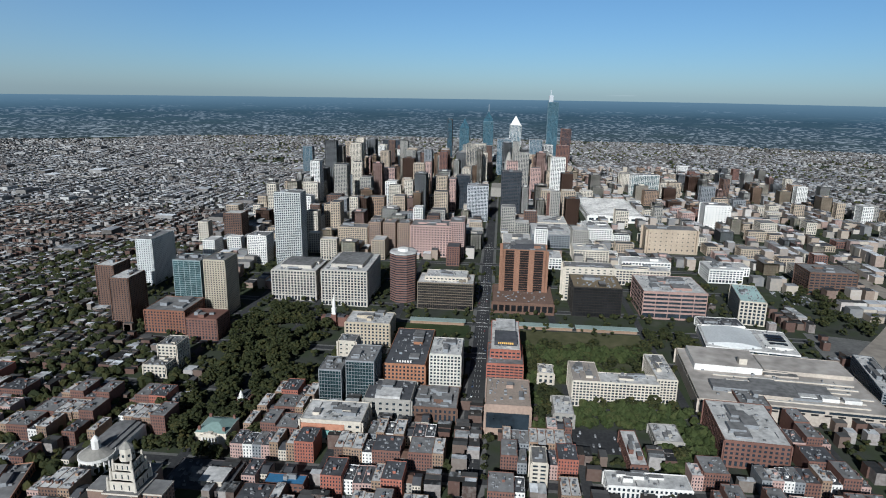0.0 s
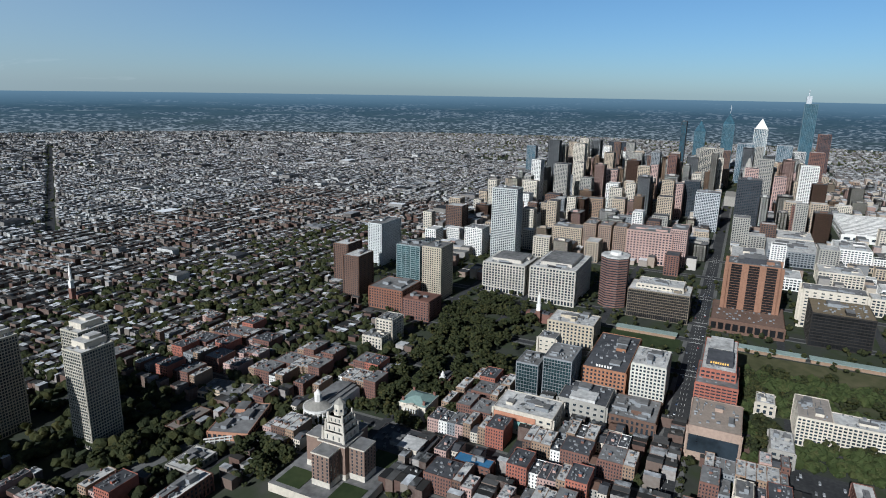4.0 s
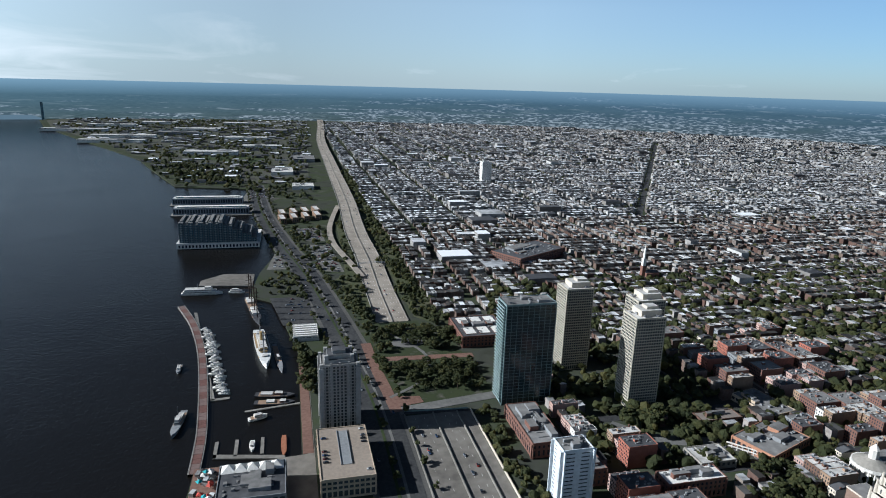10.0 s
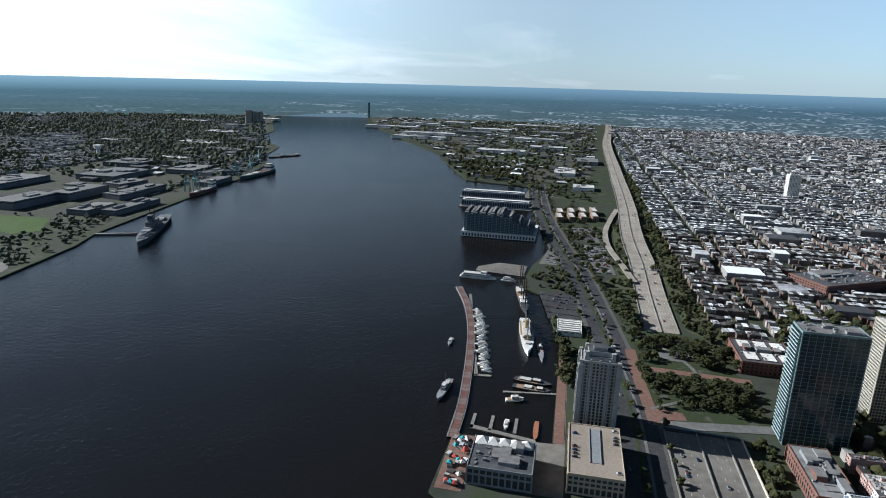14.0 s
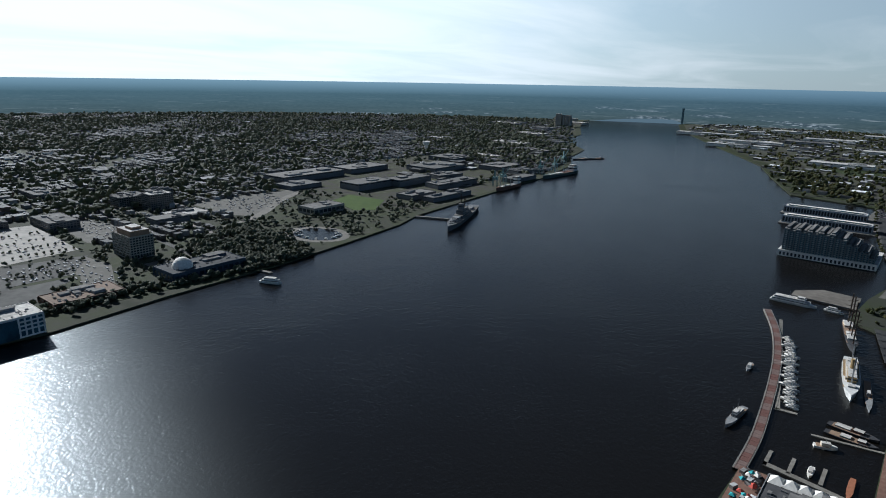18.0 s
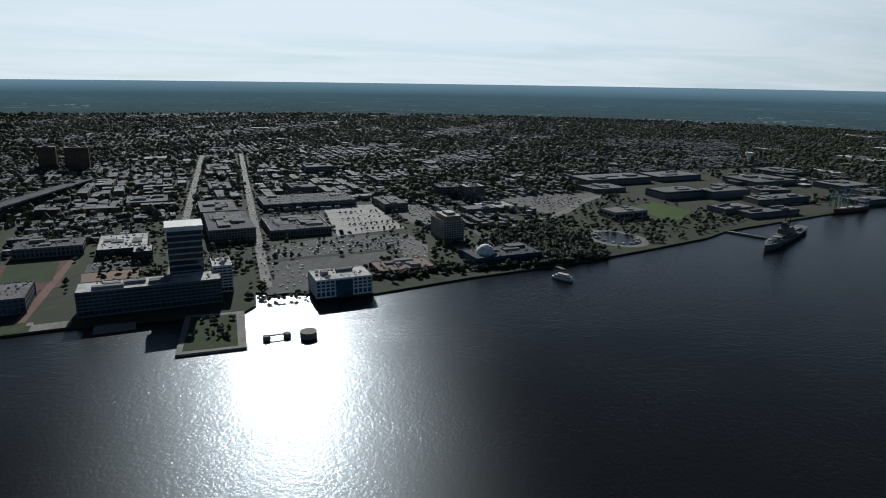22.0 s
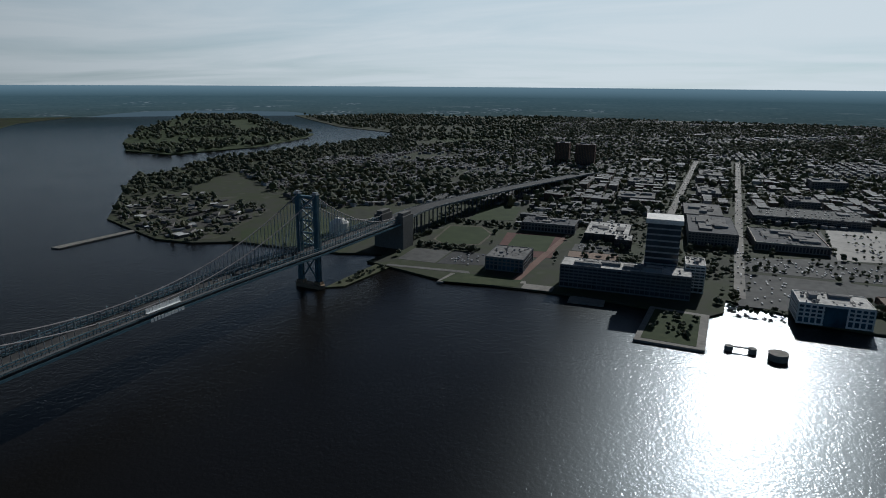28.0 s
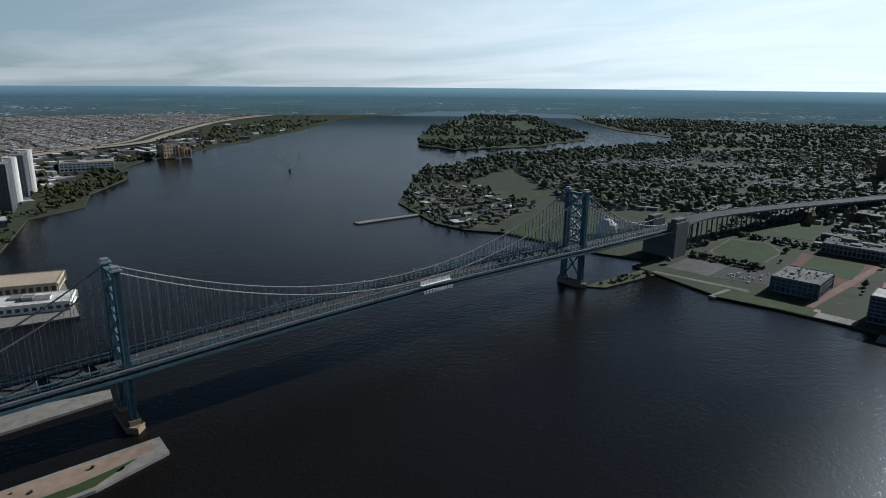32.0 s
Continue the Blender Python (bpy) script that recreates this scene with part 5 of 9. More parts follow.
# ---- far bank ----
E_DARK = paint((0.19, 0.18, 0.172), 0.85)
E_GREY = paint((0.15, 0.155, 0.16), 0.8)
LOT_ROOF = paint((0.10, 0.10, 0.095), 0.9)
ct = B("white and dark banded office tower", 862, 2, 36, 42, 86, paint((0.34, 0.34, 0.335)), storey=7.5, bay=40, band=2.0, pier=0, units=0)
part("white_cap", boxes("white_cap", [(0, 0, 84, 40, 46, 6, 0)], WHITE), ct, "white roof storey")
B("long grey waterfront office wing", 815, 45, 40, 160, 30, E_GREY, storey=4.2, bay=6, band=1.8, pier=0.6, roof=ROOF_LIGHT, units=5)
B("white low annex beside the banded tower", 852, -40, 40, 24, 36, WHITE, storey=4.2, bay=6, band=1.8, pier=0.6, roof=ROOF_LIGHT)
bw = B("white waterfront office block with blue glass middle", 786, -184, 46, 74, 24, WHITE, GLASS_BLUE, storey=5, bay=6, band=1.8, pier=1.8, roof=ROOF_LIGHT, units=2)
part("glass_front", boxes("glass_front", [(-23.3, 0, 0, 0.6, 22, 22, 0)], GLASS_BLUE), bw, "blue glass entrance bay")
B("grey waterfront school block with pale roof edge", 868, 209, 68, 54, 19, E_GREY, GLASS_BLUE, storey=4.5, bay=6, band=1.8, pier=1.6, roof=ROOF_GREY, units=1)
B("dark long brick school hall", 1122, 194, 56, 94, 15, E_DARK, storey=5, bay=6, band=2.2, pier=2, roof=ROOF_DARK, units=3)
B("dark flat office block with white roof edge", 1112, 90, 100, 72, 12, DARK, storey=5, bay=6, band=2, pier=1, roof=ROOF_LIGHT)
B("dark office block beside the banded tower", 1042, 60, 40, 26, 15, DARK, storey=5, bay=6, band=2, pier=1, roof=ROOF_LIGHT)
ua = B("low dark hall with open courts and pale roof edges", 1162, -196, 120, 108, 11.5, E_DARK, storey=5, bay=5, band=1.8, pier=1.6, roof=ROOF_DARK, units=8)
part("roof_court", boxes("roof_court", [(10, -28, 11.6, 60, 22, 0.5, 0), (10, 22, 11.6, 50, 26, 0.5, 0)], ROOF_GREY), ua, "sunken grey roof court")
part("parapet_wall", boxes("parapet_wall", [(-59, 0, 11.6, 1, 108, 2, 0), (0, 53, 11.6, 118, 1, 2, 0), (0, -53, 11.6, 118, 1, 2, 0), (20, -4, 11.6, 80, 1, 1.5, 0)], CREAM), ua, "pale raised roof edge")
gp = B("long dark parking garage with cars on the roof", 1388, -264, 105, 200, 13, E_DARK, storey=3.2, bay=8, band=1.2, pier=0.8, roof=LOT_ROOF, units=0, name="parking_garage")
rgc = random.Random(9)
tagged(part("roof_car", boxes("roof_car", [(-44 + 22 * (k % 5) + rgc.uniform(-1, 1), -94 + 3.2 * rgc.randrange(58), 13.3, 4.4, 1.8, 1.4, 0) for k in range(120)], [GREY, ROOF_LIGHT]), gp), kind="stuff")
B("dark brick quarter block with crowded roof", 1171, -78, 150, 76, 22, E_DARK, storey=4.5, bay=5, band=1.8, pier=1.6, roof=ROOF_DARK, units=14, **F)
B("dark brick quarter block with crowded roof", 1340, -72, 120, 70, 17, E_DARK, storey=4.5, bay=5, band=1.8, pier=1.6, roof=ROOF_GREY, units=10, **F)
B("low tan flat-roofed waterfront hall", 850, -296, 50, 86, 7, BROWN, storey=7, bay=9, band=4, pier=3, roof=paint((0.24, 0.18, 0.14), 0.9), units=8)
for x, y, w, d, h in ((1300, -430, 92, 52, 15), (1525, -280, 70, 60, 20), (1832, -390, 70, 80, 24), (1420, -625, 40, 60, 20), (1447, -707, 30, 60, 18), (1600, -98, 90, 50, 16), (1720, 60, 80, 60, 14), (1480, 60, 80, 80, 14), (1950, -120, 120, 60, 14), (1640, -520, 110, 50, 12)):
    B("dark flat-roofed quarter block", x, y, w, d, h, E_DARK, storey=4, bay=6, band=1.8, pier=1.6, roof=ROOF_GREY, units=6, group="dark blocks behind the far waterfront", **F)
tb = B("grey and tan stepped waterfront office tower", 1002, -437, 58, 38, 36, STONE, GLASS_GREEN, storey=4, bay=5, band=1.5, pier=1.1, roof=ROOF_GREY, units=0)
part("upper_storey", boxes("upper_storey", [(-3, 0, 36, 46, 30, 9, 0), (-5, 0, 45, 22, 16, 4, 0)], [BRICK_TAN, ROOF_LIGHT]), tb, "tan set-back top storeys")
B("dark glazed waterfront office block", 1385, -605, 44, 50, 24, E_DARK, GLASS_GREEN, storey=4, bay=5, band=1.2, pier=0.8, roof=ROOF_GREY, units=3)
B("dark glazed waterfront office slab", 1320, -642, 40, 50, 34, E_DARK, GLASS_GREEN, storey=4, bay=5, band=1.2, pier=0.8, roof=ROOF_LIGHT, units=3)
for x, y in ((2120, 328), (2090, 250)):
    B("dark apartment slab tower", x, y, 40, 60 if y < 300 else 44, 66, BROWN, storey=3.2, bay=5, band=1.4, pier=1.6, name="apartment_tower", group="dark apartment slab towers", **F)
B("low grey amphitheatre hall with a sloping roof", 1046, -868, 52, 84, 15, STONE, storey=7, bay=12, band=4, pier=2, roof=ROOF_GREY, units=2, **F)
B("dark blue aquarium hall", 846, -462, 56, 116, 13, paint((0.06, 0.08, 0.11)), storey=7, bay=10, band=4, pier=3, roof=ROOF_DARK, units=4)
dm = new("aquarium_dome", prism(15, 16, 0, 5, WHITE, "aquarium_dome"))
bm = bmesh.new()
bmesh.ops.create_uvsphere(bm, u_segments=20, v_segments=10, radius=15)
bmesh.ops.delete(bm, geom=[v for v in bm.verts if v.co.z < -0.1], context="VERTS")
bm.to_mesh(dm.data)
bm.free()
dm.matrix_basis = pose(843, -432, GZ + 13)
tagged(dm, "white domed roof on the dark waterfront hall", "dome")
for i, (x, y, w, d, h) in enumerate(((1437, -1140, 90, 220, 16), (1200, -1155, 70, 125, 18), (1165, -1280, 60, 130, 18), (1440, -1360, 90, 160, 14), (1055, -1360, 50, 130, 14), (1290, -1560, 120, 160, 14), (1150, -1720, 90, 120, 14), (1400, -1780, 120, 120, 14), (1330, -1030, 70, 100, 10), (1180, -590, 40, 70, 12), (952, -1190, 36, 150, 11), (975, -1560, 44, 120, 11), (1010, -1140, 50, 90, 12), (1219, -648, 56, 78, 6))):
    B("long grey waterfront warehouse", x, y, w, d, h, E_GREY, storey=h, bay=20, band=h * 0.8, pier=1, roof=ROOF_LIGHT if h == 6 else (paint((0.17, 0.165, 0.158), 0.9) if i % 3 else paint((0.22, 0.21, 0.20), 0.9)), units=3, name="warehouse", group="far bank warehouses", **F)
wt = root("water_tower", "white flared water tower on the far bank", "water tower", 1663, -1945, GZ)
part("stem", prism(6, 12, 0, 22, WHITE, "stem"), wt)
part("tank", prism(11, 16, 22, 36, WHITE, "tank", 22.5, 15), wt)
st = root("storage_tank", "white domed storage tank", "tank", 956, 535, GZ)
part("shell", prism(17, 24, 0, 18, WHITE, "shell"), st)
part("dome", prism(17, 24, 18, 26, WHITE, "dome", 22.5, 6), st)
dl = root("mooring_cell", "round concrete mooring cell in the river", "mooring", 652, -113, 0)
part("cell", prism(9, 20, -3, 6, CONCRETE, "cell"), dl)
part("rim", prism(9.4, 20, 6, 7, CONCRETE, "rim"), dl)
db = root("mooring_dolphins", "pair of small mooring dolphins joined by a catwalk", "mooring", 660, -80, 0)
for k in (-1, 1):
    part("dolphin", prism(4, 12, -3, 5, CONCRETE, "dolphin"), db, at=(0, k * 11, 0))
part("catwalk", boxes("catwalk", [(0, 0, 4, 2, 20, 1, 0)], CONCRETE), db)
FOOT.append((700, -15, 110, 70))

# ---- northern west bank ----
for x, y, n in ((285, 1445, 0), (345, 1585, 1)):
    t_ = B("tall grey riverside apartment slab with pale rounded ends", x, y, 110, 24, 92, paint((0.15, 0.155, 0.165)), storey=3.3, bay=5, band=1.2, pier=1.2, name="apartment_tower", rz=72, units=2, group="riverside slab towers", **F)
    for k in range(3):
        part("pale_end", prism(13, 16, 0, 94 - k * 6, paint((0.55, 0.53, 0.49)), "pale_end"), t_, at=(56 - k * 4, (k - 1) * 7, 0))
B("cream derelict power station with tall front", 862, 2072, 46, 50, 42, paint((0.47, 0.345, 0.22), 0.85), storey=12, bay=10, band=6, pier=5, **F)
B("cream power station annex", 912, 2052, 22, 26, 30, paint((0.47, 0.345, 0.22), 0.85), storey=12, bay=10, band=6, pier=5, **F)
B("white low riverside casino building", 575, 1920, 130, 60, 26, WHITE, storey=6, bay=10, band=4, pier=3, roof=paint((0.40, 0.33, 0.26), 0.9), rz=-18, **F)
B("tan-roofed municipal pier shed", 175, 880, 85, 55, 12, TAN, storey=6, bay=8, band=3, pier=3, roof=paint((0.45, 0.36, 0.27)), rz=-24, z=1.5, units=0, **F)
B("low white pier shed with a pale roof", 165, 800, 85, 42, 10, WHITE, storey=5, bay=8, band=3, pier=3, roof=ROOF_LIGHT, rz=-24, z=1.5, units=3, **F)
slab("pier_north", [(60, 560), (158, 537), (154, 520), (60, 522)], -3, 2.2, CONCRETE, "old concrete pier by the bridge")
slab("pier_south", [(25, 447), (157, 437), (154, 413), (104, 404), (25, 408)], -3, 2.2, CONCRETE, "old concrete park pier with worn edges")
slab("pier_sand", [(28, 444), (150, 434), (148, 424), (98, 419), (28, 422)], 1, 2.3, paint((0.27, 0.195, 0.145), 0.95, 0.35, 0.12), "tan bare ground on the park pier")
slab("pier_lawn", [(28, 421), (98, 418), (136, 421), (104, 408), (28, 411)], 1, 2.34, GRASS, "rough grass strip on the park pier")
slab("pier_shed_deck", [(90, 940), (225, 905), (195, 735), (60, 770)], -3, 2.0, CONCRETE, "concrete pier deck under sheds")

# ---- roads, paving and lots ----
def road(name, pts, w, label, mat=None, z=GZ + 0.15, thick=0.4):
    return tagged(new(name, ribbon(pts, w, z, thick, mat or ASPHALT, name)), label, "road", "", "structure")


RIVER_LOT = ramp_mat("riverside_lot", [(0.12, 0.115, 0.105), (0.17, 0.16, 0.145), (0.14, 0.135, 0.12), (0.23, 0.215, 0.195)], 0.9, 0.06, spec=0.1)
VERGE = ramp_mat("verge", [(0.05, 0.06, 0.03), (0.075, 0.082, 0.042), (0.10, 0.095, 0.06)], 0.95, 0.08)
PAVE = ramp_mat("pavement", [(0.11, 0.105, 0.10), (0.155, 0.15, 0.14), (0.21, 0.20, 0.185)], 0.9, 0.2)
BRICKPAVE = ramp_mat("brick_paving", [(0.14, 0.08, 0.062), (0.19, 0.11, 0.085), (0.24, 0.15, 0.115)], 0.9, 0.3)
HIGHWAY = ramp_mat("highway_concrete", [(0.24, 0.206, 0.17), (0.32, 0.278, 0.23), (0.39, 0.34, 0.285)], 0.85, 0.08)
TRENCH = ramp_mat("worn_trench_concrete", [(0.12, 0.109, 0.096), (0.19, 0.172, 0.15), (0.25, 0.228, 0.20)], 0.88, 0.12)
road("pavement_market", [(-2300, -19), (-330, -19)], 31, "pale pavement along the main street", PAVE, GZ + 0.12)
road("road_market", [(-2300, -19), (-330, -19)], 20, "main street running straight west", None, GZ + 0.25)
NS = (-487, -632, -760, -874, -945, -1080, -1215, -1350, -400)
for i, x in enumerate(NS):
    road("pavement_cross", [(x, -700), (x, 460)], 18, "pavement of a cross street", PAVE, GZ + 0.10)
    road("road_cross", [(x, -700), (x, 460)], 10, "narrow cross street", None, GZ + 0.19)
for y in (-150, -285, -385, -480, -610, 86, 213, 330):
    road("road_side", [(-1250, y), (-240 if y < -200 else -330, y)], 10, "side street", None, GZ + 0.16)
marks = [(x, -19 + o, GZ + 0.26, 6, 0.3, 0.02, 0) for x in np.arange(-1400, -340, 14) for o in (-3.4, 0, 3.4)]
tagged(new("lane_marks", boxes("lane_marks", marks, WHITE)), "white lane dashes on the main street", "marking", "", "stuff")
cross = [(x + s * 8, -19 + k * 1.4, GZ + 0.27, 3.0, 0.6, 0.02, 0) for x in NS for s in (-1, 1) for k in range(-6, 7)]
tagged(new("crosswalk_marks", boxes("crosswalk_marks", cross, WHITE)), "white crosswalk bars", "marking", "", "stuff")
HWY = smooth_line([(-260, -5200), (-205, -4000), (-172, -3400), (-150, -2180), (-141, -1550), (-130, -1235), (-133, -1050), (-129, -900), (-128, -765)], 40)
hz = np.column_stack([HWY, np.interp(HWY[:, 1], [-5200, -1300, -1000, -765], [11, 11, 4, 2.9])])
tagged(new("road_highway", ribbon(hz, 42, 0, 1.2, HIGHWAY, "road_highway")), "pale concrete riverside highway", "road", "", "structure")
for o, nm in ((-21.5, "a"), (0, "b"), (21.5, "c")):
    h2 = hz.copy()
    h2[:, 0] += o
    h2[:, 2] += 1.1
    tagged(new("highway_barrier", ribbon(h2, 0.9, 0, 2.2, CONCRETE, "highway_barrier")), "low pale concrete highway barrier", "barrier", "", "structure")
vp = [(x, y, GZ, 3, 28, z - GZ - 1, 0) for x, y, z in hz if z > 6]
vp = [(x, y, a, d, w, h, r) for x, y, a, w, d, h, r in vp]
tagged(new("highway_columns", boxes("highway_columns", vp, CONCRETE)), "concrete columns under the highway", "columns", "", "stuff")
road("road_ramp", smooth_line([(-118, -1560), (-95, -1420), (-80, -1300), (-80, -1180), (-98, -1050), (-110, -960)], 20), 11, "curving highway ramp", HIGHWAY, 6.5, 1.0)
gan = root("sign_gantry", "dark steel truss gantry across the highway", "gantry", -133, -1020, GZ)
for k in (-23, 23):
    part("post", boxes("post", [(k, 0, 0, 1, 1, 9, 0)], METAL), gan)
part("truss", boxes("truss", [(0, 0, 8, 46, 1.2, 0.5, 0), (0, 0, 10, 46, 1.2, 0.5, 0)] + [(-22 + 4 * i, 0, 8.4, 0.4, 1, 1.7, 0) for i in range(12)], METAL), gan)
PARK_GROUND = ramp_mat("park_ground", [(0.030, 0.040, 0.018), (0.045, 0.055, 0.026), (0.040, 0.050, 0.024), (0.11, 0.10, 0.085)], 0.95, 0.12, big=0.04)
tagged(new("road_trench", ribbon([(-132, -522), (-133, -300)], 66, GZ + 0.12, 0.4, TRENCH, "road_trench")), "pale concrete sunken highway lanes", "road", "", "structure")
# the west wall's sunlit paleness is put into its cream colour
for x, m in ((-100, CONCRETE), (-128, CONCRETE), (-152, CONCRETE), (-166, CREAM)):
    tagged(new("trench_wall", ribbon([(x, -522), (x, -300)], 1.0, GZ + 1.9, 1.9, m, "trench_wall")), "pale concrete wall between highway lanes", "wall", "", "structure")
# solid block; the tunnel's darkness is put into its dark paint
tagged(new("tunnel_mouth", boxes("tunnel_mouth", [(-132, -524, GZ, 64, 2.5, 2.6, -4)], [DARK, COPPER])), "solid dark block painted as a shaded tunnel mouth, with a green coping", "portal", "", "structure")
slab("cover_park", [(-102, -764), (-160, -762), (-200, -640), (-200, -545), (-99, -530), (-82, -640), (-88, -700)], 2, GZ + 0.2, PARK_GROUND, "dark green and gravel park on the highway cover")
road("road_cover", [(-96, -532), (-205, -548)], 14, "pale road across the highway cover", PAVE, GZ + 0.4)
road("road_cover_brick", smooth_line([(-84, -700), (-86, -640), (-92, -560), (-94, -530)], 20), 12, "red brick promenade", BRICKPAVE, GZ + 0.42)
road("road_hill_curve", smooth_line([(-290, -470), (-320, -440), (-365, -425), (-400, -405), (-440, -370)], 12), 16, "curving grey street below the towers", paint((0.15, 0.147, 0.14), 0.9), GZ + 0.14)
road("park_path", smooth_line([(-92, -560), (-130, -590), (-150, -650), (-120, -720), (-100, -755)], 12), 4, "curving park path", PAVE, GZ + 0.43)
road("road_memorial", [(-88, -652), (-205, -646)], 11, "pinkish park road", BRICKPAVE, GZ + 0.41)
woods_later = []
DEL = smooth_line([(95, -1900), (55, -1450), (14, -1190), (-25, -987), (-50, -804), (-66, -670), (-77, -540), (-78, -490), (-75, -300)], 25)
road("road_avenue_edge", DEL, 46, "paved edge of the riverside avenue", paint((0.11, 0.105, 0.098), 0.9), GZ + 0.12)
road("road_avenue", DEL, 36, "wide riverside avenue", None, GZ + 0.24)
for o in (-4, 3):
    d2 = DEL.copy()
    d2[:, 0] += o
    road("median_strip", d2, 2.5, "planted median strip", GRASS if o > 0 else PAVE, GZ + 0.4)
slab("avenue_lot", [(-52, -1010), (-85, -1000), (-72, -1180), (-30, -1190)], 2, GZ + 0.1, RIVER_LOT, "pale worn parking lot beside the avenue")
slab("avenue_lot_south", [(-30, -1215), (-66, -1215), (-60, -1330), (-8, -1330)], 2, GZ + 0.1, RIVER_LOT, "pale worn parking lot beside the townhouses")
slab("wharf_lot", [(42, -1030), (10, -1030), (22, -1120), (30, -1130)], 2, GZ + 0.1, RIVER_LOT, "pale riverside lot by the pier")
slab("store_lot", [(90, -1560), (40, -1700), (60, -1850), (110, -1840), (130, -1560)], 2, GZ + 0.1, RIVER_LOT, "pale store parking lot near the shore")
slab("highway_verge", [(-160, -780), (-205, -720), (-205, -2200), (-176, -2200), (-156, -1500)], 2, GZ + 0.08, VERGE, "grassy verge beside the highway")
slab("avenue_verge", [(-108, -780), (-98, -770), (-66, -960), (-86, -990), (-100, -1400), (-112, -1400)], 2, GZ + 0.08, VERGE, "grassy verge between avenue and highway")
for (xa, ya), (xb, yb) in (((150, -1950), (330, -1990)), ((235, -2080), (395, -2130)), ((260, -2240), (470, -2330))):
    slab("wooded_pier", [(xa, ya), (xb, yb), (xb - 6, yb - 26), (xa - 6, ya - 40)], -3, 2.2, VERGE, "old pier overgrown with trees")
    woods_later.append([(xa, ya), (xb - 20, yb), (xb - 26, yb - 26), (xa - 6, ya - 40)])
road("road_diagonal", [(-860, -1380), (-2090, -3270)], 15, "dark diagonal avenue between the houses", None, GZ + 0.2)
road("road_expressway", smooth_line([(-740, 440), (-1132, 692), (-1278, 679), (-1466, 659), (-1970, 602)], 40), 34, "pale sunken expressway", HIGHWAY, GZ + 0.3)
slab("bridge_plaza", [(-907, 450), (-878, 560), (-700, 500), (-120, 500), (-120, 462), (-690, 420)], 2, GZ + 0.25, PAVE, "broad paved bridge plaza")
MALL_GRASS = ramp_mat("dry_grass", [(0.075, 0.075, 0.034), (0.10, 0.098, 0.048), (0.14, 0.125, 0.068)], 0.95, 0.08)
slab("mall_lawn", [(-822, -148), (-822, -38), (-868, -38), (-868, -148)], 2, GZ + 0.3, GRASS, "long mall lawn")
slab("mall_lawn_north", [(-785, 5), (-785, 205), (-860, 205), (-860, 5)], 2, GZ + 0.3, MALL_GRASS, "long dry mall lawn")
slab("mall_garden", [(-784, 38), (-784, 206), (-712, 206), (-712, 168), (-690, 168), (-690, 62), (-722, 62), (-722, 38)], 2, GZ + 0.28, VERGE, "green mall garden under trees")
for y0, y1, m in ((-125, -45, paint((0.30, 0.36, 0.32))), (8, 112, paint((0.33, 0.40, 0.36))), (118, 204, paint((0.33, 0.40, 0.36)))):
    pv = root("mall_pavilion", "long low mall pavilion with pale roof", "pavilion", -872, (y0 + y1) / 2, GZ)
    part("hall", boxes("hall", [(0, 0, 0, 12, y1 - y0, 5, 0)], BRICK_TAN), pv)
    part("roof", boxes("roof", [(0, 0, 5, 15, y1 - y0 + 3, 0.6, 0)], m), pv)
slab("old_city_lot", [(-590, 78), (-545, 80), (-545, 128), (-590, 128)], 2, GZ + 0.15, ASPHALT, "grey parking lot")
slab("quay_lot", [(34, -887), (-21, -881), (-26, -775), (14, -775)], 2, GZ + 0.2, ASPHALT, "dark riverside parking lot")
slab("quay_promenade", [(-3, -476), (-12, -476), (-12, -690), (-3, -690)], 2, GZ + 0.25, BRICKPAVE, "brick riverside promenade")
slab("quay_paving", [(-13, -690), (-13, -402), (62, -402), (62, -470), (-3, -475), (-12.5, -477), (-12.5, -690)], 2, GZ + 0.17, TRENCH, "worn grey quay paving")
slab("plaza_festival", [(84, -392), (84, -470), (63, -470), (63, -392)], 2, GZ + 0.2, BRICKPAVE, "riverside festival plaza")
sh = B("low white riverside shed with sawtooth roof", -13, -740, 30, 40, 6, WHITE, storey=6, bay=8, band=4, pier=2, units=0, roof=ROOF_LIGHT, name="shed")
part("skylight", boxes("skylight", [(0, -14 + 7 * k, 6.3, 26, 3, 1.4, 0) for k in range(5)], WHITE), sh)
# far bank grounds
TURF = ramp_mat("sports_turf", [(0.026, 0.042, 0.014), (0.036, 0.055, 0.018), (0.046, 0.066, 0.024)], 0.95, 0.05)
TRACK = ramp_mat("running_track", [(0.085, 0.038, 0.03), (0.115, 0.052, 0.042), (0.14, 0.068, 0.054)], 0.9, 0.1)
LOT = ramp_mat("lot_asphalt", [(0.075, 0.073, 0.071), (0.105, 0.103, 0.098), (0.135, 0.132, 0.125)], 0.9, 0.1, spec=0.1)
YARD = ramp_mat("yard_ground", [(0.055, 0.055, 0.05), (0.09, 0.085, 0.078), (0.075, 0.082, 0.05), (0.15, 0.14, 0.13)], 0.95, 0.05, spec=0.05)
PALE_STREET = ramp_mat("pale_street", [(0.15, 0.14, 0.125), (0.20, 0.185, 0.165), (0.25, 0.23, 0.205)], 0.85, 0.1)
PALE_LOT = ramp_mat("pale_lot", [(0.22, 0.205, 0.185), (0.30, 0.28, 0.25), (0.37, 0.345, 0.31)], 0.8, 0.1)
slab("ball_field_edge", [(972, 366), (1080, 374), (1096, 315), (1045, 281), (965, 281), (940, 332)], 2, GZ + 0.16, EARTH, "bare edge round the ball field")
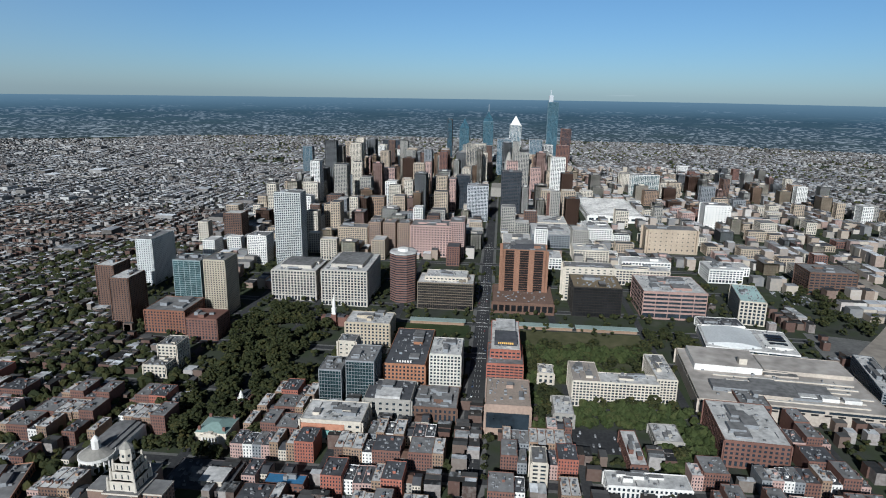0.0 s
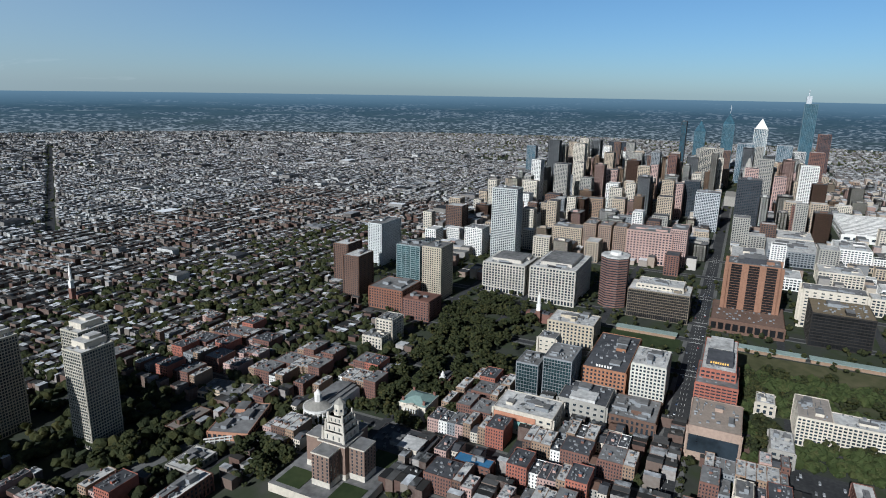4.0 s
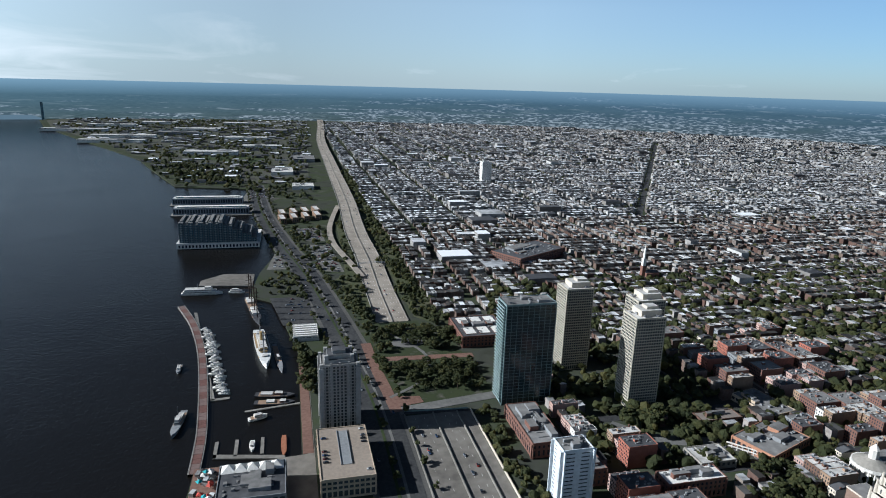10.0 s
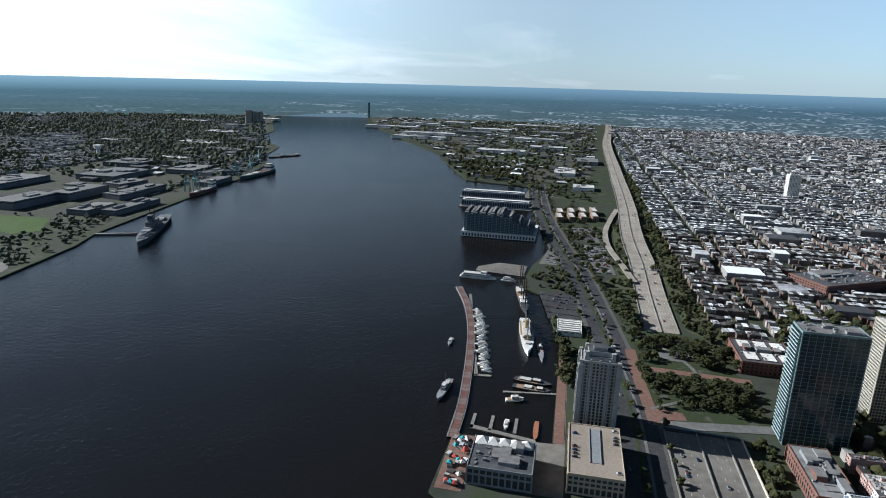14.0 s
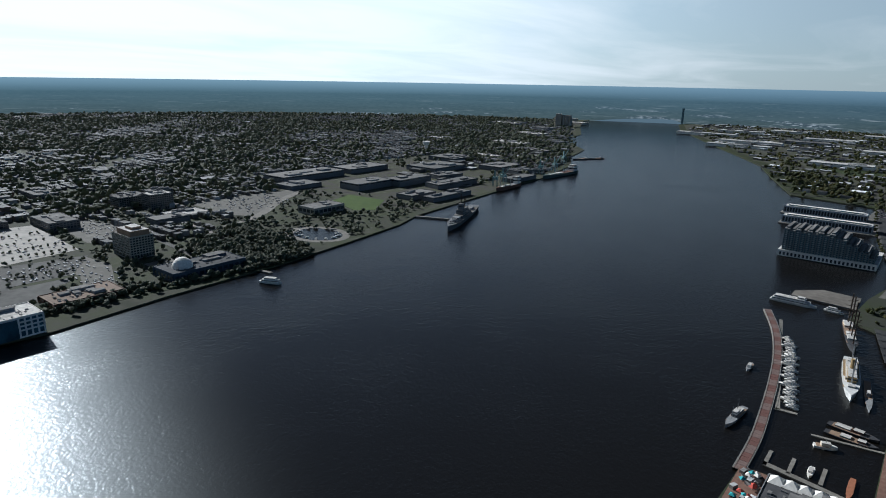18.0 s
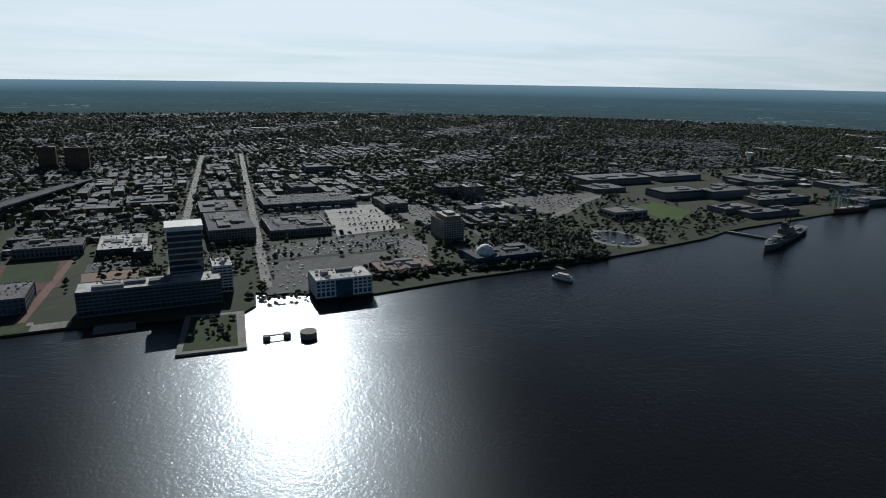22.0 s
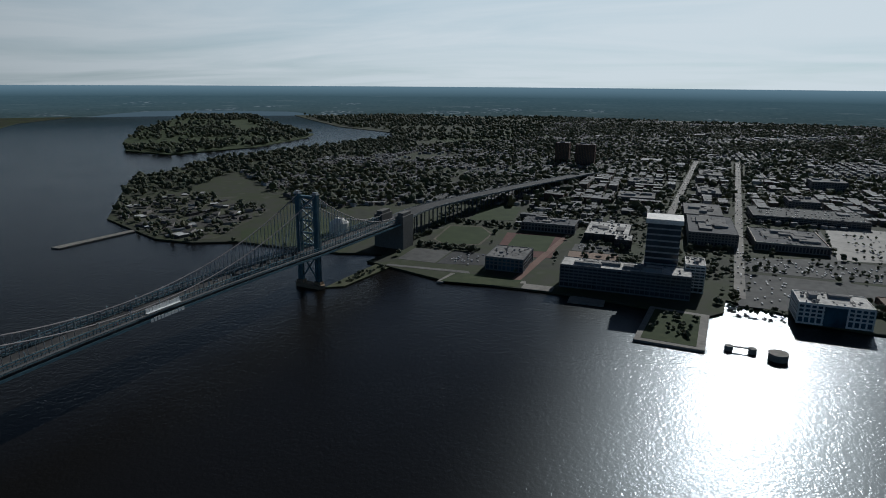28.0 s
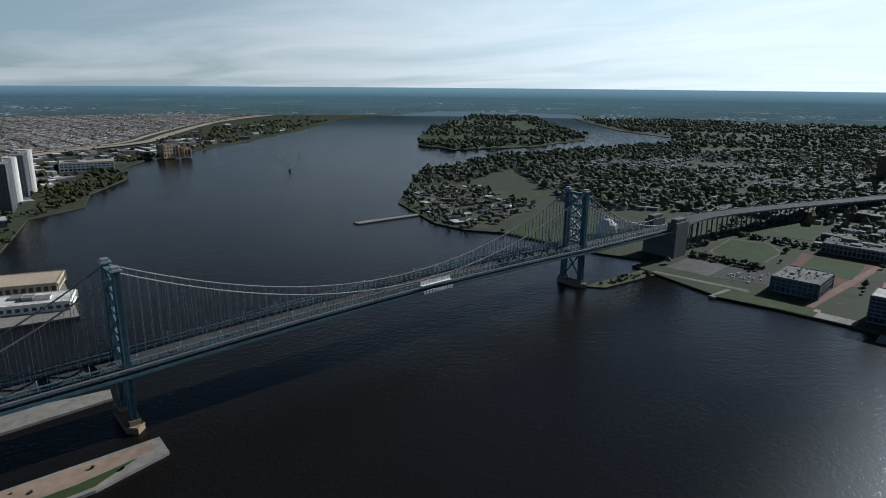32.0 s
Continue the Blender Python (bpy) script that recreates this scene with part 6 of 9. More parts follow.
slab("ball_field", [(972, 362), (1077, 370), (1091, 315), (1043, 285), (967, 285), (945, 332)], 2, GZ + 0.25, TURF, "green ball field")
slab("running_track", [(905, 246), (1066, 260), (1085, 166), (928, 158)], 2, GZ + 0.2, TRACK, "dull red running track")
slab("track_field", [(950, 237), (1060, 242), (1069, 175), (961, 172)], 2, GZ + 0.3, TURF, "green field inside the track")
slab("upper_field", [(1136, 357), (1276, 360), (1320, 330), (1297, 286), (1168, 273)], 2, GZ + 0.25, TURF, "green sports field")
slab("waterfront_lot", [(838, 374), (907, 373), (910, 312), (838, 314)], 2, GZ + 0.2, LOT, "grey waterfront parking lot")
slab("waterfront_lot_dark", [(836, 311), (913, 309), (913, 253), (852, 243)], 2, GZ + 0.21, ASPHALT, "dark waterfront parking lot")
slab("quay_walk", [(800, 376), (808, 376), (816, 256), (806, 250)], 2, GZ + 0.25, PAVE, "pale riverside walk beside the lots")
slab("sports_path", [(802, 190), (1104, 160), (1103, 150), (802, 178)], 2, GZ + 0.24, BRICKPAVE, "reddish path beside the track")
slab("quay_steps", [(769, 170), (790, 170), (790, 130), (769, 130)], 2, GZ + 0.3, CONCRETE, "pale concrete river steps")
slab("quay_lawn", [(760, 278), (806, 268), (806, 176), (772, 176)], 2, GZ + 0.22, GRASS, "strip of lawn along the quay")
slab("staff_lot", [(985, 136), (1030, 136), (1030, 68), (985, 68)], 2, GZ + 0.23, LOT, "grey parking lot between blocks")
slab("bridge_spit", [(684, 409), (713, 406), (815, 392), (800, 368), (697, 388)], -3, 1.4, VERGE, "low green spit of land beside the bridge pier")
slab("point_garden", [(648, 24), (643, -46), (752, -56), (760, 10)], -3, GZ + 0.1, CONCRETE, "paved rim of the waterfront garden point")
slab("point_lawn", [(655, 17), (650, -38), (745, -46), (752, 4)], 2, GZ + 0.3, GRASS, "lawn on the garden point")
slab("parking_lot", [(965, -115), (962, -327), (1050, -385), (1077, -247), (1037, -110)], 2, GZ + 0.2, LOT, "grey parking lot with tree rows")
slab("pale_parking_lot", [(1350, -290), (1333, -401), (1095, -390), (1076, -255)], 2, GZ + 0.22, PALE_LOT, "sunlit pale parking lot")
slab("front_lot", [(800, -90), (800, -170), (950, -330), (950, -110)], 2, GZ + 0.18, LOT, "grey parking lot near the shore")
slab("concert_lot", [(1313, -713), (1330, -745), (1307, -1001), (1270, -995), (1128, -775), (1085, -742), (1173, -706)], 2, GZ + 0.2, RIVER_LOT, "wide pale grey concert parking lot")
slab("boulevard_lot", [(1311, -493), (1218, -508), (1107, -472), (1128, -416), (1300, -430)], 2, GZ + 0.2, RIVER_LOT, "pale parking lot beside the boulevard")
slab("shore_lot", [(1040, -379), (970, -386), (875, -349), (860, -305), (950, -332), (960, -330), (1040, -370)], 2, GZ + 0.24, RIVER_LOT, "pale parking lot near the far shore")
slab("embankment", [(836, -232), (846, -295), (842, -378), (812, -450), (802, -548), (816, -640), (796, -640), (784, -548), (782, -450), (800, -375), (806, -300), (812, -240)], 2, GZ + 0.3, PARK_GROUND, "dark planted embankment along the far shore")
slab("boulevard_lawn", [(1143, -567), (1088, -573), (1040, -540), (1065, -520), (1120, -530)], 2, GZ + 0.2, VERGE, "small lawn beside the boulevard")
slab("concert_lawn", [(1120, -962), (1150, -1045), (1037, -1055), (973, -960), (1005, -925)], 2, GZ + 0.3, ramp_mat("bright_lawn", [(0.045, 0.078, 0.014), (0.06, 0.10, 0.018), (0.075, 0.115, 0.024)], 0.9, 0.05), "bright green concert lawn")
slab("riverside_yard", [(-60, -1950), (250, -1950), (380, -2250), (500, -2560), (880, -3240), (1290, -4000), (1480, -4520), (1400, -4850), (-150, -4850)], 2, GZ + 0.1, YARD, "grey-brown industrial riverside ground")
slab("port_yard", [(985, -1700), (1560, -1900), (2200, -3600), (2180, -4200), (1920, -3740), (1620, -3170), (1550, -2842), (1250, -2470), (1180, -2220), (1050, -1976)], 2, GZ + 0.1, YARD, "grey-brown port ground")
slab("industrial_yard", [(890, -1030), (1500, -900), (1560, -1900), (1045, -1960), (962, -1660), (944, -1468), (908, -1180)], 2, GZ + 0.1, YARD, "grey industrial yard")
slab("basin_promenade", [(895 + 68 * math.cos(a), -728 + 54 * math.sin(a)) for a in np.arange(0, 6.2, 0.3)], 2, GZ + 0.16, PALE_STREET, "pale promenade round the marina basin")
slab("harbour_water", [(893 + 52 * math.cos(a), -728 + 40 * math.sin(a)) for a in np.arange(0, 6.2, 0.3)], 2, GZ + 0.22, WATER, "small round marina basin")
road("boulevard", smooth_line([(1494, -569), (1322, -584), (1141, -604), (1010, -598), (963, -575), (935, -530), (930, -420)], 20), 18, "pale tree-lined riverside boulevard", PALE_STREET, GZ + 0.3)
road("boulevard_branch", smooth_line([(1060, -606), (1074, -684), (1112, -756), (1215, -890), (1261, -976)], 20), 20, "pale road to the concert lots", PALE_STREET, GZ + 0.28)
slab("ferry_dock", [(812, -518), (765, -525), (764, -531), (812, -525)], -3, 1.6, CONCRETE, "narrow concrete ferry dock")
slab("pond_far", [(3515, -399), (3837, -490), (3822, -591), (3600, -600), (3394, -514), (3407, -447)], 2, GZ + 0.2, POND, "bright far pond")
slab("far_reach", [(4300, -1250), (4850, -1500), (4850, -1430), (4350, -1180)], 2, GZ + 0.2, POND, "bright far creek")
slab("meadow_far", [(2500, 750), (3300, 500), (3600, 800), (2800, 1100)], 2, GZ + 0.2, GRASS, "pale far meadow")
slab("school_plaza", [(916, 134), (981, 139), (982, 63), (929, 61)], 2, GZ + 0.26, paint((0.24, 0.17, 0.13), 0.9), "tan paved plaza behind the offices")
slab("shore_promenade", [(757, 282), (800, 276), (800, 170), (790, 168), (785, 270), (757, 274)], -3, GZ + 0.1, CONCRETE, "pale concrete shore promenade edge")
slab("small_landing", [(742, 106), (742, 63), (764, 63), (764, 106)], -3, GZ - 0.4, CONCRETE, "small concrete river landing")
slab("point_yard", [(830, 700), (1080, 760), (1200, 1050), (1050, 1120), (900, 980), (815, 800)], 2, GZ + 0.15, YARD, "bare brown shore yard")
slab("point_grass", [(842, 480), (1010, 470), (1060, 640), (900, 700), (842, 655)], 2, GZ + 0.2, GRASS, "rough green shore ground")
slab("shore_pier", [(700, 905), (850, 880), (850, 866), (700, 888)], -3, 1.8, CONCRETE, "long low concrete shore pier")
for k in range(4):
    road("bank_street", [(830, -95 - 3 * k), (2370, -232 - 40 * k)] if k == 0 else [(900, 25 - 260 * (k - 1)), (2360, -100 - 260 * (k - 1))], 14 if k < 2 else 10, "long straight far bank street", PALE_STREET if k < 2 else LOT, GZ + 0.3)
slab("lawn_peninsula", [(413, -2640), (329, -2545), (136, -2380), (70, -2600), (200, -2650)], 2, GZ + 0.2, GRASS, "green shore field")
for i, (x, y, w, d, h, m) in enumerate(((780, -3395, 290, 60, 14, WHITE), (1100, -3755, 320, 60, 14, WHITE), (775, -3150, 280, 46, 14, WHITE), (300, -2690, 205, 60, 14, WHITE), (120, -2950, 150, 60, 12, WHITE), (200, -3350, 200, 70, 12, WHITE), (560, -3600, 200, 70, 14, GREY), (500, -3900, 250, 90, 12, WHITE), (100, -3850, 200, 120, 12, GREY), (1000, -4100, 250, 60, 14, WHITE), (-60, -2500, 80, 120, 12, GREY), (20, -2150, 70, 90, 10, WHITE), (-40, -1850, 60, 60, 10, WHITE), (250, -4400, 300, 80, 12, WHITE), (780, -4350, 200, 80, 14, WHITE))):
    B("long low riverside warehouse with pale roof", x, y, w, d, h, m, storey=h, bay=20, band=h * 0.8, pier=1, roof=ROOF_LIGHT if m is WHITE else ROOF_GREY, units=2, name="warehouse", group="riverside warehouses", **F)
for k in range(4):
    for j in range(2):
        B("brick townhouse row with pale front", 18 - 26 * k, -1400 - 60 * j - 12 * k, 12, 48, 11, BRICK_TAN, storey=3.5, bay=4, band=1.6, pier=1.8, roof=ROOF_LIGHT, units=0, name="townhouse_row", group="riverside townhouse rows", rz=8, **F)
N95 = smooth_line([(300, 2150), (634, 2418), (972, 2578), (1218, 2892), (1902, 3679), (2466, 4093)], 60)
road("road_highway_north", N95, 40, "pale raised highway along the northern shore", HIGHWAY, 9.0, 1.5)
road("road_highway_north_low", N95 - np.array([60, -60]), 20, "pale highway side lanes", HIGHWAY, 6.0, 1.5)

# ---- boats and the marina ----
def hull(L_, W_, H_, mat, name="hull", sheer=0.25):
    prof = [(-0.5, 0.72), (-0.3, 0.95), (0.0, 1.0), (0.22, 0.9), (0.38, 0.6), (0.5, 0.03)]
    bm = bmesh.new()
    rows_ = []
    for u, w in prof:
        z = H_ * (1 + sheer * max(0, u) * 2)
        rows_.append([bm.verts.new((u * L_, s * w * W_ / 2 * k, zz)) for s, k, zz in ((-1, 0.7, -0.5), (-1, 1, z), (1, 1, z), (1, 0.7, -0.5))])
    for a, b in zip(rows_, rows_[1:]):
        for i in range(3):
            bm.faces.new((a[i], a[i + 1], b[i + 1], b[i]))
    bm.faces.new(rows_[0])
    bm.faces.new(rows_[-1][::-1])
    bmesh.ops.recalc_face_normals(bm, faces=bm.faces)
    me = bpy.data.meshes.new(name)
    bm.to_mesh(me)
    bm.free()
    me.materials.append(mat)
    return me


SPAR = paint((0.085, 0.062, 0.048), 0.8)


def boat(label, x, y, rz, L_, W_, H_, mat, decks=(), masts=(), funnel=None, name="boat", group="", deckmat=None):
    ob = root(name, label, "boat" if L_ < 40 else "ship", x, y, 0.0, rz, group)
    part("hull", hull(L_, W_, H_, mat), ob)
    part("deck", boxes("deck", [(-0.04 * L_, 0, H_ - 0.1, 0.72 * L_, 0.84 * W_, 0.25, 0)], deckmat or BRICK_TAN), ob)
    for (u, lu, wu, z, h, m) in decks:
        part("deckhouse", boxes("deckhouse", [(u * L_, 0, H_ + z, lu * L_, wu * W_, h, 0)], [m, ROOF_GREY if m is E_GREY else ROOF_LIGHT]), ob)
        if L_ > 20:
            part("window_band", boxes("window_band", [(u * L_, 0, H_ + z + h * 0.45, lu * L_ + 0.1, wu * W_ + 0.1, h * 0.25, 0)], GLASS), ob)
    for u, h in masts:
        part("mast", boxes("mast", [(u * L_, 0, H_, 1.3 if L_ > 60 else 0.3, 1.3 if L_ > 60 else 0.3, h, 0)], SPAR if h > 30 and L_ > 60 else METAL), ob)
        if L_ > 60 and h > 30:
            for f in (0.3, 0.45, 0.6, 0.75, 0.88):
                part("yard", boxes("yard", [(u * L_, 0, H_ + h * f, 0.5, 22 * (1.15 - f), 0.5, 0)], SPAR), ob)
    if funnel:
        part("funnel", prism(funnel[1], 10, H_ + 4, H_ + 4 + funnel[2], funnel[3], "funnel"), ob, at=(funnel[0] * L_, 0, 0))
    return ob


OCHRE = paint((0.38, 0.27, 0.13), 0.75)
boat("four-masted dark-hulled sailing ship moored at the quay", 54, -838, 100.7, 105, 14, 5, DARK, ((-0.3, 0.2, 0.7, 0, 3, CREAM), (0.1, 0.25, 0.6, 0, 2.6, WHITE)), ((-0.35, 40), (-0.12, 44), (0.12, 44), (0.34, 40)), name="sailing_ship")
boat("old white-hulled cruiser with tan superstructure", 38, -706, 97, 105, 17, 6, paint((0.66, 0.65, 0.62)), ((-0.08, 0.46, 0.62, 0, 3, OCHRE), (-0.02, 0.22, 0.45, 3, 3, OCHRE), (0.16, 0.08, 0.45, 0, 7, OCHRE), (-0.33, 0.07, 0.4, 0, 4, WHITE), (0.30, 0.06, 0.35, 0, 2.6, WHITE)), ((-0.25, 26), (0.2, 28)), (-0.05, 2.2, 12, OCHRE), name="museum_ship", deckmat=paint((0.30, 0.22, 0.13)))
boat("grey submarine moored alongside the cruiser", 20, -680, 97, 80, 7, 2, GREY, ((0.05, 0.1, 0.4, 0, 4, GREY),), (), name="submarine")
boat("white three-deck dinner cruise ship", 131, -926, 178, 58, 14, 3, WHITE, ((-0.05, 0.8, 0.85, 0, 3.2, WHITE), (-0.08, 0.65, 0.8, 3.2, 3, WHITE), (0.15, 0.15, 0.5, 6.2, 2.6, WHITE)), ((-0.1, 14),), name="cruise_ship", deckmat=WHITE)
boat("white two-deck excursion boat", 82, -925, 170, 24, 7, 2, WHITE, ((-0.05, 0.7, 0.8, 0, 2.6, WHITE), (-0.1, 0.4, 0.7, 2.6, 2.2, WHITE)), (), name="excursion_boat", deckmat=WHITE)
boat("white passenger ferry with two decks", 727, -500, 205, 34, 10, 3, WHITE, ((0, 0.75, 0.85, 0, 3, WHITE), (0, 0.5, 0.7, 3, 2.8, WHITE)), ((0, 9),), name="ferry", deckmat=WHITE)
boat("grey naval vessel moored outside the walkway", 108, -548, 84, 46, 8, 3, GREY, ((-0.1, 0.4, 0.6, 0, 3, GREY), (0, 0.2, 0.5, 3, 2.6, WHITE)), ((-0.05, 16), (0.2, 12)), name="naval_vessel")
boat("small grey workboat beside the walkway", 125, -668, 90, 20, 6, 2, GREY, ((0, 0.4, 0.6, 0, 3, WHITE),), ((0.1, 7),), name="workboat")
boat("rusty flat barge with machinery", 22, -590, 170, 40, 11, 2, DARK, ((0.1, 0.2, 0.5, 0, 2.5, BRICK), (-0.2, 0.3, 0.6, 0, 1.5, GREY)), (), name="barge")
boat("dark flat barge with coloured crates", 22, -574, 174, 40, 10, 2, DARK, ((0.2, 0.15, 0.5, 0, 2, BRICK), (-0.1, 0.2, 0.6, 0, 1.5, COPPER)), (), name="barge")
boat("white and tan tug at its berth", 37, -547, 200, 18, 7, 2.4, WHITE, ((0, 0.4, 0.6, 0, 3, CREAM),), ((0, 6),), name="tugboat")
boat("white motor yacht at the short dock", 40, -499, 90, 16, 5, 2, WHITE, ((0, 0.4, 0.6, 0, 2, WHITE),), (), name="motor_yacht", deckmat=WHITE)
boat("orange-red floating barge by the dock", 13, -495, 90, 32, 5, 1.6, paint((0.33, 0.14, 0.08)), (), (), name="barge", deckmat=paint((0.33, 0.14, 0.08)))
boat("small tug under way on the river", 992, 1565, 244, 28, 9, 3, DARK, ((0.1, 0.35, 0.6, 0, 4, DARK), (0.12, 0.2, 0.5, 4, 3, WHITE)), ((0, 10),), name="tugboat")
FOAM = paint((0.085, 0.10, 0.105), 0.5, 0.5, 0.3)
for pts in ([(1000, 1580), (1045, 1665), (1110, 1790), (1190, 1950)], [(1002, 1578), (1066, 1655), (1170, 1790), (1280, 1960)]):
    tagged(new("boat_wake", ribbon(smooth_line(pts, 20), 7, 0.08, 0.06, FOAM, "boat_wake")), "faint pale wake behind the tug", "wake", "", "structure")
rb = random.Random(4)
mb = boat("white moored motor yacht", 110, -780, 165, 13, 4, 1.6, WHITE, ((-0.05, 0.45, 0.7, 0, 1.8, WHITE), (0, 0.2, 0.5, 1.8, 1.2, WHITE)), (), name="motor_yacht", group="yachts in the marina", deckmat=WHITE)
for k in range(27):
    f = (k + 1) / 28
    x, y = 112 - 36 * f + 8 * math.sin(k * 2.4) * 0.3, -782 + 186 * f
    c = copy_thing(mb, pose(x - 4, y, 0, 0, 0, 172 + rb.uniform(-6, 6)))
    sc = rb.uniform(0.7, 1.35)
    c.scale = (sc, sc, sc)
slab("marina_dock", [(132, -846), (128, -846), (80, -590), (84, -590)], -1, 0.8, CONCRETE, "narrow floating marina dock")
slab("marina_dock_end", [(84, -593), (66, -595), (66, -591), (84, -589)], -1, 0.8, CONCRETE, "narrow floating dock end")
slab("short_dock", [(72, -492), (12, -480), (12, -475), (72, -486)], -1, 1.0, CONCRETE, "short wooden dock")
for x in (69, 52, 30):
    slab("dock_finger", [(x, -512), (x + 3, -512), (x + 3, -486), (x, -486)], -1, 1.0, CONCRETE, "wooden dock finger")
slab("barge_dock", [(50, -560), (-3, -568), (-3, -571), (50, -563)], -1, 1.0, CONCRETE, "narrow barge dock")
WALK = smooth_line([(152, -872), (128, -803), (109, -722), (98, -649), (90, -578), (85, -520), (84, -465)], 7)
wk = root("floating_walkway", "curved marina walkway with red and grey paved squares", "walkway", 0, 0, 0)
part("walk_base", ribbon(WALK, 9.6, 1.8, 3.4, CONCRETE, "walk_base"), wk)
for i in range(len(WALK) - 1):
    a, b = WALK[i], WALK[i + 1]
    m = (a + b) / 2
    d = b - a
    part("paving_square", boxes("paving_square", [(0, 0, 0, float(np.linalg.norm(d)) * 0.96, 7.4, 0.25, 0)], paint((0.16, 0.085, 0.072)) if (i // 2) % 2 else paint((0.19, 0.135, 0.12))), wk, at=(m[0], m[1], 1.8)).rotation_euler = (0, 0, math.atan2(d[1], d[0]))
for o in (-4.6, 4.6):
    p = np.column_stack([WALK[:, 0] + o, WALK[:, 1], np.full(len(WALK), 2.9)])
    part("railing", ribbon(p, 0.15, 0, 0.2, METAL, "railing"), wk)
slab("pier_pavilion_deck", [(140, -985), (140, -960), (60, -950), (60, -1010), (108, -1016)], -2, 2.4, TRENCH, "concrete pier head by the ferry berth")
bs = boat("grey battleship museum moored at a jetty", 783, -1030, 113.4, 238, 32, 9, E_GREY, ((0.0, 0.32, 0.6, 0, 7, E_GREY), (0.04, 0.14, 0.45, 7, 9, E_GREY), (0.06, 0.06, 0.25, 16, 12, E_GREY), (-0.1, 0.08, 0.3, 7, 6, E_GREY)), ((0.06, 48), (-0.08, 34)), (0.0, 4, 16, E_GREY), name="battleship", deckmat=paint((0.16, 0.14, 0.12)))
for u in (0.22, 0.30, -0.28):
    tu = part("turret", boxes("turret", [(u * 238, 0, 9.2 + (3 if u == 0.22 else 0), 17, 14, 4, 0)], GREY), bs)
    for k in (-3, 0, 3):
        part("gun", boxes("gun", [(u * 238 + (15 if u > 0 else -15), k, 11 + (3 if u == 0.22 else 0), 20, 1.2, 1.2, 0)], GREY), tu)
slab("jetty", [(867, -972), (800, -1000), (798, -1006), (867, -980)], -3, 3.0, CONCRETE, "concrete jetty to the museum ship")
for i in range(9):
    boat("white boat in the round basin", 893 + 43 * math.cos(i * 0.5 + 0.2), -728 + 32 * math.sin(i * 0.5 + 0.2), i * 33, 11, 3.6, 1.5 + GZ, WHITE, ((0, 0.4, 0.6, 0, 1.4, WHITE),), (), group="boats in the round basin", deckmat=WHITE)
enc = root("work_enclosure", "white sheeting hung along the bridge truss for repair work", "sheeting", BA[0], BA[1], 0, BROT)
rw = random.Random(6)
SHEET = paint((0.82, 0.82, 0.80), 0.6, 0.1)
for i in range(10):
    s = 270 + 3.9 * i
    part("upper_sheet", boxes("upper_sheet", [(s, -HALF + 2.3, deck_z(s) + 4.4, rw.uniform(3.3, 3.85), 0.35, rw.uniform(3.4, 4.3), 0)], SHEET), enc)
    part("roof_sheet", boxes("roof_sheet", [(s, -HALF + 0.9, deck_z(s) + 4.1, 3.8, 3.0, 0.3, 0)], SHEET), enc)
    part("lower_sheet", boxes("lower_sheet", [(s, -HALF - 2.9, deck_z(s) - 3.6, rw.uniform(2.0, 3.6), 0.35, rw.uniform(2.6, 4.0), 0)], SHEET), enc)

# ---- port on the far bank ----
for x, y, rz, L_, c, dm in ((925, -1425, 94, 130, BRICK, GREY), (940, -1745, 88, 200, paint((0.10, 0.13, 0.12)), BRICK)):
    boat("large cargo ship moored at the port quay", x, y, rz, L_, L_ * 0.14, 9, c, ((-0.38, 0.12, 0.8, 0, 14, WHITE), (-0.38, 0.08, 0.6, 14, 5, CREAM), (0.05, 0.16, 0.6, 0, 2, GREY), (0.25, 0.16, 0.6, 0, 2, GREY)), ((-0.1, 22), (0.15, 22), (0.34, 18)), (-0.42, 3, 14, DARK), name="cargo_ship", group="cargo ships at the port", deckmat=dm)
for x, y in ((1085, -2170), (1050, -2230)):
    boat("dark flat barge off the port", x, y, 60, 70, 16, 4, DARK, ((-0.3, 0.1, 0.5, 0, 4, GREY),), (), name="barge", group="barges off the port")


def port_crane(x, y, rz, h):
    ob = root("harbour_crane", "tall pale green slewing harbour crane", "crane", x, y, GZ, rz, "harbour cranes")
    m = paint((0.20, 0.30, 0.29))
    for a in (-6, 6):
        for b in (-6, 6):
            part("leg", boxes("leg", [(a, b, 0, 1.4, 1.4, h * 0.45, 0)], m), ob)
    part("cab", boxes("cab", [(0, 0, h * 0.45, 14, 12, 7, 0)], m), ob)
    part("tower", boxes("tower", [(-2, 0, h * 0.45 + 7, 4, 4, h * 0.4, 0)], m), ob)
    part("jib", boxes("jib", [(0, 0, 0, 2, 2, h * 0.8, 0)], m), ob, at=(3, 0, h * 0.45 + 6)).rotation_euler = (0, radians(40), 0)


